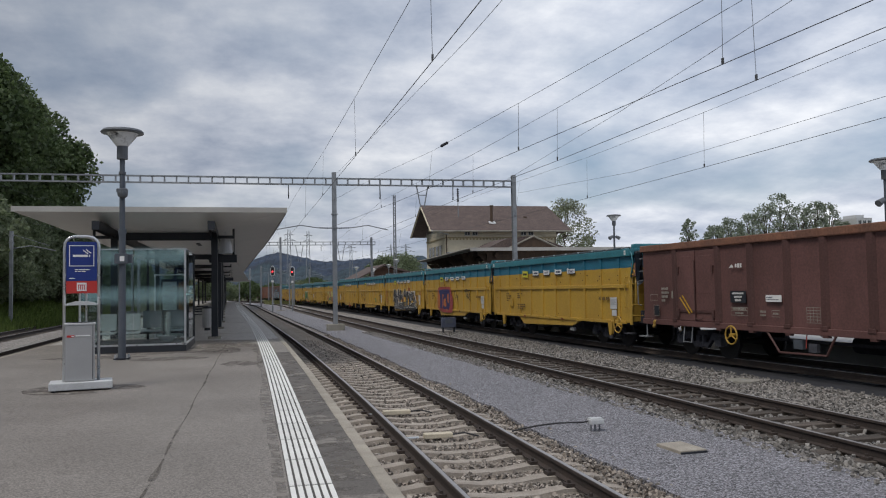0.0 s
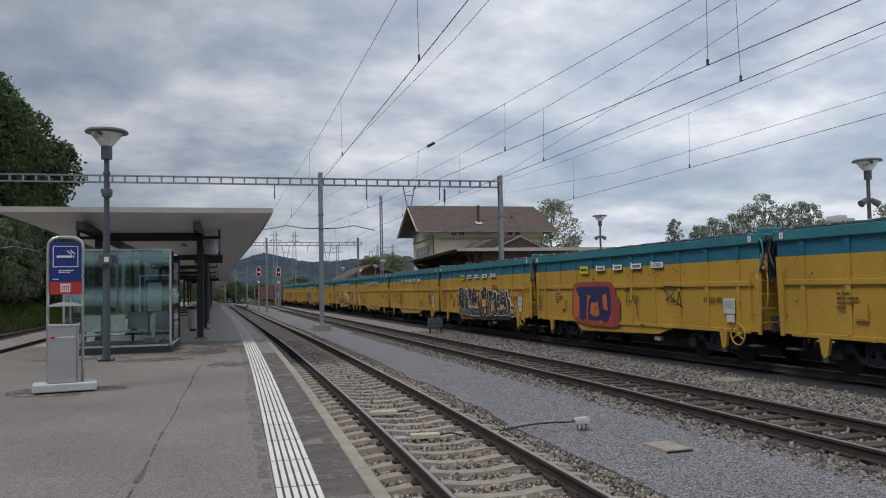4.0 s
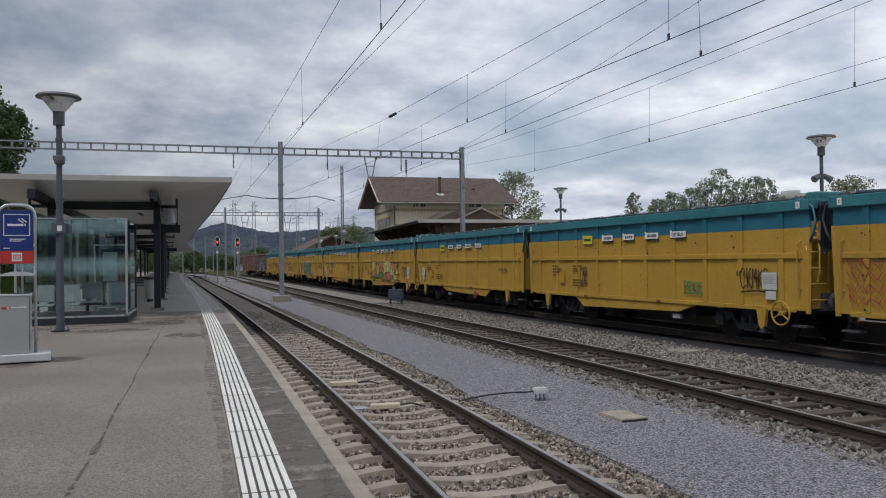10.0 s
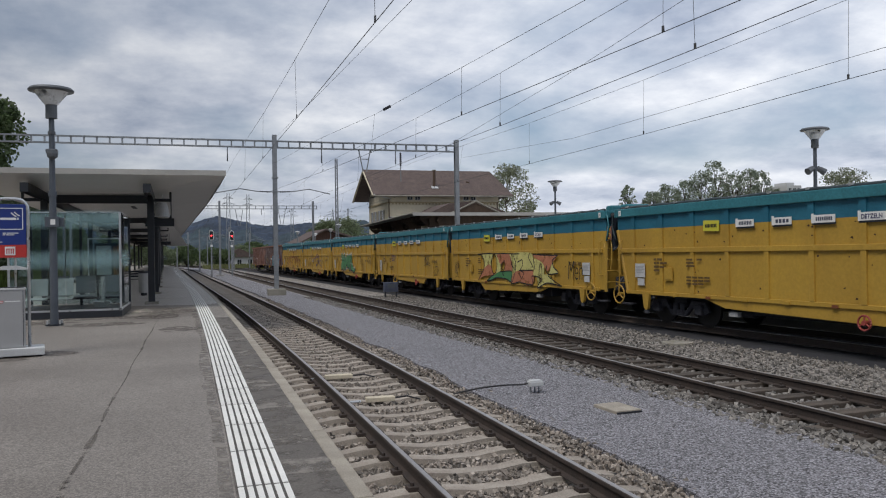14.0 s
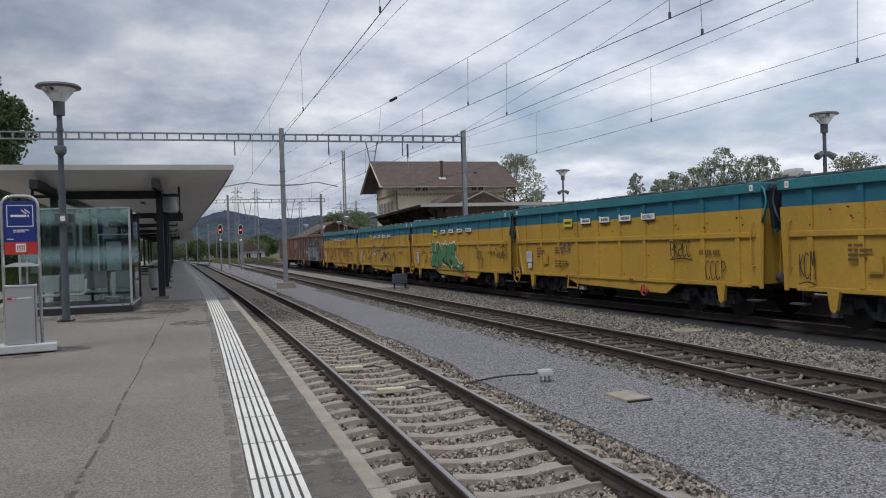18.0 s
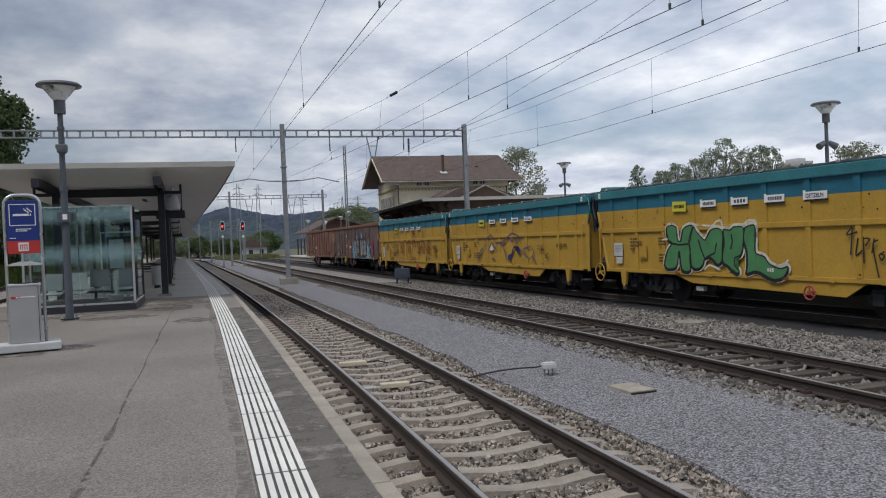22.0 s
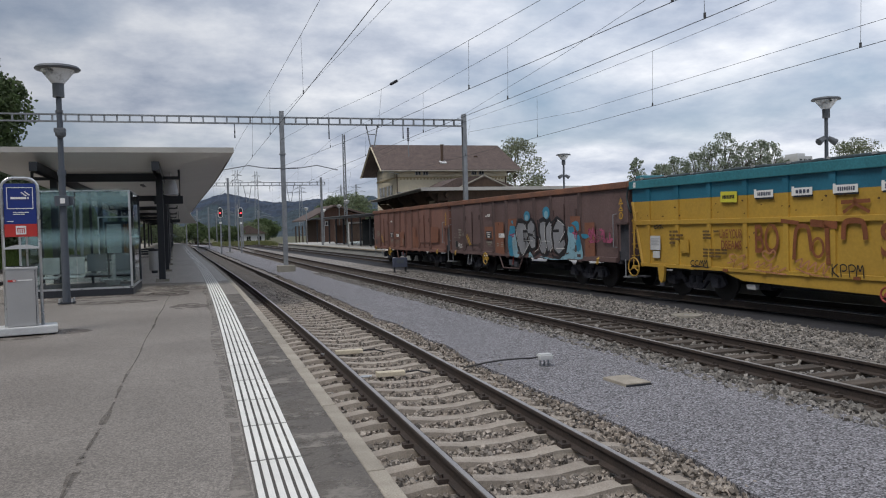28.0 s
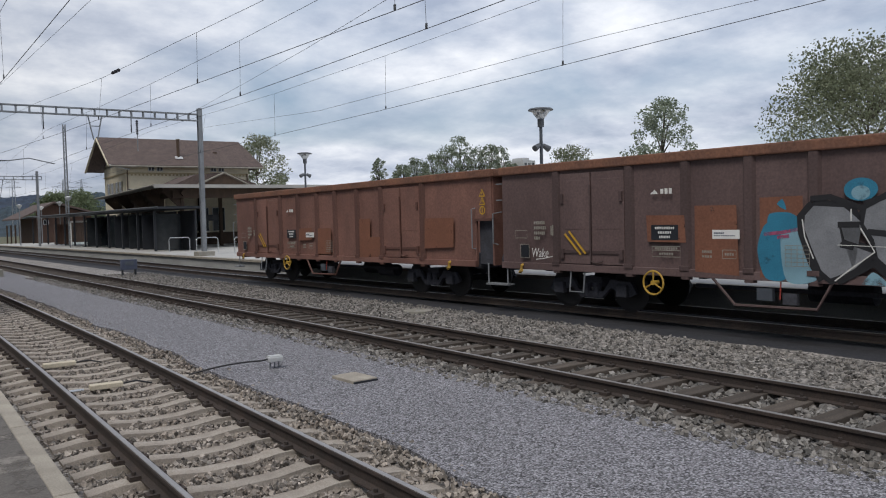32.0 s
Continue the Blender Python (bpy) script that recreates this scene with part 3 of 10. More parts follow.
def rail_parts(c, parent, y0, y1):
    for side in (-0.7525, 0.7525):
        prof = [(-0.072, -0.165), (-0.072, -0.150), (-0.012, -0.135), (-0.012, -0.045), (-0.036, -0.036), (-0.036, -0.004), (-0.030, 0.0), (0.030, 0.0), (0.036, -0.004), (0.036, -0.036), (0.012, -0.045), (0.012, -0.135), (0.072, -0.150), (0.072, -0.165)]
        r = part("rail", ribbon(c, y0, y1, 1.0, [(side + a, b) for a, b in prof], RAIL_Z), RAIL_RUST, parent)
        part("rail_head", ribbon(c, y0, y1, 1.0, [(side - 0.026, 0.0), (side - 0.022, 0.004), (side + 0.022, 0.004), (side + 0.026, 0.0)], RAIL_Z), RAIL_TOP, r, "bright worn running surface")


LINES = {}
for key, c, text in (("one", T1, "platform track with rusty rails on concrete sleepers"), ("two", T2, "middle track with dark rusty rails on wooden sleepers"), ("three", T3, "far track under the freight train, shadowed rails")):
    LINES[key] = thing("railway_track", label=text, category="railway track", group="station tracks", kind="structure")
    rail_parts(c, LINES[key], -190 if key == "three" else -40, 290)
T0 = (-8.25, 0.0, -0.00043, 0.00048)
TL = (-12.9, 0.0, -0.00043, 0.00048)
for c, text in ((T0, "rear platform track with rusty rails"), (TL, "siding with rusty rails by the wooded slope")):
    ob = thing("railway_track", label=text, category="railway track", group="station tracks", kind="structure")
    rail_parts(c, ob, 5, 200)
    LINES[text[:4]] = ob
surface("rear_ballast", lambda y: track_x(TL, y) - 2.2, lambda y: PLAT_L + 0.2 + track_x(T0, y) + 8.25, 0, 200, 4, -0.76, BALLAST, "crushed stone under the rear tracks", "ballast", 0.1)


# ---- island platform ----
surface("platform", lambda y: PLAT_L + 0.36 + (track_x(T0, y) + 8.25), lambda y: edge_x(y, -0.125), -30, 172, 2, 0.0, ASPHALT, "worn grey-brown asphalt island platform with damp stains", "platform", 0.75)


def seam_line(name, material, lift, thin, wide, seed, label):
    """A tarred crack: a thin core and a wider smear that comes and goes."""
    rng = random.Random(seed)
    vs, fs = [], []
    for i in range(260):
        y = -14.0 + i * 0.16
        x = -0.872 - 0.0022 * max(0, y - 8) + 0.010 * math.sin(y * 1.9) + 0.006 * noise.noise(Vector((y * 5, 0.2, seed)))
        near = 0.35 + 0.65 * max(0.0, min(1.0, 1 - abs(y - 6.0) / 4.5), 0.8 - abs(y - 15.0) / 3.0)
        w = (thin + wide * max(0.0, noise.noise(Vector((y * 1.3, 3.1, seed))) + 0.1)) * near
        vs += [(x - w, y, lift + fall(y)), (x + w * rng.uniform(0.7, 1.2), y, lift + fall(y))]
        if i:
            fs.append((2 * i - 2, 2 * i - 1, 2 * i + 1, 2 * i))
    tagged(part(name, (vs, fs), material), label, "crack", kind="structure")


seam_line("asphalt_smear", SMEAR, 0.002, 0.016, 0.055, 2, "dark smear along a tarred crack in the asphalt")
seam_line("asphalt_seam", SEAM, 0.0035, 0.003, 0.020, 5, "dark tarred crack running along the asphalt")


def blot(name, x, y, rx, ry, material, label, seed):
    bm = bmesh.new()
    ring = []
    for k in range(28):
        a = 2 * math.pi * k / 28
        r = 1 + 0.35 * noise.noise(Vector((math.cos(a) * 1.6, math.sin(a) * 1.6, seed)))
        ring.append(bm.verts.new((x + rx * r * math.cos(a), y + ry * r * math.sin(a), 0.004 + fall(y))))
    bm.faces.new(ring)
    tagged(part(name, bm, material), label, "stain", kind="structure")


vs, fs = [], []
for i in range(70):
    y = -14.0 + 0.5 * i
    a, b = edge_x(y, -0.84), edge_x(y, -0.128)
    soft = 0.12 * noise.noise(Vector((0.4, y * 0.9, 2.0)))
    vs += [(a + 0.15 * soft, y, 0.0012 + fall(y)), (b, y, 0.0012 + fall(y))]
    if i:
        fs.append((2 * i - 2, 2 * i - 1, 2 * i + 1, 2 * i))
tagged(part("worn_strip", (vs, fs), STRIP), "dark worn asphalt strip under the white safety line", "asphalt", kind="structure")
for y in (31.0, 42.5):
    tagged(part("asphalt_joint", B((edge_x(y) - 3.0) / 2, y, 0.003 + fall(y), edge_x(y) + 3.0 - 0.9, 0.10, 0.004), KERB), "pale cross joint in the asphalt platform", "joint", kind="structure")
blot("damp_stain", -0.32, 17.6, 0.42, 0.55, DARK_BLOT, "reddish damp stain in the asphalt", 2.1)
# Two dark patches where the plinth and the shelter meet the asphalt.
blot("damp_stain", -2.75, 13.95, 1.0, 0.62, DARK_BLOT, "dark patch round the ashtray plinth", 5.4)
blot("damp_stain", -2.5, 21.7, 1.5, 0.6, DARK_BLOT, "dark patch along the shelter base", 9.2)
blot("damp_stain", -0.9, 21.6, 0.55, 1.1, DARK_BLOT, "dark damp stain in the asphalt", 12.7)
blot("damp_stain", -0.75, 23.6, 0.95, 1.5, DARK_BLOT, "dark damp stain in the asphalt at the canopy front", 17.3)
blot("damp_stain", -2.1, 19.6, 0.9, 0.45, DARK_BLOT, "dark damp stain in the asphalt before the shelter", 21.9)
blot("damp_stain", -3.9, 20.7, 1.1, 0.5, DARK_BLOT, "dark damp stain in the asphalt before the shelter", 25.2)
vs, fs = [], []
for i in range(90):
    y = -13.0 + 0.4 * i
    b = edge_x(y, -0.855)
    w = 0.12 + 0.08 * noise.noise(Vector((y * 0.35, 1.7, 0.0))) + 0.05 * noise.noise(Vector((y * 1.9, 4.7, 0.0)))
    vs += [(b - w, y, 0.0016 + fall(y)), (b, y, 0.0016 + fall(y))]
    if i:
        fs.append((2 * i - 2, 2 * i - 1, 2 * i + 1, 2 * i))
tagged(part("damp_band", (vs, fs), DAMP), "dark damp band in the asphalt along the white safety line", "stain", kind="structure")


for k, (y, rx, ry) in enumerate(((3.6, 0.26, 0.20), (4.7, 0.22, 0.30), (5.9, 0.28, 0.22), (7.0, 0.20, 0.34), (8.3, 0.27, 0.25), (9.6, 0.24, 0.40), (11.2, 0.27, 0.30), (12.9, 0.22, 0.45), (15.0, 0.26, 0.5), (17.6, 0.24, 0.6))):
    blot("pale_scuff", edge_x(y, -0.36), y, rx, ry, SCUFF, "pale scuffed patch on the dark asphalt strip", 31.0 + 1.7 * k)


# Paler asphalt under the canopy: missing light is made up in its colour.
BRIGHTENED_ASPHALT = mat("brightened_asphalt", (0.50, 0.475, 0.445), 0.62, scale=0.4, vary=0.2, bump=0.3, fine=140, tint=(0.41, 0.385, 0.36), cells=0.3, cell_size=0.014)
for name, a, b in (("dry_paving", lambda y: PLAT_L + 0.40 + track_x(T0, y) + 8.25, lambda y: edge_x(y, -0.84)), ("dry_paving_strip", lambda y: edge_x(y, -0.475), lambda y: edge_x(y, -0.13))):
    vs, fs = [], []
    for i in range(68):
        y = 26.6 + 1.8 * i
        x0, x1 = a(y), b(y)
        for k in range(7):
            jag_y = (0.9 * noise.noise(Vector((k * 1.3, 2.0, x0))) if i == 0 else 0.0)
            vs.append((x0 + (x1 - x0) * k / 6, y + jag_y, 0.0022 + fall(y + jag_y)))
        if i:
            fs += [(7 * i - 7 + k, 7 * i - 6 + k, 7 * i + 1 + k, 7 * i + k) for k in range(6)]
    tagged(part(name, (vs, fs), BRIGHTENED_ASPHALT), "asphalt under the canopy, colour brightened in place of light", "asphalt", kind="structure")


# ---- things on the island platform ----
def bars(parent, rows, x, z, y, height, gap, material, name="lettering", axis="y"):
    """Unreadable writing as plain bars: rows of widths, from the top left corner."""
    bm = bmesh.new()
    for i, widths in enumerate(rows):
        at = x
        for w in widths:
            if w > 0:
                if axis == "y":
                    box(bm, at + w / 2, y, z - i * (height + gap), w, 0.004, height)
                else:
                    box(bm, y, at + w / 2, z - i * (height + gap), 0.004, w, height)
            at += abs(w) + height * 0.6
    return part(name, bm, material, parent)


def smoking_sign():
    t = thing("smoking_point", -2.78, 13.9, 0, "free-standing smoking point with blue sign, red panel and silver ashtray", "ashtray stand", rz=10)
    part("plinth", B(0.0, 0, 0.085, 0.93, 0.52, 0.12, bevel=0.015), PLINTH, t, "pale grey cast plinth")
    for sx in (-0.38, 0.38):
        for sy in (-0.17, 0.17):
            part("foot", Rod((sx, sy, 0.0), (sx, sy, 0.03), 0.05, seg=12), DARK_STEEL, t)
    pts = [(-0.255, 0, 0.14), (-0.255, 0, 2.30)]
    pts += [(-0.255 + 0.16 * (1 - math.cos(a)), 0, 2.32 + 0.16 * math.sin(a)) for a in (0.3, 0.7, 1.1, 1.57)]
    pts += [(0.255 - 0.16 * (1 - math.cos(a)), 0, 2.32 + 0.16 * math.sin(a)) for a in (1.57, 1.1, 0.7, 0.3)]
    pts += [(0.255, 0, 2.30), (0.255, 0, 0.14)]
    part("tube_frame", tube(pts, 0.024, 10), CHROME, t, "bent polished steel tube", smooth=True)
    p = part("sign_panel", B(0, 0, 2.075, 0.455, 0.03, 0.64, bevel=0.006), SIGN_BLUE, t, "dark blue smoking area panel")
    bm = bmesh.new()
    for z in (2.33, 2.0):
        box(bm, 0, -0.018, z, 0.36, 0.004, 0.012)
    for x in (-0.18, 0.18):
        box(bm, x, -0.018, 2.165, 0.012, 0.004, 0.34)
    part("pictogram_border", bm, SIGN_WHITE, p)
    part("cigarette", B(-0.02, -0.018, 2.165, 0.22, 0.004, 0.035), SIGN_WHITE, p)
    part("ember", B(0.115, -0.018, 2.165, 0.018, 0.004, 0.035), SIGN_WHITE, p)
    for k, dx in enumerate((0.0, 0.045)):
        bm = bmesh.new()
        for i in range(6):
            a0 = (0.02 + dx + 0.012 * i, 2.265 - 0.028 * (i / 5) ** 0.5 - 0.006 * i + dx * 0.25)
            a1 = (0.02 + dx + 0.012 * (i + 1), 2.265 - 0.028 * ((i + 1) / 5) ** 0.5 - 0.006 * (i + 1) + dx * 0.25)
            box(bm, (a0[0] + a1[0]) / 2, -0.018, (a0[1] + a1[1]) / 2, 0.02, 0.004, 0.016)
        part("smoke_curl", bm, SIGN_WHITE, p)
    bars(p, [[0.05, 0.16], [0.035, 0.05, 0.06]], -0.10, 1.94, -0.018, 0.014, 0.014, SIGN_WHITE)
    bars(p, [[0.09]], -0.19, 1.80, -0.018, 0.012, 0.01, SIGN_WHITE)
    for sx in (-0.245, 0.245):
        for z in (1.85, 2.08, 2.32):
            part("clip", B(sx, 0, z, 0.03, 0.05, 0.03), CHROME, p)
    r = part("red_panel", B(0, 0, 1.655, 0.46, 0.028, 0.20, bevel=0.004), SIGN_RED, t, "red notice panel")
    w = part("white_field", B(0.0, -0.017, 1.66, 0.145, 0.004, 0.135), SIGN_WHITE, r)
    bm = bmesh.new()
    for a in range(4):
        box(bm, -0.045 + 0.03 * a, -0.021, 1.65, 0.012, 0.003, 0.07)
    box(bm, 0, -0.021, 1.69, 0.11, 0.003, 0.012)
    part("pictogram", bm, SIGN_RED, w)
    bm = bmesh.new()
    prism(bm, [(-0.245, 1.365), (0.245, 1.365), (0.245, 1.385), (0.10, 1.425), (-0.10, 1.425), (-0.245, 1.385)], -0.16, 0.12)
    part("rain_hood", bm, PLINTH, t, "pale rain hood over the ashtray")
    part("hood_stay", Rod((0.07, 0.06, 1.03), (0.07, 0.06, 2.40), 0.016), CHROME, t)
    b = part("ashtray_box", B(-0.02, 0.0, 0.60, 0.44, 0.30, 0.90, bevel=0.012), BOX_GREY, t, "silver metal ashtray body")
    part("box_door_edge", B(0.17, -0.152, 0.60, 0.008, 0.006, 0.86), DARK_STEEL, b)
    part("red_plate", B(-0.155, -0.153, 0.87, 0.11, 0.006, 0.035), SIGN_RED, b, "small red plate")
    part("plate_mark", B(-0.125, -0.158, 0.87, 0.035, 0.004, 0.018), SIGN_WHITE, b)
    bars(b, [[0.21]], -0.08, 0.875, -0.152, 0.016, 0.01, SIGN_WHITE)
    part("ash_tray", B(-0.02, 0, 1.065, 0.46, 0.32, 0.03, bevel=0.006), PLINTH, b)
    for k in range(6):
        part("grille_bar", B(-0.16 + 0.056 * k, 0, 1.085, 0.025, 0.24, 0.012, rz=25), DARK_STEEL, b)


smoking_sign()


def platform_lamp(x, y, z, label, cams=False, clamp=False, rz=0.0, taller=0.0):
    t = thing("platform_lamp", x, y, z + taller, label, "lamp post", "platform lamps", rz=rz)
    if taller:
        part("pole_foot", Rod((0, 0, -taller), (0, 0, 0.02), 0.10, seg=16), GREY_POLE, t)
    part("base_plate", B(0, 0, 0.03, 0.34, 0.34, 0.03), DARK_STEEL, t)
    for k in range(4):
        a = radians(45 + 90 * k)
        part("anchor_bolt", Rod((0.19 * math.cos(a), 0.19 * math.sin(a), 0.0), (0.19 * math.cos(a), 0.19 * math.sin(a), 0.13), 0.022), CHROME, t)
    part("lower_pole", Rod((0, 0, 0.0), (0, 0, 3.0), 0.088, 0.075, 16), GREY_POLE, t, smooth=False)
    part("upper_pole", Rod((0, 0, 3.0), (0, 0, 4.75), 0.066, 0.060, 16), GREY_POLE, t)
    part("collar", Rod((0, 0, 2.95), (0, 0, 3.06), 0.095, seg=16), GREY_POLE, t)
    part("socket", Rod((0, 0, 4.72), (0, 0, 5.03), 0.125, 0.125, 20), LAMP_CAP, t)
    cone = lathe(bmesh.new(), [(0.10, 5.02), (0.14, 5.03), (0.37, 5.335), (0.36, 5.345), (0.10, 5.08)], 28)
    part("glass_cone", cone, FROST, t, "frosted glass cone", smooth=False)
    cap = lathe(bmesh.new(), [(0.40, 5.325), (0.475, 5.335), (0.485, 5.36), (0.44, 5.41), (0.22, 5.445), (0.03, 5.455)], 28)
    part("cap", cap, LAMP_CAP, t, "wide shallow metal cap")
    if cams:
        c = part("camera_bracket", B(0, 0, 3.97, 0.24, 0.20, 0.10, bevel=0.02), LAMP_CAP, t)
        dome = lathe(bmesh.new(), [(0.05, 3.78), (0.11, 3.83), (0.12, 3.90), (0.115, 3.95)], 16, 0.03, -0.14)
        part("camera_dome", dome, LAMP_CAP, c)
        part("pole_band", Rod((0, 0, 4.36), (0, 0, 4.42), 0.082, seg=16), LAMP_CAP, t)
    else:
        c = part("camera_bracket", B(0, 0, 3.98, 0.34, 0.10, 0.06), LAMP_CAP, t)
        for s in (-1, 1):
            part("floodlight", Rod((0.10 * s, 0.0, 4.02), (0.36 * s, -0.04, 3.88), 0.085, 0.125, 16), LAMP_CAP, c)
    if clamp:
        b = part("clamp_box", B(0.0, -0.10, 2.36, 0.30, 0.10, 0.24, bevel=0.01), GREY_POLE, t)
        part("sticker", B(0.02, -0.153, 2.36, 0.10, 0.004, 0.12), SIGN_WHITE, b)
        part("side_box", B(0.18, -0.04, 2.36, 0.10, 0.12, 0.20), GREY_POLE, b)
    return t


platform_lamp(-3.09, 19.86, fall(19.86), "grey platform lamp post with a glass cone and a camera", cams=True, clamp=True)
platform_lamp(22.72, 47.7, -0.31, "grey platform lamp post with two floodlights behind the train", taller=0.90)
platform_lamp(20.78, 22.6, -0.20, "tall grey platform lamp post with two floodlights behind the train", taller=0.42)



def glass_shelter():
    x0, x1, y0, y1, h = -4.45, -1.86, 22.05, 24.9, 2.72
    z0 = fall(23)
    t = thing("waiting_shelter", (x0 + x1) / 2, (y0 + y1) / 2, z0, "glass waiting shelter with frosted bands and dark base", "shelter")
    lx, ly = (x1 - x0) / 2, (y1 - y0) / 2
    part("base", B(0, 0, 0.09, 2 * lx + 0.06, 2 * ly + 0.06, 0.18, bevel=0.01), DARK_STEEL, t, "dark metal base")
    part("sill", B(0, -ly, 0.205, 2 * lx, 0.05, 0.045), CHROME, t)
    roof = part("glass_roof", B(0, 0, h - 0.02, 2 * lx + 0.04, 2 * ly + 0.04, 0.022), GLASS, t)
    roof.visible_shadow = False

    def pane(name, cx, cy, sx, sy, z1=0.23, z2=h - 0.04):
        g = part(name, B(cx, cy, (z1 + z2) / 2, sx, sy, z2 - z1), GLASS, t)
        g.visible_shadow = False
        return g

    for k in range(2):
        cx = -lx + lx * (k + 0.5)
        g = pane("front_pane", cx, -ly, lx - 0.03, 0.012)
        part("frosted_band", B(cx, -ly - 0.009, 1.50, lx - 0.03, 0.003, 0.56), FROST_BAND, g, "frosted stripe")
        part("top_band", B(cx, -ly - 0.009, h - 0.20, lx - 0.03, 0.003, 0.55), FROST_BAND, g, "frosted stripe")
        pane("back_pane", cx, ly, lx - 0.03, 0.012)
    for sx in (-lx, lx):
        for k in range(2):
            g = pane("side_pane", sx, -ly + ly * (k + 0.5), 0.012, ly - 0.03)
            part("frosted_band", B(sx + math.copysign(0.009, sx), -ly + ly * (k + 0.5), 1.50, 0.003, ly - 0.03, 0.56), FROST_BAND, g, "frosted stripe")
        part("side_sill", B(sx, 0, 0.205, 0.05, 2 * ly - 0.06, 0.045), CHROME, t)
        part("roof_edge", B(sx, 0, h - 0.01, 0.03, 2 * ly - 0.04, 0.03), CHROME, t)
    for sx in (-lx, 0, lx):
        for sy in (-ly, ly):
            if sx == 0 and sy < 0:
                continue
            part("post", B(sx, sy, h / 2 + 0.08, 0.05 if sy < 0 else 0.07, 0.05, h - 0.2), CHROME if sy < 0 else DARK_STEEL, t)
    part("roof_edge", B(0, -ly, h - 0.01, 2 * lx, 0.03, 0.03), CHROME, t)
    for k in range(3):
        cx = -lx + 0.75 + 0.7 * k
        seat = part("seat", B(cx, ly - 0.55, 0.46, 0.55, 0.5, 0.03, rx=4, bevel=0.01), SEAT, t, "blue-grey metal seat")
        part("seat_back", B(cx, ly - 0.28, 0.78, 0.52, 0.03, 0.5, rx=-10, bevel=0.01), SEAT, seat)
    part("bench_beam", B(0, ly - 0.5, 0.40, 2 * lx - 0.4, 0.08, 0.06), DARK_STEEL, t)
    # a glazed door in the back wall, a pale round stool and two pale seats by the side wall
    door = part("door", B(0.62, ly - 0.03, 1.15, 0.80, 0.010, 1.85), GLASS, t, "clear glass door")
    door.visible_shadow = False
    for dx in (-0.42, 0.42):
        part("door_stile", B(0.62 + dx, ly - 0.03, 1.15, 0.035, 0.03, 1.90), CHROME, door)
    for dz in (-0.93, 0.93):
        part("door_rail", B(0.62, ly - 0.03, 1.15 + dz, 0.80, 0.028, 0.035), CHROME, door)
    stool = part("stool", Rod((0.70, -0.2, 0.2), (0.70, -0.2, 0.36), 0.16, 0.24, 18), STEEL_SEAT, t, "pale round stool")
    part("stool_post", Rod((0.74, -0.15, 0.36), (0.74, -0.15, 1.02), 0.05, 0.06, 12), STEEL_SEAT, stool)
    for k in range(2):
        seat = part("seat", B(-lx + 0.42 + 0.62 * k, -0.3, 0.46, 0.52, 0.46, 0.03, rx=4, bevel=0.01), STEEL_SEAT, t, "pale perforated metal seat")
        part("seat_back", B(-lx + 0.42 + 0.62 * k, -0.06, 0.76, 0.50, 0.03, 0.46, rx=-10, bevel=0.01), STEEL_SEAT, seat)


glass_shelter()


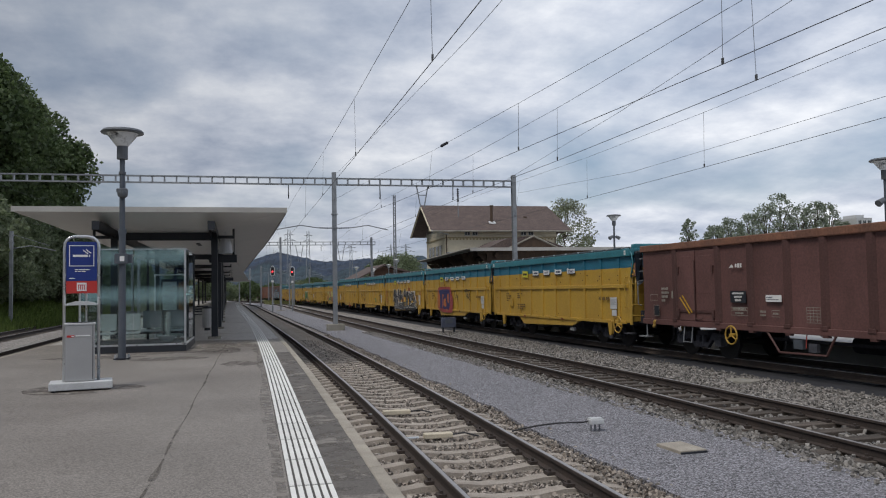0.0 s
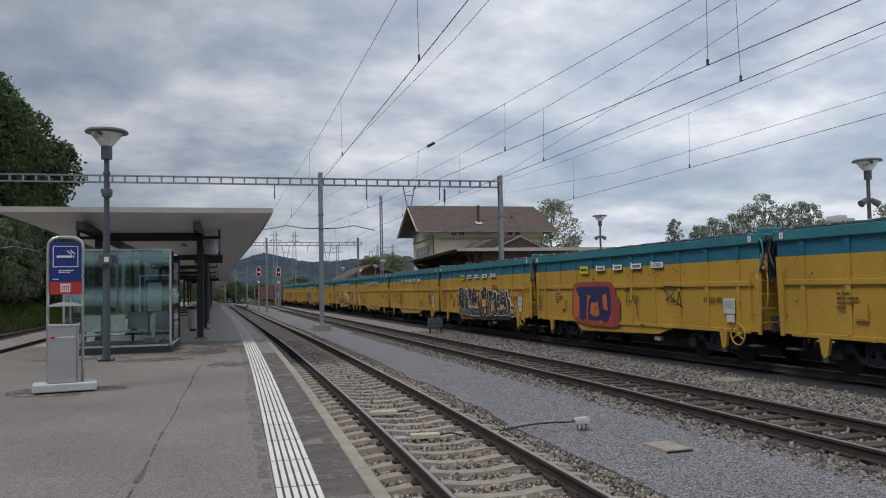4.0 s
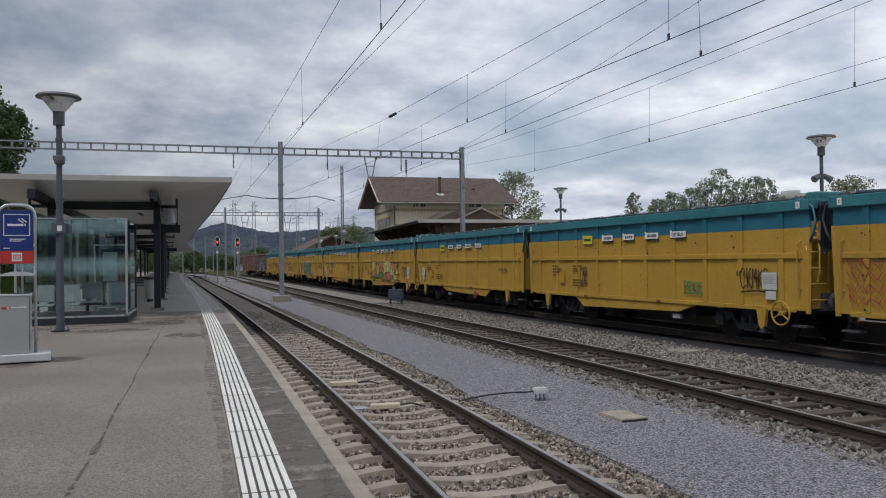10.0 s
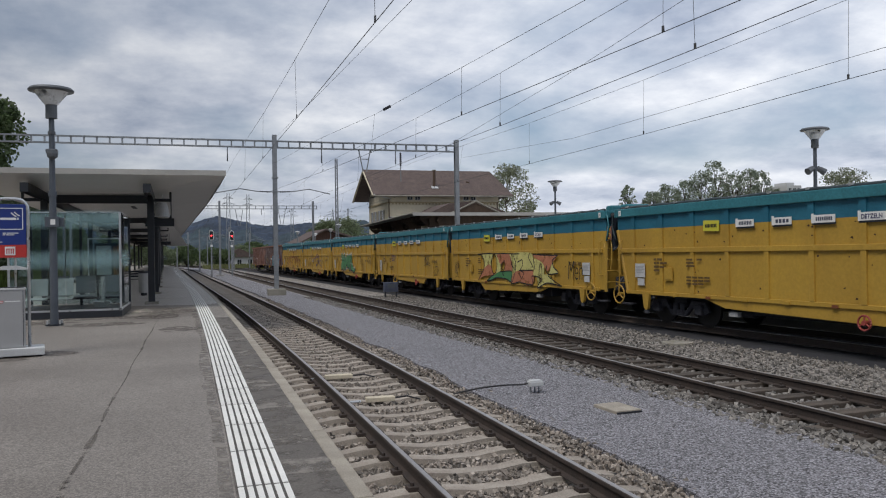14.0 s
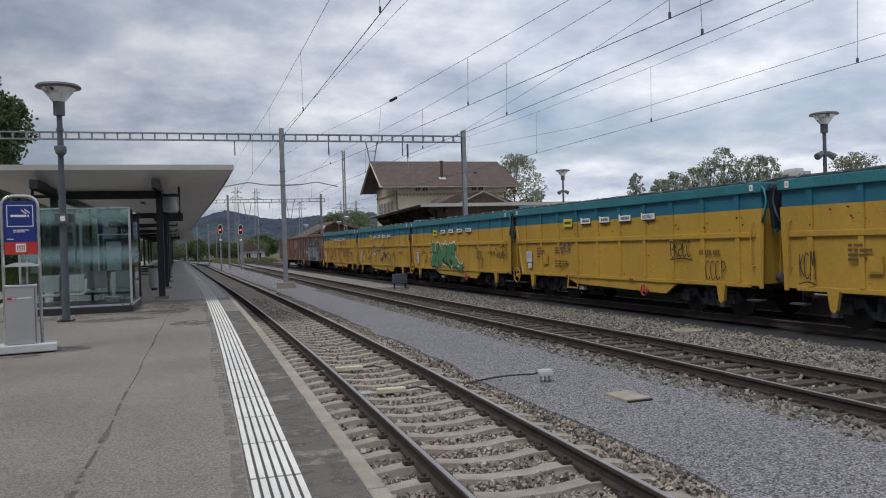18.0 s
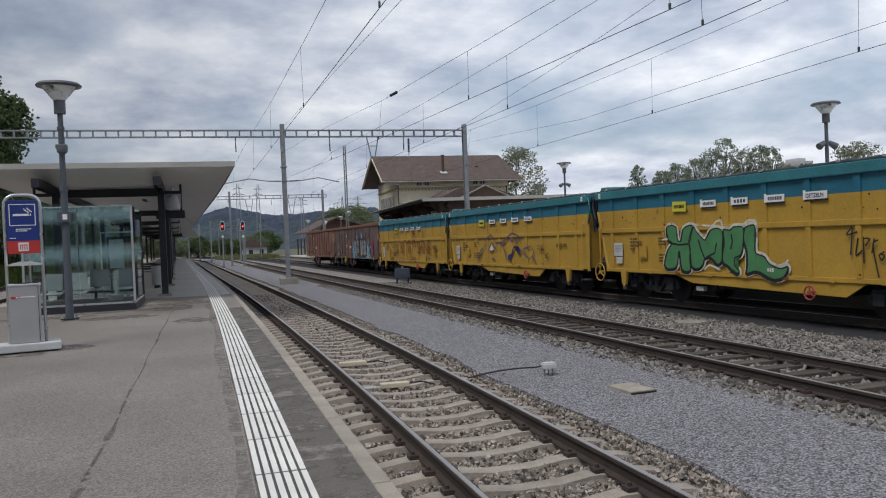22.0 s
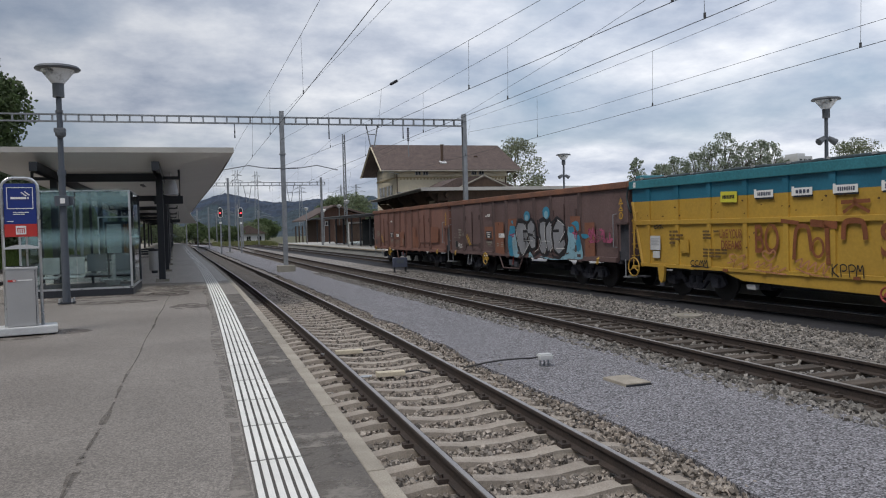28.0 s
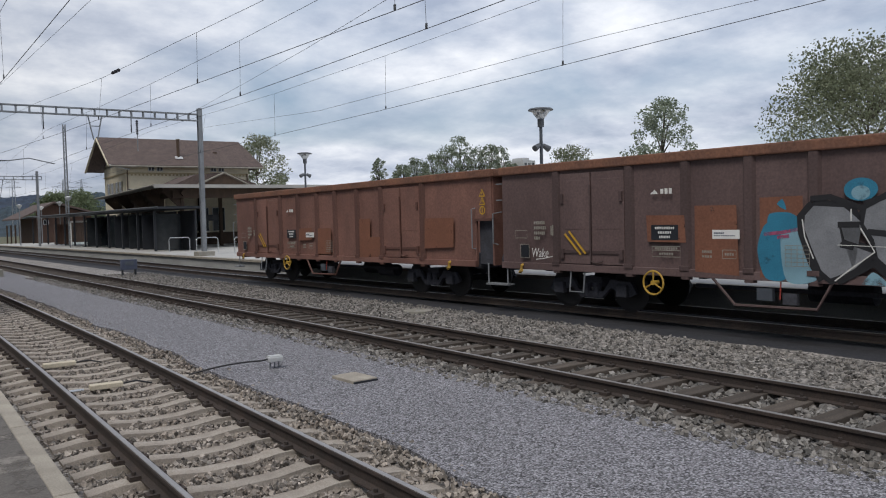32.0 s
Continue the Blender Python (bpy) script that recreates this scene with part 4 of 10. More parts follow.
def canopy():
    t = thing("platform_canopy", 0, 0, 0, "long flat grey platform canopy on dark steel posts", "canopy", kind="structure")
    y0, y1, top = 23.7, 150.0, 3.98
    ys = [y0 + (y1 - y0) * i / 42 for i in range(43)]

    def strip(name, prof, material, label="", a=0, b=43):
        n = len(prof)
        vs, fs = [], []
        for y in ys[a:b]:
            r, l = edge_x(y) + 0.02, PLAT_L + 0.05 + track_x(T0, y) + 8.25
            for s, z in prof:
                vs.append((r + s if s < 3 else l + s - 10, y, z + fall(y)))
        m = b - a
        for i in range(m - 1):
            for k in range(n - 1):
                fs.append((i * n + k, i * n + k + 1, (i + 1) * n + k + 1, (i + 1) * n + k))
        fs.append(tuple(range(n)))
        fs.append(tuple(range(n * (m - 1), n * m)))
        return part(name, (vs, fs), material, t, label)

    strip("roof_deck", [(-0.02, top - 0.09), (-0.02, top), (10.02, top), (10.02, top - 0.09)], ROOF_GREY)
    strip("fascia", [(0.0, top - 0.12), (0.0, top + 0.015), (-0.04, top + 0.015), (-0.04, top - 0.12)], ROOF_GREY)
    zi = top - 0.40
    strip("soffit_track_side", [(-0.03, top - 0.12), (-0.03, top - 0.10), (-2.05, zi + 0.02), (-2.05, zi)], SOFFIT, "pale soffit panels", 1)
    strip("soffit_rear_side", [(10.03, top - 0.12), (10.03, top - 0.10), (12.05, zi + 0.02), (12.05, zi)], SOFFIT, "pale soffit panels", 1)
    # the front end: thin fascia, and soffit panels that rise to it from all three sides
    yb = ys[1]
    r, l = edge_x(y0) + 0.02, PLAT_L + 0.05 + track_x(T0, y0) + 8.25
    rb, lb = edge_x(yb) + 0.02, PLAT_L + 0.05 + track_x(T0, yb) + 8.25
    zo, f0, fb = top - 0.12, fall(y0), fall(yb)
    vs = [(l, y0, zo + f0), (r, y0, zo + f0), (rb - 0.03, yb, zo + fb), (rb - 2.05, yb, zi + fb), (lb + 2.05, yb, zi + fb), (lb + 0.03, yb, zo + fb), (r - 2.05, y0 + 2.05, zi + f0), (l + 2.05, y0 + 2.05, zi + f0)]
    part("front_soffit", (vs, [(0, 1, 6, 7), (1, 2, 3, 6), (0, 7, 4, 5), (7, 6, 3, 4)]), SOFFIT, t, "pale sloping soffit panels")
    part("front_fascia", B((l + r) / 2, y0 - 0.02, top - 0.06 + f0, r - l, 0.04, 0.15), ROOF_GREY, t, "pale grey front fascia")
    part("ceiling_field", B((r + l) / 2 - 0.1, (yb + y1) / 2, zi + 0.01 + fall((yb + y1) / 2), 3.2, y1 - yb - 0.2, 0.02, rx=math.degrees(-0.005)), SOFFIT, t)
    # posts, brackets and beams every 15.4 m
    for i in range(9):
        y = 27.6 + 15.4 * i
        if y > y1 - 2:
            break
        z = fall(y)
        xr, xl = edge_x(y) - 2.15, PLAT_L + 2.15 + track_x(T0, y) + 8.25
        for x, s in ((xr, 1), (xl, -1)):
            p = part("post", B(x, y, 1.72 + z, 0.20, 0.26, 3.3), DARK_STEEL, t, "dark steel post")
            part("post_foot", B(x, y, 0.04 + z, 0.42, 0.42, 0.08), CONCRETE, p)
            part("bracket", B(x + s * 0.62, y, 3.60 + z, 0.07, 0.12, 0.50), DARK_STEEL, p)
            part("arm", B(x + s * 0.32, y, 3.40 + z, 0.60, 0.10, 0.10), DARK_STEEL, p)
        part("cross_beam", B((xr + xl) / 2, y, 3.42 + z, xr - xl + 0.2, 0.22, 0.26), DARK_STEEL, t)
        part("ceiling_lamp", B((xr + xl) / 2 + 0.6, y + 7, 3.55 + z, 0.14, 1.5, 0.07), DARK_STEEL, t)
    for i in range(8):
        y = 35.3 + 15.4 * i
        x = edge_x(y) - 2.15
        p = part("post", B(x, y, 1.72 + fall(y), 0.20, 0.26, 3.3), DARK_STEEL, t, "dark steel post")
        part("post_foot", B(x, y, 0.04 + fall(y), 0.42, 0.42, 0.08), CONCRETE, p)
    strip("track_side_beam", [(-2.05, 3.35), (-2.05, 3.60), (-2.25, 3.60), (-2.25, 3.35)], DARK_STEEL)
    strip("rear_beam", [(12.05, 3.35), (12.05, 3.60), (12.25, 3.60), (12.25, 3.35)], DARK_STEEL)


canopy()


def hanging_sign(y, label, w=1.3):
    x = edge_x(y) - 1.90
    z = fall(y)
    t = thing("platform_sign", x, y, 2.75 + z, label, "sign")
    part("panel", B(0, 0, 0, w, 0.16, 0.28, bevel=0.01), DARK_STEEL, t, "dark sign housing")
    for s in (-0.4, 0.4):
        part("hanger", Rod((s * w, 0, 0.14), (s * w, 0, 0.82), 0.018), DARK_STEEL, t)
    bars(t, [[w * 0.3, w * 0.35]], -w * 0.42, 0.03, -0.053, 0.08, 0.02, DARK_GLASS)


hanging_sign(29.4, "dark hanging platform sign under the canopy", 0.95)
hanging_sign(72.0, "small dark hanging sign far along the canopy", 1.3)


BELL = mat("pale_translucent_bell", (0.58, 0.60, 0.64), 0.4, scale=4, vary=0.1, bump=0.02, wear=0.22)


def pendant():
    y = 28.3
    t = thing("loudspeaker", -1.06, y, 3.06, "pale bell-shaped loudspeaker hanging from the canopy", "loudspeaker")
    part("bell", lathe(bmesh.new(), [(0.04, 0.25), (0.14, 0.24), (0.19, 0.12), (0.225, -0.10), (0.245, -0.24), (0.225, -0.245), (0.20, -0.10)], 20), BELL, t)
    part("stem", Rod((0, 0, -0.20), (0, 0, 0.60), 0.028), SIGN_WHITE, t, "pale stem")


pendant()


def platform_fittings():
    """Seats, a display and a bin under the canopy."""
    y = 33.5
    for k in range(2):
        yy = y + 9 * k
        t = thing("bench", -3.4, yy, fall(yy), "dark slatted metal bench under the canopy", "bench", "platform benches")
        for i in range(5):
            part("slat", B(0, -0.2 + 0.1 * i, 0.46, 1.8, 0.07, 0.03), DARK_STEEL, t)
        for i in range(3):
            part("back_slat", B(0, 0.26, 0.60 + 0.12 * i, 1.8, 0.025, 0.08), DARK_STEEL, t)
        for s in (-0.75, 0.75):
            part("leg", B(s, 0, 0.225, 0.06, 0.45, 0.45), DARK_STEEL, t)
    t = thing("timetable_case", -2.9, 31.2, fall(31), "glazed timetable case on dark legs", "display case")
    part("case", B(0, 0, 1.45, 1.2, 0.12, 1.25, bevel=0.01), DARK_STEEL, t)
    part("poster", B(-0.28, -0.065, 1.45, 0.5, 0.006, 1.05), SIGN_WHITE, t)
    part("poster", B(0.29, -0.065, 1.45, 0.5, 0.006, 1.05), ORANGE_PAINT, t)
    for s in (-0.5, 0.5):
        part("leg", B(s, 0, 0.42, 0.07, 0.07, 0.84), DARK_STEEL, t)
    t = thing("litter_bin", -2.0, 34.0, fall(34), "grey metal litter bin by a canopy post", "bin")
    part("body", Rod((0, 0, 0.12), (0, 0, 0.9), 0.2, 0.22, 18), BOX_GREY, t)
    part("lid", Rod((0, 0, 0.9), (0, 0, 0.98), 0.23, 0.18, 18), DARK_STEEL, t)
    part("foot", Rod((0, 0, 0), (0, 0, 0.12), 0.12, seg=12), DARK_STEEL, t)


platform_fittings()


# ---- between the tracks ----
def cable_box():
    t = thing("cable_box", 5.06, 11.45, -0.735, "small white cable box on four stub legs in gravel", "junction box")
    part("body", B(0, 0, 0.19, 0.22, 0.16, 0.075, bevel=0.012), PLINTH, t)
    part("lid", B(0, 0, 0.235, 0.19, 0.13, 0.025, bevel=0.008), PLINTH, t)
    for sx in (-0.07, 0.0, 0.07):
        part("leg", Rod((sx, 0.02, 0), (sx, 0.02, 0.17), 0.014), GALV, t)
    pts = [(-0.12, 0, 0.20)]
    for i in range(1, 13):
        u = i / 12
        pts.append((-0.12 - 1.15 * u, 0.25 * u, 0.18 - 0.11 * u * u + 0.015 * math.sin(u * 3.1)))
    part("cable", tube(pts, 0.014), BLACK_PAINT, t, "black cable hose")


cable_box()


def hatch_slab():
    t = thing("cover_slab", 5.59, 9.85, -0.685, "pale square concrete cover slab in the gravel", "cover slab", rz=4)
    part("slab", B(0, 0, 0.012, 0.40, 0.58, 0.05, bevel=0.008), KERB, t)
    part("lift_edge", B(0.0, -0.30, 0.0, 0.40, 0.02, 0.04), DARK_STEEL, t)


hatch_slab()


def blue_marker():
    t = thing("track_cabinet", 9.75, 40.5, -0.75 + fall(40), "small blue trackside cabinet on legs", "cabinet")
    part("body", B(0, 0, 0.52, 0.75, 0.3, 0.5, bevel=0.02), BLUE_BOX, t)
    for s in (-0.3, 0.3):
        part("leg", B(s, 0, 0.14, 0.06, 0.2, 0.28), DARK_STEEL, t)
    part("plate", B(0, -0.155, 0.58, 0.4, 0.006, 0.2), GREY_POLE, t)


blue_marker()


def manhole():
    t = thing("manhole_cover", 10.95, 16.4, -0.745, "round grey cast cover lying in the ballast", "manhole cover")
    part("ring", lathe(bmesh.new(), [(0.26, -0.06), (0.36, -0.06), (0.36, 0.03), (0.30, 0.035)], 28), CONCRETE, t)
    part("lid", lathe(bmesh.new(), [(0.02, 0.0), (0.295, 0.0), (0.295, 0.03), (0.02, 0.036)], 28), GALV, t)


manhole()


# ---- overhead line ----
def lattice_beam(x0, x1, y, z, parent, depth=0.36, width=0.22, bay=0.62):
    """Two chords with upright battens, as on Vierendeel catenary portals."""
    part("top_chord", B((x0 + x1) / 2, y, z + depth / 2, x1 - x0, width, 0.07), GALV, parent)
    part("bottom_chord", B((x0 + x1) / 2, y, z - depth / 2, x1 - x0, width, 0.07), GALV, parent)
    n = int((x1 - x0) / bay)
    for i in range(n + 1):
        x = x0 + (x1 - x0) * i / n
        part("batten", B(x, y, z, 0.075, width * 0.8, depth - 0.06), GALV, parent)


def h_mast(x, y, z0, z1, parent, w=0.26, foot=0.42):
    m = part("mast", B(x, y, (z0 + z1) / 2, 0.02, w, z1 - z0), GALV, parent, "galvanised steel mast")
    for s in (-1, 1):
        part("flange", B(x, y + s * w / 2, (z0 + z1) / 2, 0.24, 0.02, z1 - z0), GALV, m)
    if foot:
        part("footing", B(x, y, z0 + foot / 2 - 0.1, 0.95, 0.95, foot + 0.1, bevel=0.03), CONCRETE, m, "weathered concrete footing")
    return m


def insulator(p, q, parent, r=0.045, n=6):
    p, q = Vector(p), Vector(q)
    bm = bmesh.new()
    rod(bm, p, q, r * 0.4, seg=6)
    for i in range(n):
        a = p.lerp(q, (i + 0.2) / n)
        b = p.lerp(q, (i + 0.75) / n)
        rod(bm, a, b, r, r * 0.7, seg=10)
    return part("insulator", bm, UNDER, parent)


def drop_frame(x, y, z, parent, length=1.25, w=0.34):
    """A V-shaped hanger under the beam."""
    bm = bmesh.new()
    rod(bm, (x - w, y, z), (x - 0.10, y, z - length), 0.035, seg=6)
    rod(bm, (x + w, y, z), (x + 0.10, y, z - length), 0.035, seg=6)
    rod(bm, (x - w * 0.62, y, z - length * 0.42), (x + w * 0.62, y, z - length * 0.42), 0.025, seg=6)
    part("drop_frame", bm, GALV, parent)


def near_portal():
    t = thing("catenary_portal", 0, 0, 0, "galvanised steel catenary portal across the station tracks", "catenary portal", "catenary portals")
    y, z = 45.25, 7.62
    h_mast(4.31, y, -0.86, 8.15, t)
    h_mast(15.07, y, -0.30, 8.15, t, foot=0.30)
    h_mast(-18.6, y, -0.9, 8.15, t)
    lattice_beam(-18.6, 15.07, y, z, t)
    for x in (7.55,):
        drop_frame(x + 1.9, y, z - 0.2, t)
    for x in (-6.9, 1.75, 6.95, 11.3):
        part("hanger", Rod((x, y, z - 0.2), (x, y, z - 0.75), 0.03, seg=6), GALV, t)
        insulator((x, y, z - 0.6), (x, y, z - 1.0), t)
    # registration arms on the middle mast
    for s, x1, x2 in ((-1, 1.6, 0.6), (1, 6.4, 7.4)):
        pts = [(4.31, y, 4.95), (4.31 + s * 1.0, y, 4.98), (4.31 + s * 1.9, y, 5.12), (x2 if s > 0 else 0.9, y, 4.85)]
        part("registration_arm", tube(pts, 0.028), GALV, t)
        insulator((4.31 + s * 0.25, y, 4.95), (4.31 + s * 0.85, y, 4.97), t)
    part("mast_band", B(4.31, y, 4.95, 0.34, 0.36, 0.06), GALV, t)
    part("mast_band", B(4.31, y, 5.75, 0.34, 0.36, 0.06), GALV, t)
    # tall insulator standing on the beam over the far track
    insulator((11.6, y, z - 1.1), (11.6, y, z - 0.3), t, 0.08, 7)
    part("insulator_stem", Rod((11.6, y, z - 2.0), (11.6, y, z - 1.1), 0.025), GALV, t)


near_portal()


def far_portal(y, x0, x1, masts, label):
    t = thing("catenary_portal", 0, 0, 0, label, "catenary portal", "catenary portals")
    z = 7.35 + fall(y)
    for x in masts:
        h_mast(x, y, -0.86 + fall(y), z + 0.75, t, foot=0.3)
    lattice_beam(x0, x1, y, z, t, bay=0.9)
    for x in (5.0, 10.0):
        drop_frame(x, y, z - 0.2, t, 2.0, 0.45)
    for x in (0.0, 7.6):
        part("hanger", Rod((x, y, z - 0.2), (x, y, z - 0.9), 0.035, seg=6), GALV, t)


far_portal(97.0, -14.0, 14.2, (2.75, 13.75, -14.0), "far galvanised catenary portal beyond the goods train")


def wire(p, q, parent, r=0.008, sag=0.0, name="wire"):
    p, q = Vector(p), Vector(q)
    pts = []
    n = 14 if sag else 2
    for i in range(n):
        u = i / (n - 1)
        a = p.lerp(q, u)
        a.z -= sag * 4 * u * (1 - u)
        pts.append(a)
    return part(name, tube(pts, r, 5), WIRE, parent)


def span(parent, pts, r, name="wire"):
    return part(name, tube(pts, r, 5), WIRE, parent)


def catenary(name_label, contact, messenger, droppers, r=0.0066):
    """Contact wire and messenger wire over a track, each through a few (x, y, z) points, with droppers between."""
    t = thing("catenary", 0, 0, 0, name_label, "overhead wire", "overhead wires")
    span(t, contact, r, "contact_wire")
    span(t, messenger, r * 0.8, "messenger_wire")

    def on(pts, y):
        ys = [p[1] for p in pts]
        return tuple(float(np.interp(y, ys, [p[k] for p in pts])) for k in range(3))

    for y in droppers:
        a, b = on(contact, y), on(messenger, y)
        d = part("dropper", tube([a, b], 0.004, 4), WIRE, t)
        part("clip", B(a[0], y, a[2] + 0.05, 0.025, 0.04, 0.09), WIRE, d)
    return t


catenary("overhead wires with droppers above the platform track", [(2.60, -6, 4.82), (2.49, 10, 4.82), (2.39, 19.41, 4.82), (2.33, 23.4, 4.82), (2.03, 45.25, 4.82)], [(2.60, -6, 6.55), (2.46, 11, 6.22), (2.37, 19.41, 6.24), (2.30, 28, 6.36), (2.10, 45.25, 6.75)], (2.5, 11.0, 19.41, 28.0, 36.5))
catenary("overhead wires with droppers above the platform track further on", [(2.03, 45.25, 4.82), (0.9, 97, 4.62)], [(2.10, 45.25, 6.75), (1.4, 70, 6.0), (0.9, 97, 6.4)], (54, 63, 72, 81, 90))
catenary("slack overhead wires slanting between two tracks", [(8.0, -6, 4.82), (6.80, 10.43, 4.82), (6.19, 18.14, 4.82), (5.72, 24.1, 4.82), (5.20, 30.0, 4.82), (3.85, 45.25, 4.90)], [(7.75, -6, 6.15), (6.82, 10.4, 5.95), (6.21, 18.14, 5.98), (5.72, 25.68, 6.08), (4.95, 32.25, 6.20), (4.25, 45.25, 6.55)], (2.0, 10.43, 18.14, 25.68, 32.25))
catenary("overhead wires with droppers above the middle track", [(8.06, -6, 4.82), (7.89, 11.2, 4.82), (7.72, 19.49, 4.82), (7.43, 26.83, 4.82), (6.95, 45.25, 4.82)], [(8.0, -6, 6.45), (7.85, 11.2, 6.22), (7.75, 19.49, 6.22), (7.46, 26.83, 6.20), (7.05, 45.25, 6.55)], (3.0, 11.18, 19.49, 26.83, 36))
catenary("overhead wires with droppers above the middle track further on", [(6.95, 45.25, 4.82), (7.4, 97, 4.62)], [(7.05, 45.25, 6.55), (7.2, 70, 5.95), (7.4, 97, 6.4)], (54, 63, 72, 81, 90))
catenary("overhead wires with droppers above the far track", [(12.20, -6, 4.82), (12.32, 11.7, 4.82), (12.40, 20.09, 4.82), (12.28, 28.02, 4.82), (11.75, 45.25, 4.82)], [(12.20, -6, 6.60), (12.36, 11.7, 6.40), (12.43, 20.09, 6.39), (12.30, 28.02, 6.38), (12.35, 45.25, 6.75)], (4.0, 12.5, 20.09, 28.02, 36.0))
catenary("overhead wires above the far track further on", [(11.75, 45.25, 4.82), (10.0, 97, 4.62)], [(12.35, 45.25, 6.75), (11.0, 70, 6.0), (10.0, 97, 6.4)], (54, 63, 72, 81, 90))


def feeders():
    t = thing("feeder_line", 0, 0, 0, "thin feeder wires strung along the station", "overhead wire", "overhead wires")
    span(t, [(4.43, -6, 6.6), (4.47, 16.36, 6.9), (4.51, 45.25, 8.13)], 0.006)
    span(t, [(7.9, -6, 6.9), (10.19, 15.14, 6.9), (11.03, 22.52, 6.9), (12.46, 38.8, 6.92), (14.5, 45.25, 7.78)], 0.006)
    span(t, [(17.5, -6, 6.1), (14.94, 14.18, 6.0), (14.64, 28.98, 6.0), (15.33, 45.25, 7.08)], 0.006)
    wire((-18.6, 45.2, 7.0), (-6.0, 110, 5.5), t, 0.006, 0.2)
    wire((-14.0, 45.2, 7.6), (-9.0, 97, 6.9), t, 0.006, 0.2)
    insulator((5.84, 24.0, 6.06), (5.79, 24.7, 6.07), t, 0.05, 4)


feeders()


def pole_mast(x, y, z, h, label, arm=0):
    t = thing("catenary_mast", x, y, z, label, "mast", "catenary masts")
    part("shaft", B(0, 0, h / 2, 0.2, 0.24, h), GALV, t)
    if arm:
        part("arm", tube([(0, 0, h - 1.2), (arm * 1.2, 0, h - 1.0), (arm * 2.8, 0, h - 1.35)], 0.03), GALV, t)
        part("stay", tube([(0, 0, h - 0.2), (arm * 2.4, 0, h - 1.0)], 0.018), GALV, t)
    for k in range(2):
        part("band", B(0, 0, h - 0.3 - 0.5 * k, 0.28, 0.3, 0.05), GALV, t)


pole_mast(-16.3, 59.2, -0.9 + fall(59), 6.9, "pale steel mast at the foot of the wooded slope", 1)
for k, (x, y) in enumerate(((-1.2, 140), (0.6, 128), (6.0, 135), (-3.4, 160), (4.6, 118), (9.5, 150), (-6.5, 170), (2.4, 175))):
    pole_mast(x, y, -0.86 + fall(y), 6.6, "distant steel catenary mast", 1 if k % 2 else -1)
pole_mast(-9.6, 70.0, -0.86 + fall(70), 8.2, "catenary mast behind the canopy", 1)


def signal(x, y, h, label):
    z = fall(y) - 0.86
    t = thing("railway_signal", x, y, z, label, "signal", "red signals")
    part("mast", B(0, 0, (h - 0.5) / 2, 0.16, 0.16, h - 0.5), GALV, t)
    b = part("signal_head", B(0, -0.12, h, 0.38, 0.14, 0.92, bevel=0.05), BLACK_PAINT, t, "black signal head")
    bm = bmesh.new()
    lathe(bm, [(0.0, 0.0), (0.085, 0.002), (0.085, 0.02), (0.0, 0.022)], 14)
    bmesh.ops.transform(bm, matrix=pose(0, -0.22, h - 0.03, 90), verts=bm.verts)
    part("red_lamp", bm, RED_LIGHT, b, "lit red lamp")
    rim = [(0.22, h - 0.40), (0.23, h + 0.32), (0.15, h + 0.50), (0.0, h + 0.62), (-0.15, h + 0.50), (-0.23, h + 0.32), (-0.22, h - 0.40), (-0.13, h - 0.52), (0.13, h - 0.52), (0.22, h - 0.40)]
    part("white_border", tube([(a, -0.14, c) for a, c in rim], 0.032, 5), SIGN_WHITE, b)
    part("lamp_hood", B(0, -0.26, h + 0.09, 0.20, 0.14, 0.03), BLACK_PAINT, b)
    part("number_plate", B(0, -0.1, h - 1.15, 0.26, 0.03, 0.22), SIGN_WHITE, t)
    for k in range(9):
        part("rung", B(0.16, 0, 0.5 + 0.32 * k, 0.18, 0.03, 0.03), GALV, t)


signal(1.70, 92.0, 4.77, "railway signal showing red on a grey mast")
signal(3.90, 92.0, 4.70, "railway signal showing red beside another")


# ---- far platform and station ----
FAR_Z = -0.16


def far_edge(y):
    return beside(T3, y, 1.72)[0]


surface("far_platform", lambda y: far_edge(y) + 0.28, lambda y: far_edge(y) + 9.0, -30, 128, 2, FAR_Z, PLAT_TOP, "pale paved far platform beyond the goods train", "platform", 0.7)
surface("far_platform_wall", lambda y: far_edge(y), lambda y: far_edge(y) + 0.26, -30, 128, 2, FAR_Z + 0.004, PLAT_WALL, "pale concrete edge wall of the far platform", "platform wall", 0.75)
surface("far_platform_lip", lambda y: far_edge(y) - 0.10, lambda y: far_edge(y) + 0.30, -30, 128, 2, FAR_Z + 0.012, KERB, "pale overhanging kerb of the far platform", "kerb", 0.10)
surface("station_yard", lambda y: far_edge(y) + 9.05, lambda y: far_edge(y) + 60, -60, 140, 4, FAR_Z - 0.05, PLAT_TOP, "paved yard beside the station", "yard", 0.6)


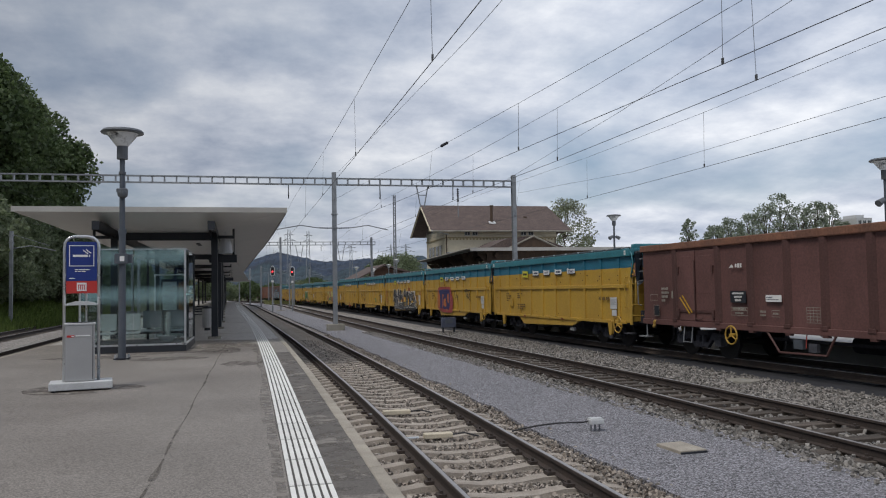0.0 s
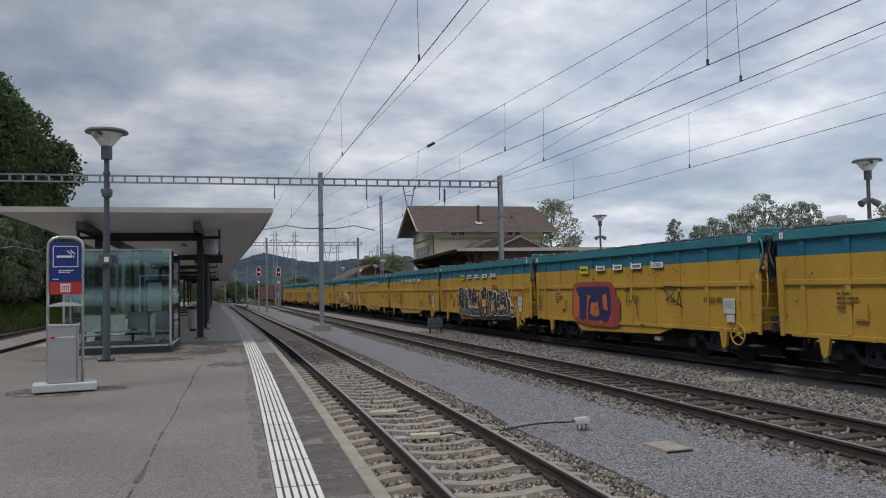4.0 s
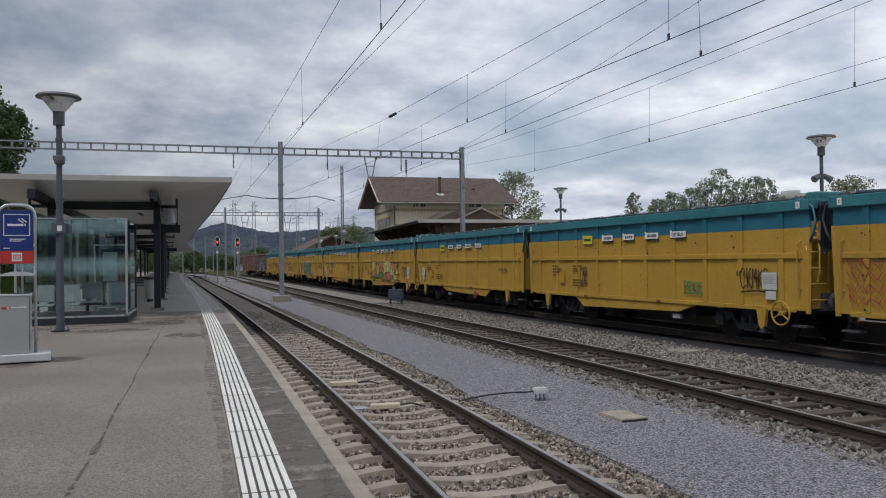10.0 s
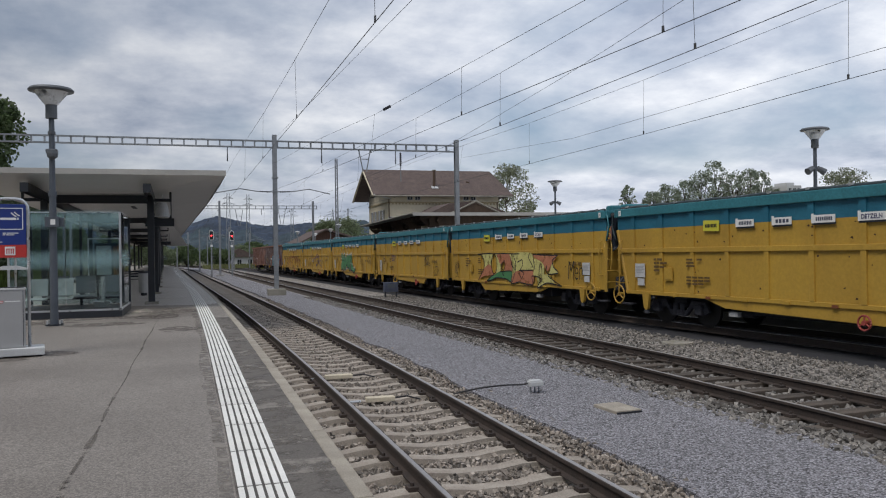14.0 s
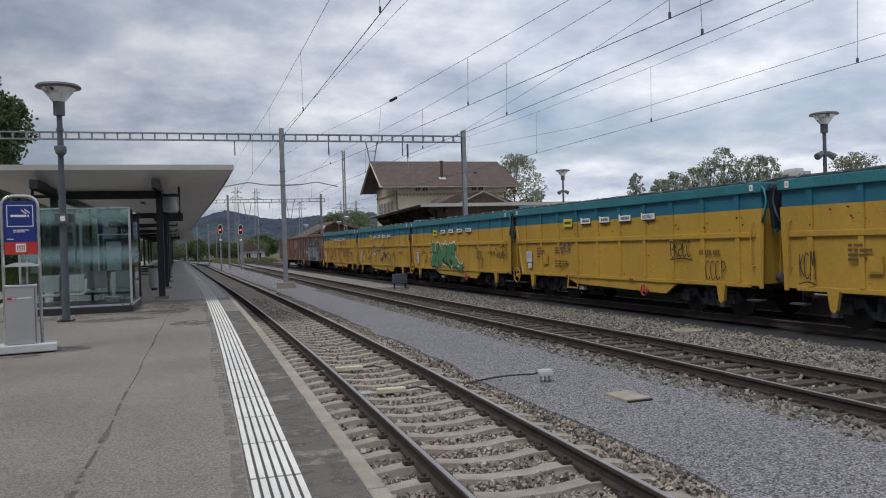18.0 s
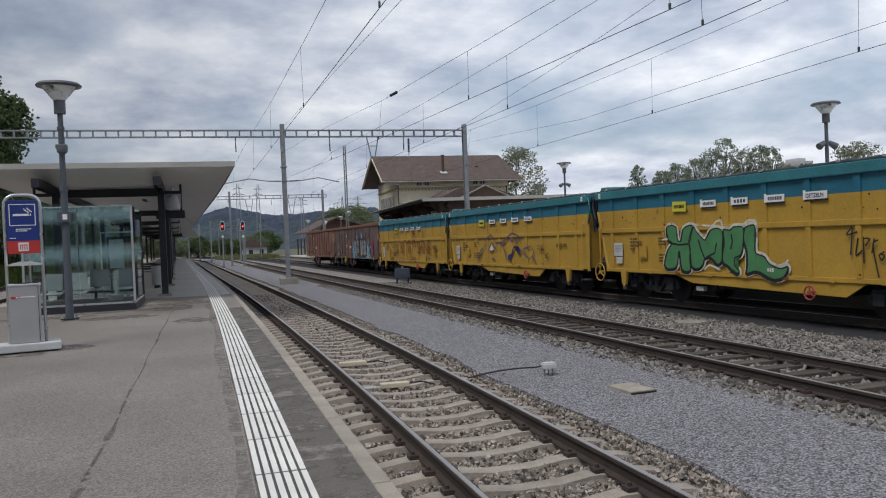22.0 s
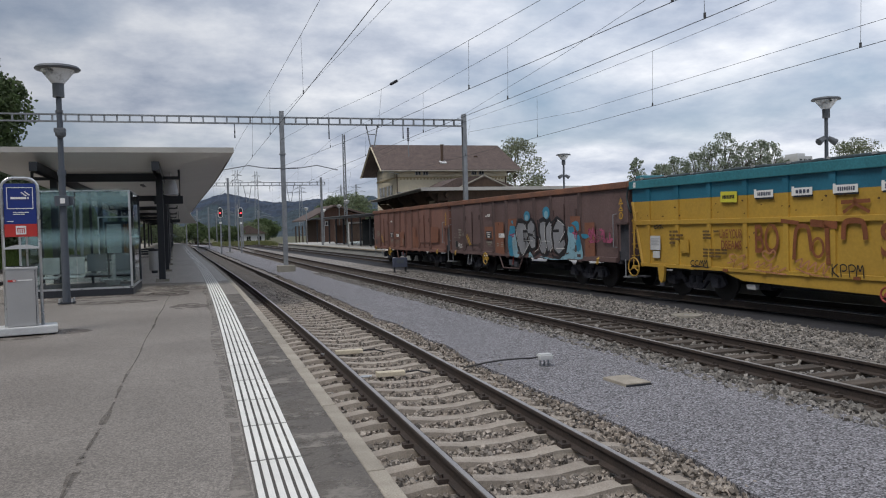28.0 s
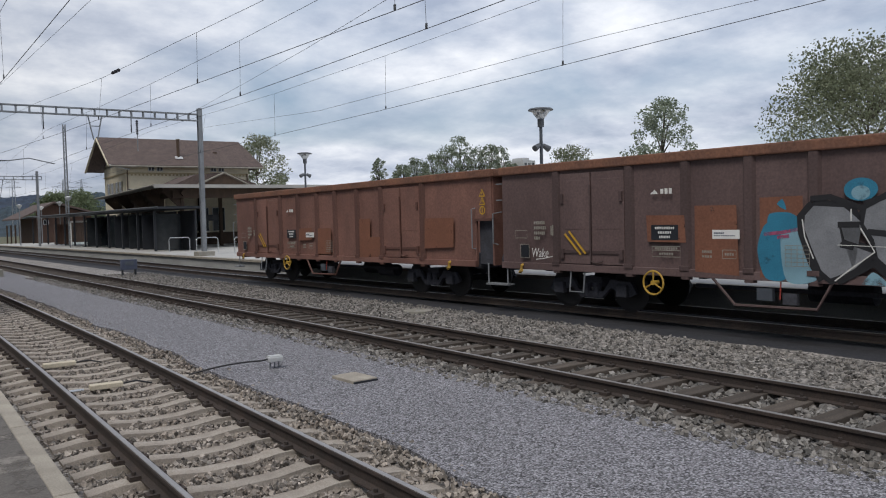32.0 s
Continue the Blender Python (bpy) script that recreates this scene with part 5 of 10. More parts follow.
def window(parent, x, y, z, w, h, axis="y", shutters=False):
    f = part("window", B(x, y, z, w if axis == "y" else 0.06, 0.06 if axis == "y" else w, h), PLINTH, parent)
    d = (0, -0.02) if axis == "y" else (-0.02, 0)
    part("pane", B(x + d[0], y + d[1], z, (w - 0.12) if axis == "y" else 0.06, 0.06 if axis == "y" else (w - 0.12), h - 0.12), DARK_GLASS, f)
    part("glazing_bar", B(x + d[0] * 1.9, y + d[1] * 1.9, z, 0.05 if axis == "y" else 0.05, 0.05, h - 0.1), PLINTH, f)
    if shutters:
        for s in (-1, 1):
            part("shutter", B(x + (s * (w / 2 + 0.22) if axis == "y" else -0.01), y + (s * (w / 2 + 0.22) if axis == "x" else -0.01), z, 0.36 if axis == "y" else 0.05, 0.05 if axis == "y" else 0.36, h), CONCRETE, f)
    return f


def station_house():
    """Ridge runs across the line: the gable faces the tracks, the long side faces along the platform."""
    x0, x1, yf, yb, g = 20.95, 34.5, 88.0, 98.0, -0.55
    t = thing("station_building", 0, 0, 0, "cream plastered station building with brown tiled hip roof", "house")
    eave, ridge, yr = 7.85, 11.10, 93.0
    part("wall", B((x0 + x1) / 2, (yf + yb) / 2, (g + eave) / 2 + 0.2, x1 - x0, yb - yf, eave - g + 0.4), PLASTER, t, "cream plaster walls")
    bm = bmesh.new()
    prism(bm, [(yf, eave + 0.2), (yb, eave + 0.2), (yr, ridge - 0.55)], x0, x0 + 0.3, axis="x")
    part("gable_wall", bm, PLASTER, t)
    # roof with thickness: two slopes and a clipped gable towards the tracks
    ex0, ex1, eyf, eyb, ez = 19.15, 36.1, yf - 0.75, yb + 1.3, eave - 0.12
    rx0, rx1 = 19.2, 35.3

    def slab(name, pts, lift=0.16):
        bm = bmesh.new()
        lo = [bm.verts.new(p) for p in pts]
        hi = [bm.verts.new((p[0], p[1], p[2] + lift)) for p in pts]
        n = len(pts)
        bm.faces.new(lo[::-1])
        bm.faces.new(hi)
        for k in range(n):
            bm.faces.new((lo[k], lo[(k + 1) % n], hi[(k + 1) % n], hi[k]))
        bmesh.ops.recalc_face_normals(bm, faces=bm.faces)
        return part(name, bm, TILE_ROOF, t, "brown clay tiles")

    slab("roof_slope", [(ex0, eyf, ez), (ex1, eyf, ez), (rx1, yr, ridge), (rx0, yr, ridge)])
    slab("roof_slope", [(ex0, eyb, ez), (rx0, yr, ridge), (rx1, yr, ridge), (ex1, eyb, ez)])
    slab("roof_hip", [(ex1, eyf, ez), (ex1, eyb, ez), (rx1, yr, ridge)])
    for p, q in (((ex0, eyf, ez), (rx0, yr, ridge)), ((ex0, eyb, ez), (rx0, yr, ridge))):
        part("bargeboard", Rod(p, q, 0.11, seg=6), PLASTER, t)
    part("gutter", Rod((ex0, eyf - 0.05, ez), (ex1, eyf - 0.05, ez), 0.09, seg=8), CONCRETE, t)
    part("white_verge", Rod((ex0 + 0.05, eyf, ez + 0.10), (x0 + 0.35, yf - 0.25, 7.42), 0.07, seg=6), PLINTH, t)
    part("cornice_band", B((x0 + x1) / 2, yf - 0.06, 7.05, x1 - x0, 0.10, 0.14), PLASTER_BAND, t, "ochre cornice band")
    n = 34
    for i in range(n):
        part("cornice_dentil", B(x0 + (x1 - x0) * (i + 0.5) / n, yf - 0.08, 6.88, 0.16, 0.12, 0.16), PLASTER_BAND, t)
    part("gable_band", B(x0 - 0.06, (yf + yb) / 2, 7.0, 0.10, yb - yf, 0.14), PLASTER_BAND, t)
    for x in (23.6, 24.5, 30.4, 31.3):
        window(t, x, yf - 0.04, 7.68, 0.66, 0.80)
    for y in (90.2, 91.9, 94.0, 95.7):
        window(t, x0 - 0.04, y, 5.45, 0.8, 1.6, "x", True)
    window(t, x0 - 0.04, 91.6, 8.55, 0.7, 1.1, "x")
    window(t, x0 - 0.04, 94.4, 8.55, 0.7, 1.1, "x")
    for x in (21.5, 24.2, 27.0, 30.0, 32.6):
        window(t, x, yf - 0.04, 1.6, 1.1, 2.0)
        window(t, x, yf - 0.04, 4.6, 1.0, 1.6)
    part("downpipe", Rod((x0 + 0.15, yf - 0.12, 0), (x0 + 0.15, yf - 0.12, 7.4), 0.06), TIMBER, t)
    part("downpipe", Rod((x1 - 0.2, yf - 0.12, 0), (x1 - 0.2, yf - 0.12, 7.1), 0.06), TIMBER, t)
    c = part("chimney", Rod((26.85, yf + 1.0, 8.7), (26.85, yf + 1.0, 10.85), 0.17, seg=12), TIMBER, t, "thin dark flue pipe")
    part("chimney_cap", Rod((26.85, yf + 1.0, 10.85), (26.85, yf + 1.0, 10.93), 0.24, seg=12), CONCRETE, c)
    part("chimney_flashing", B(26.85, yf + 0.75, 8.86, 0.8, 0.6, 0.05, rx=31.5), PLINTH, c)
    part("roof_vent", B(31.4, yr - 2.8, 9.55, 0.4, 0.3, 0.3), TIMBER, t)


station_house()


def cross_gable():
    """Lower wing with a small gable in front of the station."""
    t = thing("station_annex", 0, 0, 0, "low station wing with brown tiled gable roof", "annex")
    part("wall", B(29.0, 84.6, 2.2, 6.4, 6.0, 5.8), PLASTER, t)
    bm = bmesh.new()
    prism(bm, [(24.2, 5.62), (26.2, 6.55), (29.05, 6.78), (32.6, 5.62), (32.6, 5.4), (24.2, 5.4)], 81.0, 88.0)
    part("roof", bm, TILE_ROOF, t)
    bm = bmesh.new()
    prism(bm, [(26.9, 5.60), (29.05, 6.55), (31.2, 5.60)], 80.85, 80.99)
    part("gable_field", bm, TIMBER, t)
    part("bargeboard", Rod((26.3, 80.8, 5.50), (29.05, 80.8, 6.76), 0.09, seg=6), CONCRETE, t)
    part("bargeboard", Rod((29.05, 80.8, 6.76), (31.8, 80.8, 5.50), 0.09, seg=6), CONCRETE, t)


cross_gable()


def station_canopy():
    """Flat canopy in front of the station: pale roof edge, open rafters under the overhang, dark timber below."""
    t = thing("station_canopy", 0, 0, 0, "old dark timber platform canopy with grey roof edge", "canopy", kind="structure")
    y0, y1, x1, z = 60.0, 92.0, 33.0, 4.50
    left = lambda y: 16.3 + 0.072 * (y - y0)
    bm = bmesh.new()
    prism(bm, [(left(y0), y0), (x1, y0), (x1, 87.0), (20.4, 87.0), (20.4, y1), (left(y1), y1)], z - 0.10, z, axis="z")
    part("roof", bm, CONCRETE, t, "pale grey roof sheet")
    part("front_fascia", B((left(y0) + x1) / 2, y0 - 0.04, z - 0.11, x1 - left(y0), 0.06, 0.26), ROOF_GREY, t)
    part("gutter", Rod((left(y0) - 0.04, y0, z - 0.05), (left(y1) - 0.04, y1, z - 0.05), 0.07), CONCRETE, t)
    for i in range(15):
        y = y0 + 0.8 + i * 2.1
        part("rafter", B(left(y) + 2.5, y, z - 0.26, 3.4, 0.16, 0.34), TIMBER, t)
    part("eave_beam", Rod((left(y0) + 2.3, y0 + 0.4, z - 0.62), (left(y1) + 2.3, y1 - 0.4, z - 0.62), 0.22, seg=4), TIMBER, t)
    part("front_beam", B((left(y0) + x1) / 2 + 0.8, y0 + 0.9, z - 0.62, x1 - left(y0) - 1.6, 0.22, 0.76), TIMBER, t)
    for i in range(5):
        y = y0 + 1.2 + i * 7.2
        x = left(y) + 2.3
        p = part("post", B(x, y, (z - 0.6 + FAR_Z) / 2 - 0.2, 0.24, 0.24, z - 0.2 - FAR_Z), TIMBER, t)
        bm = bmesh.new()
        prism(bm, [(x - 1.5, z - 0.45), (x, z - 0.45), (x, z - 1.7), (x - 0.2, z - 1.7)], y - 0.07, y + 0.07)
        part("bracket", bm, TIMBER, p)
        for k in range(2):
            part("post", B(x + 5.0 + 5.5 * k, y, (z - 0.4 + FAR_Z) / 2 - 0.2, 0.26, 0.26, z - 0.2 - FAR_Z), TIMBER, t)
    part("ground_floor_wall", B(27.6, 76.0, 1.75, 12.0, 0.3, 5.0), PLASTER, t, "pale plaster wall in the shade")
    for x in (25.0, 26.6, 30.0):
        window(t, x, 75.82, 1.9, 1.25, 2.3)
    part("plinth", B(27.6, 75.83, 0.0, 12.0, 0.08, 1.3), TIMBER, t)
    part("back_wall", B(21.4, 82.0, 1.75, 0.3, 11.5, 5.0), TIMBER, t)
    part("sign_case", B(22.3, 66.0, 2.0, 1.6, 0.25, 0.5), DARK_STEEL, t)


station_canopy()


def track_shelter():
    """Low flat-roofed waiting shelters on the far platform."""
    t = thing("platform_shelter", 0, 0, 0, "long dark flat-roofed shelter on the far platform", "shelter")
    y0, y1 = 56.0, 106.0
    z = 2.72
    cx = lambda y: far_edge(y) + 2.3
    n = 12
    for i in range(n):
        a, b = y0 + (y1 - y0) * i / n, y0 + (y1 - y0) * (i + 1) / n
        m = (a + b) / 2
        yaw = math.degrees(math.atan2(far_edge(a) - far_edge(b), b - a))
        part("roof_panel", B(cx(m) + 0.9, m, z, 3.4, (b - a) - 0.02, 0.16, rz=yaw), DARK_STEEL, t)
        part("roof_edge", B(cx(m) - 0.82, m, z + 0.06, 0.05, (b - a) - 0.02, 0.06, rz=yaw), GALV, t)
        part("post", B(cx(m) - 0.4, m, z / 2 + FAR_Z / 2 - 0.2, 0.16, 0.16, z - FAR_Z), DARK_STEEL, t)
        if i < 7:
            part("wall_panel", B(cx(m) + 1.9, m, 1.0, 0.08, b - a - 0.1, 3.0), DARK_STEEL, t)
    for y, mt in ((58.2, DARK_GLASS), (61.0, DARK_STEEL), (64.5, DARK_GLASS), (68.5, DARK_STEEL), (73.0, GLASS), (78.0, DARK_GLASS)):
        part("screen", B(cx(y) + 0.5, y, 1.0, 1.9, 0.06, 2.6), mt, t)
    b = part("glass_booth", B(cx(84) + 0.2, 84, 0.9, 1.7, 1.4, 2.3), GLASS, t)
    for s in (-0.85, 0.85):
        part("booth_frame", B(cx(84) + 0.2 + s, 83.3, 0.9, 0.1, 0.1, 2.3), SIGN_WHITE, b)
    part("booth_frame", B(cx(84) + 0.2, 83.3, 2.0, 1.8, 0.1, 0.16), SIGN_WHITE, b)
    part("vending_case", B(cx(92) + 0.2, 92, 0.75, 1.3, 0.7, 2.1), BARN_WOOD, t, "red-brown vending machine")


track_shelter()


def bike_rails():
    for k, (x, y) in enumerate(((16.9, 50.2), (16.4, 54.5), (18.3, 47.2))):
        t = thing("hoop_rail", x, y, FAR_Z + fall(y), "bent steel tube hoop on the far platform", "hoop rail", "hoop rails")
        part("hoop", tube([(-0.7, 0, 0), (-0.7, 0, 0.85), (-0.6, 0, 0.98), (0.6, 0, 0.98), (0.7, 0, 0.85), (0.7, 0, 0)], 0.03, 8), CHROME, t)


bike_rails()


def far_lamps():
    for x, y in ((14.6, 84.0), (16.2, 99.0), (13.2, 108.0), (17.0, 118.0)):
        t = thing("platform_lamp", x, y, FAR_Z + fall(y), "slim pale lamp post far along the platform", "lamp post", "far lamps")
        part("pole", Rod((0, 0, 0), (0, 0, 4.6), 0.06), GALV, t)
        part("lamp_head", lathe(bmesh.new(), [(0.08, 4.5), (0.32, 4.85), (0.36, 4.9), (0.05, 4.98)], 14), SIGN_WHITE, t)


far_lamps()


def barn():
    t = thing("goods_shed", 0, 0, 0, "wooden goods shed with broad brown tiled roof", "shed")
    x0, x1, y0, y1 = 17.2, 24.4, 124.0, 142.0
    part("wall", B((x0 + x1) / 2, (y0 + y1) / 2, 0.7, x1 - x0, y1 - y0, 4.4), BARN_WOOD, t, "red-brown boarded walls")
    bm = bmesh.new()
    prism(bm, [(14.9, 2.62), (14.9, 2.82), (19.4, 5.10), (25.4, 3.35), (25.4, 3.12), (19.4, 4.85)], y0 - 1.5, y1 + 1)
    part("roof", bm, TILE_ROOF, t)
    bm = bmesh.new()
    prism(bm, [(x0, 2.9), (x0, 3.65), (19.4, 4.72), (x1, 3.3), (x1, 2.9)], y0 - 0.03, y0 + 0.2)
    part("gable_field", bm, BARN_WOOD, t)
    window(t, 18.4, y0 - 0.05, 2.2, 0.7, 0.7)
    for k in range(4):
        part("post", B(x0 - 2.0, y0 + 1 + 5 * k, 0.2, 0.2, 0.2, 3.4), TIMBER, t)


barn()


def lattice_mast(x, y, z, h, w, label, arms=(), top=0.35):
    t = thing("lattice_mast", x, y, z, label, "lattice mast", "lattice masts")
    for sx in (-1, 1):
        for sy in (-1, 1):
            part("leg", Rod((sx * w, sy * w, 0), (sx * w * top, sy * w * top, h), 0.05 + w * 0.03, seg=5), GALV, t)
    n = max(5, int(h / (w * 2.2)))
    bm = bmesh.new()
    for i in range(n):
        a, b = i / n, (i + 1) / n
        wa, wb = w * (1 + (top - 1) * a), w * (1 + (top - 1) * b)
        s = 1 if i % 2 else -1
        rod(bm, (-s * wa, -wa, h * a), (s * wb, -wb, h * b), 0.03 + w * 0.02, seg=4)
        rod(bm, (-wa, s * wa, h * a), (-wb, -s * wb, h * b), 0.03 + w * 0.02, seg=4)
        rod(bm, (-wa, -wa, h * a), (wa, -wa, h * a), 0.025 + w * 0.015, seg=4)
    tagged(part("bracing", bm, GALV, t), kind="stuff")
    for za, la in arms:
        bm = bmesh.new()
        for s in (-1, 1):
            rod(bm, (0, 0, za), (s * la, 0, za - 0.1), 0.08, seg=5)
            rod(bm, (0, 0, za + la * 0.28), (s * la, 0, za - 0.1), 0.06, seg=5)
            rod(bm, (s * la * 0.5, 0, za), (s * la * 0.5, 0, za + la * 0.14), 0.05, seg=4)
        part("crossarm", bm, GALV, t)
    return t


lattice_mast(17.2, 100.0, -1.0, 14.3, 0.16, "slim lattice radio mast behind the station", top=0.8)
for az, r, el, la in ((3.56, 330, 4.08, 1.7), (2.22, 300, 4.16, 1.9), (6.6, 420, 3.1, 2.6)):
    h = r * math.tan(radians(el)) + 4.5
    lattice_mast(r * math.sin(radians(az)), r * math.cos(radians(az)), -3.0, h, 1.05, "distant steel lattice power pylon", ((h * 0.93, la), (h * 0.85, la * 1.25)), 0.42)
for az in (9.46, 10.55):
    r = 380
    h = r * math.tan(radians(3.05)) + 4.5
    lattice_mast(r * math.sin(radians(az)), r * math.cos(radians(az)), -3.0, h, 1.1, "distant power pylon with wide arms", ((h - 3.6, 4.5), (h - 1.6, 2.4)), 0.16)


def far_house(x, y, w, d, h, wall, label):
    t = thing("house", x, y, -1.2 + fall(y), label, "house")
    part("wall", B(0, 0, h / 2, w, d, h), wall, t)
    bm = bmesh.new()
    prism(bm, [(-w / 2 - 0.6, h - 0.1), (0, h + w * 0.26), (w / 2 + 0.6, h - 0.1)], -d / 2 - 0.6, d / 2 + 0.6)
    part("roof", bm, TILE_ROOF, t)
    for i in range(3):
        window(t, -w / 3 + w / 3 * i, -d / 2 - 0.03, h * 0.5, 1.1, 1.3)


far_house(10.6, 212, 8, 9, 2.7, PLINTH, "low white house beyond the tracks")


def block_building():
    t = thing("apartment_block", 97.6, 114, -0.4, "distant pale flat-roofed building among trees", "building")
    part("wall", B(0, 0, 6.0, 3.0, 6, 12.0), PLINTH, t)
    part("roof_box", B(0.5, 0, 12.3, 1.6, 3, 0.6), PLINTH, t)
    for k in range(3):
        window(t, -0.9 + 0.9 * k, -3.03, 11.2, 0.6, 0.8)


block_building()


# ---- hills and trees ----
def hill(name, r0, r1, az0, az1, height, material, label, seed, rough=0.25, n=150, m=7):
    vs, fs = [], []
    for i in range(n + 1):
        az = radians(az0 + (az1 - az0) * i / n)
        for j in range(m + 1):
            u = j / m
            r = r0 + (r1 - r0) * u
            p = Vector((r * math.sin(az) * 0.004, r * math.cos(az) * 0.004, seed))
            e = height(math.degrees(az)) * (math.sin(u * math.pi / 2) ** 0.8)
            bump = 1 + rough * noise.fractal(p * 3.0, 1.0, 2.0, 4)
            z = r1 * math.tan(radians(e)) * bump + (r1 * 0.0022 * noise.noise(p * 90) if u > 0.1 else 0)
            vs.append((r * math.sin(az), r * math.cos(az), -4 + z))
    for i in range(n):
        for j in range(m):
            a = i * (m + 1) + j
            fs.append((a, a + 1, a + m + 2, a + m + 1))
    tagged(part(name, (vs, fs), material, smooth=False), label, "hill", kind="structure")


hill("hill_far", 1500, 2400, -40, 60, lambda a: 1.98 + 0.42 * math.exp(-((a - 1.6) / 1.6) ** 2) + 0.08 * math.sin(a * 0.9), HILL_FAR, "long wooded hill on the horizon, painted blue for haze", 3.0, 0.05, 640, 18)
hill("hill_middle", 420, 760, -40, 60, lambda a: 1.45 + 0.60 * math.exp(-((a - 12.5) / 4.0) ** 2) + 0.25 * math.sin(a * 0.7 + 1) + 0.2 * math.sin(a * 2.3), HILL, "dark wooded rise beyond the station", 8.0, 0.35, 640, 14)


# Out-of-view rise, added so the shelter glass mirrors something dark.
hill("hill_rear", 130, 240, 75, 318, lambda a: 7.5 + 1.2 * math.sin(a * 0.11), HILL, "unseen dark rise added behind to darken reflections in the shelter glass", 5.0, 0.25, 200)


def leaf_cloud(rng, centres, per, size, squash=0.8):
    """Small tilted leaf blades scattered round clump centres: vertices and faces."""
    c = np.repeat(np.array([(p[0], p[1], p[2]) for p in centres]), per, axis=0)
    rad = np.repeat(np.array([p[3] for p in centres]), per)
    n = len(c)
    d = rng.normal(size=(n, 3))
    d /= np.linalg.norm(d, axis=1)[:, None]
    c = c + d * (rad * rng.uniform(0.25, 1.0, n) ** 0.5)[:, None] * np.array([1, 1, squash])
    a = rng.normal(size=(n, 3))
    a /= np.linalg.norm(a, axis=1)[:, None]
    b = np.cross(a, rng.normal(size=(n, 3)))
    b /= np.linalg.norm(b, axis=1)[:, None]
    s = (size * rng.uniform(0.6, 1.4, n))[:, None]
    v = np.stack([c - a * s * 0.5, c + b * s * 0.34, c + a * s * 0.5, c - b * s * 0.34], 1).reshape(-1, 3)
    f = np.arange(4 * n).reshape(-1, 4)
    return v.tolist(), f.tolist()


def tree(name, x, y, z, h, spread, leaf, label, seed, clumps=46, per=70, size=0.28, trunk=0.32, lo=0.28, group="trees", category="tree", airy=False):
    rng = np.random.default_rng(seed)
    t = thing(name, x, y, z, label, category, group)
    th = h * 0.62
    bm = bmesh.new()
    prev = Vector((0, 0, 0))
    for i in range(5):
        nxt = Vector((rng.normal() * 0.06 * h * 0.2, rng.normal() * 0.06 * h * 0.2, th * (i + 1) / 5))
        rod(bm, prev, nxt, trunk * (1 - i * 0.17), trunk * (1 - (i + 1) * 0.17), 7)
        prev = nxt
    part("trunk", bm, BARK, t)
    centres = []
    bm = bmesh.new()
    for k in range(clumps):
        u = rng.uniform(0, 1) ** 0.8
        zz = h * (lo + (0.97 - lo) * u)
        prof = math.sin(math.pi * min(1, 0.16 + 0.80 * u)) ** 0.7
        a = rng.uniform(0, 2 * math.pi)
        r = spread * prof * rng.uniform(0.35, 1.0) ** 0.6 * (1 + 0.3 * noise.noise(Vector((math.cos(a), math.sin(a), u * 3 + seed))))
        p = (r * math.cos(a), r * math.sin(a), zz, spread * (rng.uniform(0.11, 0.25) if airy else rng.uniform(0.20, 0.36)))
        centres.append(p)
        if k % 3 == 0:
            s = Vector((0, 0, max(h * 0.16, min(th, zz - r * 0.6))))
            rod(bm, s, (p[0], p[1], p[2]), trunk * 0.28, trunk * 0.07, 5)
    tagged(part("limb", bm, BARK, t), kind="stuff")
    part("crown", leaf_cloud(rng, centres, per, size), leaf, t)
    return t


def woods():
    gl = lambda y: -0.86 + fall(y)
    # a handful of models, then copies in loops
    base = [tree("tree", -400 - 20 * k, -300, -0.86, 17 + 1.5 * k, 5.6 + 0.4 * k, LEAF_DARK, "dense dark green deciduous tree on the slope", 20 + k, 110, 210, 0.42, 0.4, 0.10, "trees on the slope") for k in range(3)]
    bright = [tree("tree", -500 - 20 * k, -300, -0.86, 8 + k, 3.6, LEAF, "mid-green leafy tree at the foot of the slope", 40 + k, 70, 200, 0.30, 0.25, 0.05, "trees at the slope foot") for k in range(2)]
    rng = random.Random(11)
    spots = []
    for i in range(44):
        y = 60 + rng.uniform(0, 75)
        x = -24.6 - (y - 88) * 0.10 - rng.uniform(0, 1) ** 1.3 * 26
        spots.append((x, y, bank_z(x, y), rng.uniform(0.85, 1.15), rng.uniform(0, 360)))
    for y, x in ((86, -26.5), (92, -29), (80, -25.0), (74, -26), (68, -25.5), (99, -25)):
        spots.append((x, y, bank_z(x, y), 1.08, 40 * y))
    for i, (x, y, z, s, a) in enumerate(spots):
        ob = copy_thing(base[i % 3], pose(x, y, z - 0.3, 0, 0, a))
        ob.scale = (s, s, s)
    for i in range(20):
        y = 56 + i * 4.4 + rng.uniform(-1.5, 1.5)
        x = -18.4 - rng.uniform(0, 2.0) - (y - 58) * 0.01
        ob = copy_thing(bright[i % 2], pose(x, y, bank_z(x, y) - 0.3, 0, 0, rng.uniform(0, 360)))
        s = rng.uniform(0.65, 1.05)
        ob.scale = (s, s, s)
    for ob in base + bright:
        for o in (*ob.children_recursive, ob):
            bpy.data.objects.remove(o)


def bank_z(x, y):
    d = max(0.0, -15.0 - x)
    return -0.8 + fall(y) + min(11.0, 0.36 * d)


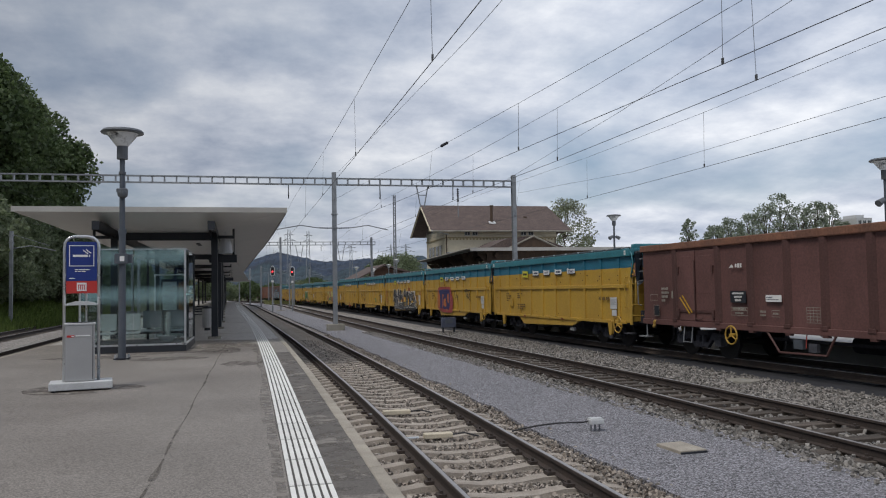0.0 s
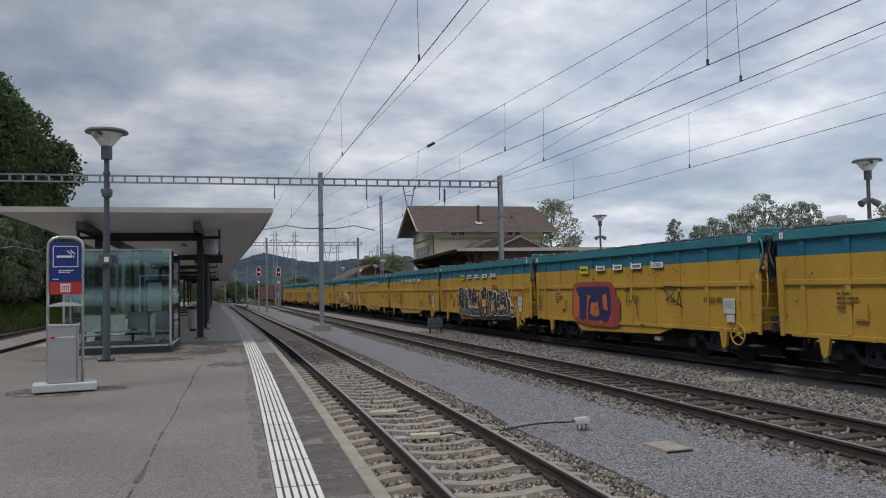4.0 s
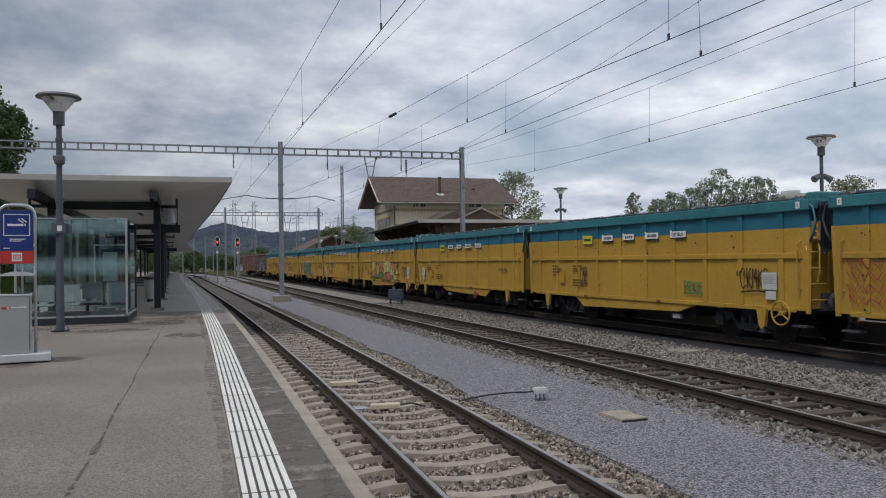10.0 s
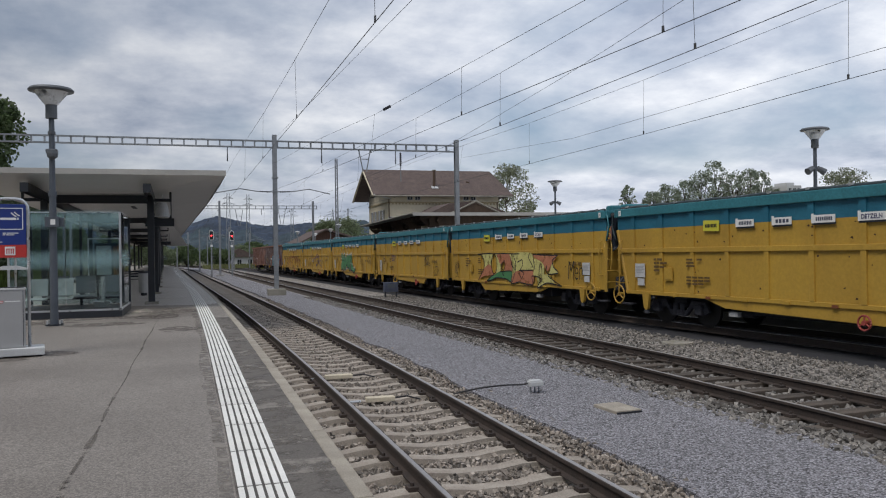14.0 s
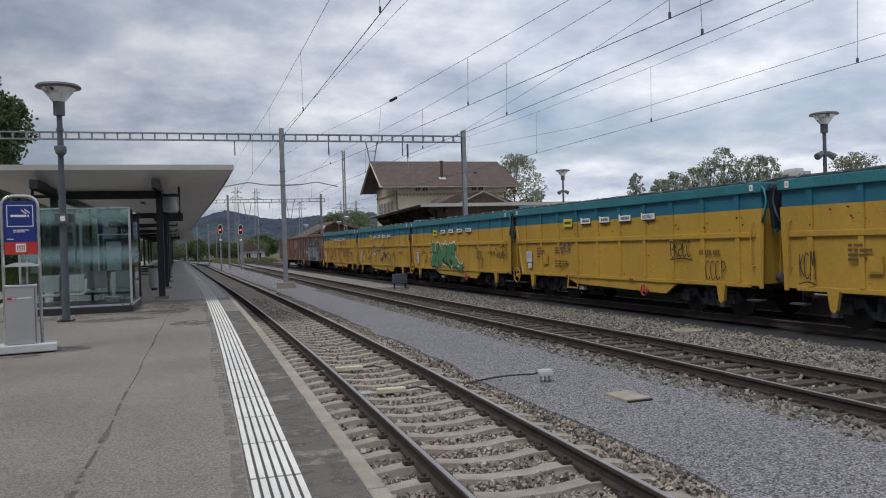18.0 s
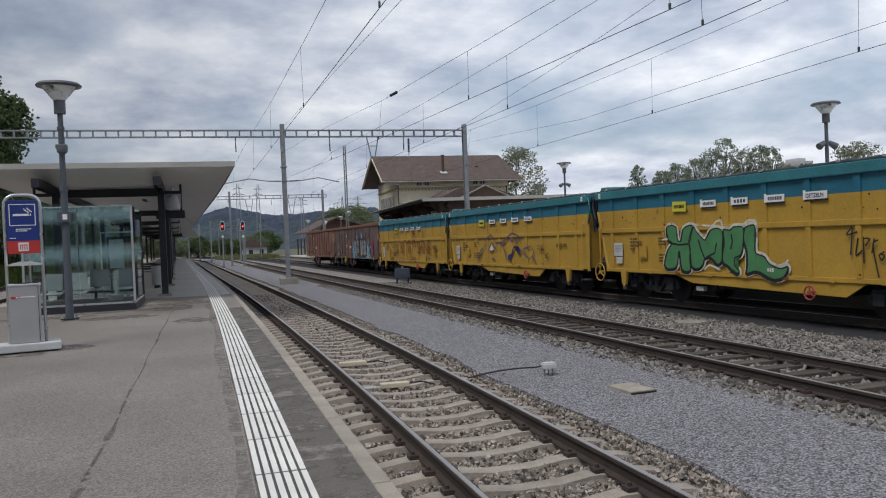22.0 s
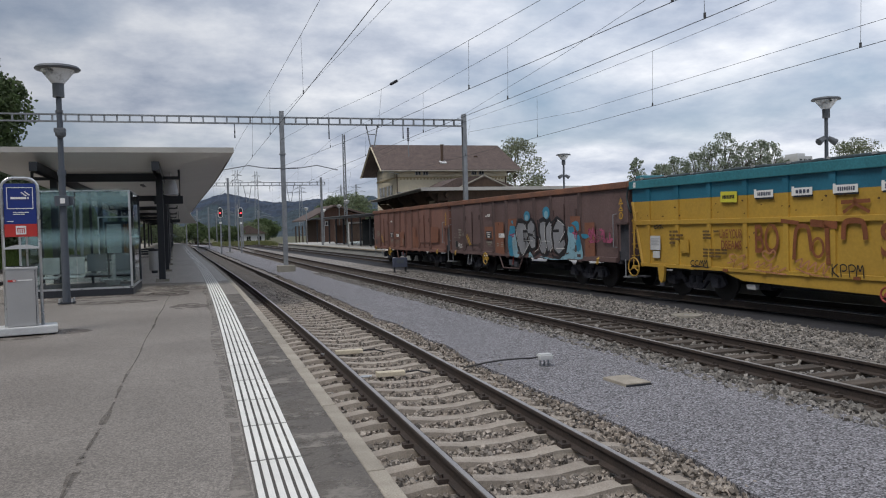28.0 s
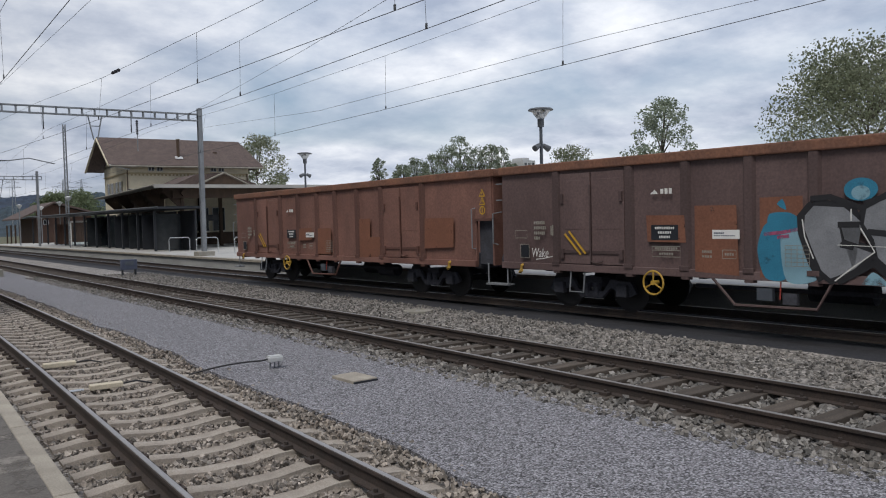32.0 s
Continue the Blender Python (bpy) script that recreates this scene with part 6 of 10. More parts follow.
def bank():
    xs = [-15 - 2.5 * i for i in range(24)]
    ys = [20 + 6 * i for i in range(32)]
    vs = [(x + 0.5 * noise.noise(Vector((x * 0.2, y * 0.2, 1))), y, bank_z(x, y) + 0.4 * noise.noise(Vector((x * 0.15, y * 0.15, 4)))) for y in ys for x in xs]
    n = len(xs)
    fs = [(j * n + i, j * n + i + 1, (j + 1) * n + i + 1, (j + 1) * n + i) for j in range(len(ys) - 1) for i in range(n - 1)]
    tagged(part("slope", (vs, fs), EARTH), "steep wooded slope beside the rear tracks", "slope", kind="structure")


bank()
woods()


def meadow():
    rng = np.random.default_rng(3)

    def tuft(name, n, xr, yr, hgt, material, label, zf):
        x = rng.uniform(*xr, n)
        y = rng.uniform(*yr, n)
        z = np.array([zf(a, b) for a, b in zip(x, y)])
        a = rng.uniform(0, np.pi, n)
        w, h = 0.05 * rng.uniform(0.6, 1.8, n), hgt * rng.uniform(0.5, 1.3, n)
        lx, ly = rng.normal(0, 0.15, n), rng.normal(0, 0.15, n)
        v = np.stack([np.stack([x - w * np.cos(a), y - w * np.sin(a), z], 1), np.stack([x + w * np.cos(a), y + w * np.sin(a), z], 1), np.stack([x + lx, y + ly, z + h], 1)], 1).reshape(-1, 3)
        ob = part(name, (v.tolist(), np.arange(3 * n).reshape(-1, 3).tolist()), material)
        tagged(ob, label, "grass", kind="stuff")

    tuft("grass_verge", 26000, (-19.5, -15.0), (28, 110), 0.55, GRASS, "tall green grass at the foot of the slope", lambda a, b: bank_z(a, b))
    tuft("dry_grass", 16000, (1.5, 13), (150, 185), 0.7, DRYGRASS, "dry yellow grass between the far tracks", lambda a, b: -0.9 + fall(b))


meadow()

for k, (x, y, h, sp, leaf, label, size) in enumerate((
    (44.5, 110, 15.4, 4.6, LEAF_PALE, "grey-green poplar behind the station roof", 0.34),
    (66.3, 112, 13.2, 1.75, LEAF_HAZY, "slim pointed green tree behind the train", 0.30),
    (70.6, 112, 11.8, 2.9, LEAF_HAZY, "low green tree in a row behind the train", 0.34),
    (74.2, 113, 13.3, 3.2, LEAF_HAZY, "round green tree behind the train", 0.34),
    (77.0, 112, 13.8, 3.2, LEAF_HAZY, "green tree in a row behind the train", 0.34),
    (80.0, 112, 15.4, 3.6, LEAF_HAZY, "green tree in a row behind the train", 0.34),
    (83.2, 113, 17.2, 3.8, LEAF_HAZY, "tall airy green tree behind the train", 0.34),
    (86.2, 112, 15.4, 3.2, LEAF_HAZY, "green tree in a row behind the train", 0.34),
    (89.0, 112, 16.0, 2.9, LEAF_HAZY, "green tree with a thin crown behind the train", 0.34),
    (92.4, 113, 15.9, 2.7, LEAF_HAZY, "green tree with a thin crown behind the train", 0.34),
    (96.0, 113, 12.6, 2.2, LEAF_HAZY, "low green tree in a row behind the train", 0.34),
    (105.0, 108, 15.8, 4.8, LEAF_PALE, "pale green tree beyond a building", 0.36),
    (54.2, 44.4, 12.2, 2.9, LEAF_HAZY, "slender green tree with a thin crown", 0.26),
    (62.0, 31.0, 14.6, 8.0, LEAF_PALE, "large spreading pale green tree", 0.30),
    (15.8, 230, 6.0, 4.6, LEAF_DARK, "dark tree behind the goods shed", 0.5),
    (24.0, 150, 8.6, 4.6, LEAF, "green tree behind the goods shed", 0.4),
    (29.0, 160, 9.5, 5.0, LEAF, "green tree behind the goods shed", 0.4),
    (-2.0, 190, 4.6, 4.0, LEAF_DARK, "dark bushy tree beyond the tracks", 0.45),
    (4.5, 195, 4.2, 4.0, LEAF_DARK, "dark bushy tree beyond the tracks", 0.45),
    (-8.5, 185, 5.2, 4.4, LEAF, "green tree beyond the tracks", 0.45),
    (11.5, 215, 4.8, 4.4, LEAF, "green tree beyond the tracks", 0.45),
    (-13, 175, 10.0, 5.5, LEAF, "green tree beyond the canopy", 0.45))):
    row = leaf is LEAF_HAZY and y > 60
    tree("tree", x, y, -0.86 + fall(y), h, sp, leaf, label, 61 + k, (130 if sp > 6 else 90) if sp > 4.5 else 120 if row else 60, (250 if sp > 6 else 120) if y < 60 else 30 if row else 95, size * (0.72 if sp > 6 else 0.8), 0.3, 0.2 if y > 60 else 0.25, airy=row)


# ---- the goods train ----
SIDE = 1.452


def ribbon_stroke(bm, pts, w, y, taper=0.0):
    """A flat painted stroke through (along, height) points on the side facing the platform."""
    n = len(pts)
    left, right = [], []
    for i, (a, b) in enumerate(pts):
        p0, p1 = pts[max(0, i - 1)], pts[min(n - 1, i + 1)]
        d = Vector((p1[0] - p0[0], p1[1] - p0[1]))
        d = d.normalized() if d.length else Vector((1, 0))
        k = w * 0.5 * (1 - taper * i / max(1, n - 1))
        left.append(bm.verts.new((a - d.y * k, y, b + d.x * k)))
        right.append(bm.verts.new((a + d.y * k, y, b - d.x * k)))
    for i in range(n - 1):
        bm.faces.new((left[i], left[i + 1], right[i + 1], right[i]))


SPRAYED = ("graffiti", "head", "pink", "sprayed_stroke")


def soften(pts, closed=False, n=5):
    """A smooth hand-drawn curve through the given points."""
    if len(pts) < 3 or len(pts) > 40:
        return pts
    m = len(pts)
    at = (lambda i: pts[i % m]) if closed else (lambda i: pts[min(max(i, 0), m - 1)])
    out = []
    for i in range(m if closed else m - 1):
        a, b, c, d = at(i - 1), at(i), at(i + 1), at(i + 2)
        for k in range(n):
            f = k / n
            out.append(tuple(b[j] + 0.4 * f * (c[j] - a[j]) + f * f * (0.8 * a[j] - 2.6 * b[j] + 2.2 * c[j] - 0.4 * d[j]) + f ** 3 * (-0.4 * a[j] + 1.6 * b[j] - 1.6 * c[j] + 0.4 * d[j]) for j in (0, 1)))
    return out if closed else out + [pts[-1]]


def strokes(parent, name, lines, w, material, lift, label=""):
    bm = bmesh.new()
    for pts in lines:
        if name.startswith(SPRAYED):
            pts = soften(pts[:-1], True) if len(pts) > 3 and pts[0] == pts[-1] else soften(pts)
            if len(pts) > 3 and math.dist(pts[0], pts[-1]) < 0.08:
                pts = pts + pts[:1]
        ribbon_stroke(bm, pts, w, SIDE + 0.009 + lift * 0.3)
    bmesh.ops.recalc_face_normals(bm, faces=bm.faces)
    return part(name, bm, material, parent, label)


def patch(parent, name, outline, material, lift, label=""):
    bm = bmesh.new()
    if name.startswith(SPRAYED):
        outline = soften(outline, True)
    bm.faces.new([bm.verts.new((a, SIDE + 0.009 + lift * 0.3, b)) for a, b in outline])
    bmesh.ops.triangulate(bm, faces=bm.faces)
    return part(name, bm, material, parent, label)


def arc(cx, cz, rx, rz, a0, a1, n=10):
    return [(cx + rx * math.cos(radians(a0 + (a1 - a0) * i / n)), cz + rz * math.sin(radians(a0 + (a1 - a0) * i / n))) for i in range(n + 1)]


def letters(parent, text, u, z, size, material, lift, wide=1.0, fat=0.0, shear=0.0, name="lettering", label=""):
    """Lettering with the built-in font, on the side facing the platform; u is its left end."""
    cu = bpy.data.curves.new(name, "FONT")
    cu.body, cu.size, cu.offset, cu.shear = text, size, fat, shear
    ob = bpy.data.objects.new(name, cu)
    scene.collection.objects.link(ob)
    me = bpy.data.meshes.new_from_object(ob.evaluated_get(bpy.context.evaluated_depsgraph_get()))
    bpy.data.objects.remove(ob)
    for v in me.vertices:
        v.co = Vector((u - v.co.x * wide, SIDE + 0.009 + lift * 0.3, z + v.co.y))
    me.materials.clear()
    me.materials.append(material)
    o = new(name, me)
    o.parent = parent
    if label:
        o["label"] = label
    return o


def marks(parent, u, z, rows, h, material, lift=0.012, name="lettering"):
    """Unreadable stencilled writing as bars; u is the left end as seen from the platform."""
    bm = bmesh.new()
    for i, widths in enumerate(rows):
        at = u
        for w in widths:
            if w > 0:
                box(bm, at - w / 2, SIDE + lift, z - i * h * 1.7, w, 0.004, h)
            at -= abs(w) + h * 0.7
    return part(name, bm, material, parent)


def word_bars(parent, u, z, w, n, h, material, lift=0.017, name="lettering"):
    """One unreadable word: n upright bars close together; u is its left end as seen from the platform."""
    bm = bmesh.new()
    for k in range(n):
        box(bm, u - w * (k + 0.5) / n, SIDE + lift, z, w / n * 0.68, 0.004, h * (1.0 if k % 3 else 0.9))
    return part(name, bm, material, parent)


def handwheel(parent, u, z, r, material, name="handwheel"):
    vs, fs = tube([(u + r * math.cos(a), SIDE + 0.10, z + r * math.sin(a)) for a in [2 * math.pi * k / 20 for k in range(21)]], 0.022, 6)
    w = part(name, (vs, fs), material, parent, "yellow brake handwheel")
    for k in range(3):
        a = radians(90 + 120 * k)
        part("spoke", Rod((u, SIDE + 0.10, z), (u + r * math.cos(a), SIDE + 0.10, z + r * math.sin(a)), 0.018, seg=6), material, w)
    part("hub", Rod((u, SIDE - 0.05, z), (u, SIDE + 0.13, z), 0.05, seg=10), material, w)
    return w


def bogie(parent, u):
    """Two-axle bogie: side frames, springs, axle boxes, wheelsets."""
    b = part("bogie", B(u, 0, 0.62, 0.5, 2.0, 0.24), UNDER, parent)
    for s in (-1, 1):
        bm = bmesh.new()
        prism(bm, [(u - 1.25, 0.42), (u - 1.1, 0.66), (u - 0.55, 0.70), (u - 0.35, 0.42), (u + 0.35, 0.42), (u + 0.55, 0.70), (u + 1.1, 0.66), (u + 1.25, 0.42), (u + 1.1, 0.34), (u + 0.55, 0.50), (u + 0.3, 0.26), (u - 0.3, 0.26), (u - 0.55, 0.50), (u - 1.1, 0.34)], s * 1.02 - 0.05, s * 1.02 + 0.05)
        part("side_frame", bm, UNDER, b)
        for a in (-0.9, 0.9):
            part("axle_box", B(u + a, s * 1.08, 0.46, 0.28, 0.16, 0.26, bevel=0.02), UNDER, b)
        for a in (-0.14, 0.14):
            part("spring", Rod((u + a, s * 1.02, 0.30), (u + a, s * 1.02, 0.60), 0.09, seg=10), UNDER, b)
    for a in (-0.9, 0.9):
        bm = bmesh.new()
        for s in (-1, 1):
            m = pose(0, s * 0.75, 0, 90)
            w = bmesh.new()
            lathe(w, [(0.06, -0.07), (0.42, -0.06), (0.49, -0.04), (0.46, 0.06), (0.36, 0.05), (0.30, 0.02), (0.14, 0.02), (0.12, 0.09), (0.06, 0.09)], 24)
            bmesh.ops.transform(w, matrix=m, verts=w.verts)
            me = bpy.data.meshes.new("tmp")
            w.to_mesh(me)
            w.free()
            bm.from_mesh(me)
            bpy.data.meshes.remove(me)
        rod(bm, (0, -0.75, 0), (0, 0.75, 0), 0.08, seg=10)
        ws = part("wheelset", bm, WHEEL, b, "dark steel wheelset")
        ws.matrix_basis = pose(u + a, 0, 0.46)
    return b


def end_gear(parent, half):
    """Buffers, coupling, head stock at both ends."""
    for e in (-1, 1):
        part("headstock", B(e * (half - 0.62), 0, 1.02, 0.16, 2.6, 0.40), UNDER, parent)
        for s in (-1, 1):
            bm = bmesh.new()
            rod(bm, (e * (half - 0.56), s * 0.875, 1.05), (e * (half - 0.12), s * 0.875, 1.05), 0.10, 0.09, 12)
            rod(bm, (e * (half - 0.12), s * 0.875, 1.05), (e * (half - 0.02), s * 0.875, 1.05), 0.23, 0.23, 16)
            part("buffer", bm, UNDER, parent)
        part("coupling", B(e * (half - 0.3), 0, 1.0, 0.6, 0.10, 0.12), UNDER, parent)


def wagon_thing(name, label, group):
    t = new(name)
    return tagged(t, label, "freight wagon", group)


def yellow_wagon(label, flip):
    """High-sided roofed wagon: yellow below, teal above, dark roll roof. flip: its brake end faces away from the station."""
    t = wagon_thing("yellow_wagon", label, "yellow wagons of the train")
    half = 7.02
    top, cut, mid, bot = 3.26, 2.70, 2.08, 0.80
    f = 1 if flip else -1          # end with the handwheel
    for s in (-1, 1):
        # side sheet: ends lean in towards the bottom, belly sill deeper in the middle
        bm = bmesh.new()
        out = [(-6.72, cut), (6.72, cut), (6.42, 1.5), (6.20, 0.86), (2.9, 0.82), (2.1, 0.60), (-2.9, 0.50), (-3.4, 0.80), (-6.62, 0.86), (-6.68, 1.5)]
        if not flip:
            out[2:4] = [(6.70, 1.5), (6.64, 0.86)]
            out = [(-a, b) for a, b in out][::-1]
        prism(bm, out, s * 1.38 - 0.03, s * 1.38 + 0.03)
        side = part("side_wall", bm, YELLOW, t, "yellow painted steel side")
        part("upper_band", B(0, s * 1.38, (cut + top) / 2, 13.44, 0.06, top - cut), TEAL, t, "teal painted upper band")
        part("top_rail", B(0, s * 1.43, top - 0.06, 13.56, 0.13, 0.24, bevel=0.02), TEAL_LIGHT, t, "pale teal top rail")
        part("waist_rail", B(0, s * 1.430, mid, 13.0, 0.078, 0.13, bevel=0.015), YELLOW, side)
        part("sill_rail", B(0, s * 1.42, bot + 0.06, 12.6, 0.06, 0.10, bevel=0.01), YELLOW, side)
        for i in range(10):
            u = -5.9 + 11.8 * i / 9
            part("rib", B(u, s * 1.425, (bot + mid) / 2 + 0.05, 0.14, 0.07, mid - bot - 0.12, bevel=0.012), YELLOW, side)
            part("upper_rib", B(u, s * 1.422, (mid + cut) / 2 + 0.03, 0.17, 0.064, cut - mid - 0.068), YELLOW, side)
            part("teal_rib", B(u, s * 1.422, (cut + top) / 2 - 0.06, 0.17, 0.064, top - cut - 0.12), TEAL, side)
        for i in range(9):
            u = -5.2 + 11.8 * i / 9
            part("sill_cleat", B(u, s * 1.45, 0.84, 0.16, 0.05, 0.07), BROWN_PAINT if i % 3 == 0 else YELLOW, side)
        for e in (-1, 1):
            bm = bmesh.new()
            prism(bm, [(e * 5.45, 0.86), (e * 5.12, 0.86), (e * 5.20, 0.44), (e * 5.28, 0.36), (e * 5.38, 0.44)], s * 1.44 - 0.04, s * 1.44 + 0.04)
            leg = part("jacking_leg", bm, YELLOW, t, "yellow bracket leg")
            part("leg_eye", Rod((e * 5.29, s * 1.44, 0.28), (e * 5.29, s * 1.44, 0.38), 0.07, seg=8), UNDER, leg)
    for e in (-1, 1):
        bm = bmesh.new()
        low = 6.20 if e == f and flip else 6.62
        prism(bm, [(e * 6.70, cut + 0.02), (e * 6.60, cut + 0.02), (e * (low - 0.1), 0.9), (e * low, 0.9)], -1.36, 1.36)
        part("end_wall", bm, YELLOW, t)
        part("end_band", B(e * 6.66, 0, (cut + top) / 2, 0.08, 2.72, top - cut), TEAL, t, "teal end band")
        part("end_rail", B(e * 6.74, 0, top - 0.05, 0.16, 2.9, 0.22, bevel=0.02), TEAL_LIGHT, t)
        # slanted corner posts
        for s in (-1, 1):
            part("corner_post", Rod((e * 6.72, s * 1.40, cut), (e * (low + 0.02), s * 1.40, 0.80), 0.055, seg=6), YELLOW, t)
        for k in range(3):
            part("end_rib", B(e * (low + 6.72) / 2, -0.8 + 0.8 * k, 1.75, 0.09, 0.10, 1.6, ry=e * (15 if e == f and flip else 3)), YELLOW, t)
        # a pale hose bends from the roof edge down the corner
        pts = [(e * 6.30, 1.40, top + 0.07), (e * 6.62, 1.44, top + 0.05), (e * 6.86, 1.46, top - 0.12), (e * 6.94, 1.46, top - 0.40), (e * 6.86, 1.46, top - 0.68), (e * 6.76, 1.44, top - 0.88)]
        part("roof_hose", tube(pts, 0.030, 8), TEAL_LIGHT if e < 0 else TARP, t, smooth=True)
        part("edge_label", B(e * 6.48, 1.50, top - 0.06, 0.11, 0.012, 0.15), SIGN_WHITE, t, "small white label on the top rail")
        part("label_mark", B(e * 6.48, 1.507, top - 0.06, 0.04, 0.006, 0.07), GREY_PAINT, t)
        part("end_step", B(e * 6.35, 1.30, 0.50, 0.42, 0.22, 0.04), UNDER, t)
        # grab handles
        part("grab_rail", tube([(e * 6.46, 1.42, 1.33), (e * 6.46, 1.53, 1.34), (e * 6.46, 1.53, 2.36), (e * 6.46, 1.42, 2.40)], 0.018, 6), YELLOW, t)
    # brake end: platform, ladder
    for z in (1.10, 1.45, 1.8, 2.15):
        part("ladder_rung", Rod((f * 6.76, 1.00, z), (f * 6.76, 1.42, z), 0.018, seg=6), YELLOW, t)
    part("ladder_stile", tube([(f * 6.66, 1.42, 0.95), (f * 6.66, 1.44, 2.2), (f * 6.60, 1.42, 2.3)], 0.02, 6), YELLOW, t)
    handwheel(t, f * (6.50 if flip else 5.97), 0.78, 0.27, YELLOW)
    part("brake_box", B(f * 6.5, 0.75, 1.05, 0.5, 0.6, 0.42, bevel=0.03), UNDER, t)
    # roof: rolled cover over a shallow arch, hoops under the cloth
    bm = bmesh.new()
    arch = [(-1.38, top + 0.02)] + [(-1.38 + 2.76 * k / 10, top + 0.06 + 0.17 * math.sin(math.pi * k / 10)) for k in range(11)] + [(1.38, top + 0.02)]
    prism(bm, arch, -6.5, 6.5, axis="x")
    part("roof_cover", bm, TARP, t, "dark rolled roof cover")
    rng = random.Random(int(100 * f) + len(label))
    for i in range(12):
        u = -6.2 + 12.4 * i / 11
        part("cover_clip", B(u, 1.42, top + 0.115, 0.10, 0.05, 0.05, ry=rng.uniform(-12, 12)), BOX_GREY, t)
    part("cover_edge", tube([(-6.55 + 13.1 * k / 48, 1.37 + 0.012 * rng.uniform(-1, 1), top + 0.075 + 0.012 * rng.uniform(-1, 1)) for k in range(49)], 0.058, 8), TARP, t, "rolled edge of the dark roof cover", smooth=True)
    # the loose end of the cover hangs in the gap behind the end wall
    bm = bmesh.new()
    rows = []
    for i in range(10):
        v = i / 9
        rows.append([bm.verts.new((-6.74 - 0.20 * v ** 1.4 - (0.50 - 0.22 * v) * k / 10, 1.33 - 0.10 * math.sin(k * 0.9 + v * 2) - 0.05 * v, top + 0.08 - (1.18 + 0.10 * math.sin(k * 0.6)) * v - 0.12 * math.sin(3.14 * k / 10) * (1 - v))) for k in range(11)])
    for a, b in zip(rows, rows[1:]):
        for k in range(10):
            bm.faces.new((a[k], a[k + 1], b[k + 1], b[k]))
    bmesh.ops.solidify(bm, geom=bm.faces[:], thickness=0.012)
    part("cover_flap", bm, DRAPE, t, "dark blue cover flap hanging at the end", smooth=True)
    if not flip:
        w = part("warning_plate", B(-6.90, 1.42, 2.62, 0.26, 0.014, 0.42), RUST, t, "red-brown warning plate")
        part("warning_ring", tube([(-6.90 + 0.08 * math.cos(a), 1.43, 2.53 + 0.08 * math.sin(a)) for a in [0.524 * q for q in range(13)]], 0.018, 5), YELLOWMARK, w)
        word_bars(w, -6.82, 2.74, 0.16, 3, 0.08, YELLOWMARK, -0.022)
        part("brake_pipe", tube([(-6.90, 1.36, 2.40), (-6.96, 1.38, 2.2), (-6.94, 1.38, 1.7), (-6.86, 1.36, 1.5)], 0.022, 6), YELLOW, t)
    else:
        handwheel(t, -2.05, 0.56, 0.15, RED_FIELD, "drain_wheel")["label"] = "small red drain wheel"
    # chips in the paint, mostly above the waist rail and on the ribs
    bm = bmesh.new()
    for k in range(46):
        u = -5.9 + 11.8 * rng.randrange(10) / 9 + rng.uniform(-0.35, 0.35) if rng.random() < 0.7 else rng.uniform(-6.3, 6.3)
        z = rng.uniform(2.2, 2.64) if rng.random() < 0.7 else rng.uniform(0.95, 2.0)
        r = rng.uniform(0.010, 0.034)
        n = rng.randrange(5, 8)
        bm.faces.new([bm.verts.new((u + r * rng.uniform(0.5, 1.6) * math.cos(6.283 * q / n), SIDE + 0.0105, z + r * rng.uniform(0.5, 1.3) * math.sin(6.283 * q / n))) for q in range(n)])
    tagged(part("chipped_paint", bm, CHIP, t, "rusty chips in the paint"), kind="stuff")
    part("cover_drum", B(f * 6.62, 0, top + 0.12, 0.35, 2.5, 0.22, bevel=0.05), TEAL_LIGHT, t, "pale teal roof drive housing")
    # underframe
    part("underframe", B(0, 0, 0.88, 12.4, 2.3, 0.28), UNDER, t)
    part("centre_hopper", B(0, 0, 0.62, 4.6, 2.0, 0.35), UNDER, t)
    part("brake_cylinder", Rod((1.6, 0.9, 0.52), (2.3, 0.9, 0.52), 0.16, seg=12), UNDER, t)
    part("valve_box", B(f * 1.9, 1.28, 0.46, 0.30, 0.12, 0.12), GREY_PAINT, t)
    bogie(t, -4.35)
    bogie(t, 4.35)
    end_gear(t, half)
    # plates on the teal edge: brand boards drawn as plain shapes
    part("brand_plate", B(2.50, SIDE + 0.01, 2.68, 0.58, 0.02, 0.27, ry=-2), DRYPLATE, t, "small yellow brand plate with dark script")
    word_bars(t, 2.72, 2.68, 0.44, 8, 0.09, BLACK_PAINT, 0.024, "brand_mark")
    for u, w, n in ((1.32, 0.60, 8), (0.16, 0.58, 4), (-1.0, 0.62, 8), (-2.2, 0.66, 7)):
        p = part("place_plate", B(u, SIDE + 0.008, 2.70, w, 0.014, 0.17), SIGN_WHITE, t, "small white name plate with dark writing")
        part("plate_end", B(u + w / 2 - 0.03, SIDE + 0.009, 2.715, 0.06, 0.015, 0.21), SIGN_WHITE, p)
        # Dark strip low and to the right, modelled as the plate's cast shadow.
        part("plate_frame", B(u - 0.02, SIDE + 0.005, 2.60, w, 0.008, 0.05), DARK_STEEL, p)
        if u < -2:
            letters(p, "DETZELN", u + w * 0.38, 2.655, 0.13, NAVY_PAINT, 0.05, 0.90, 0.002, name="plate_word")
        else:
            word_bars(t, u + w * 0.32, 2.70, w * 0.72, n, 0.085, BLUE_BOX, 0.017)
    # stencilled data
    marks(t, 4.9, 1.82, [[0.1, 0.22], [0.1, 0.1, 0.3], [0.22, 0.2], [0.25]], 0.06, STENCIL)
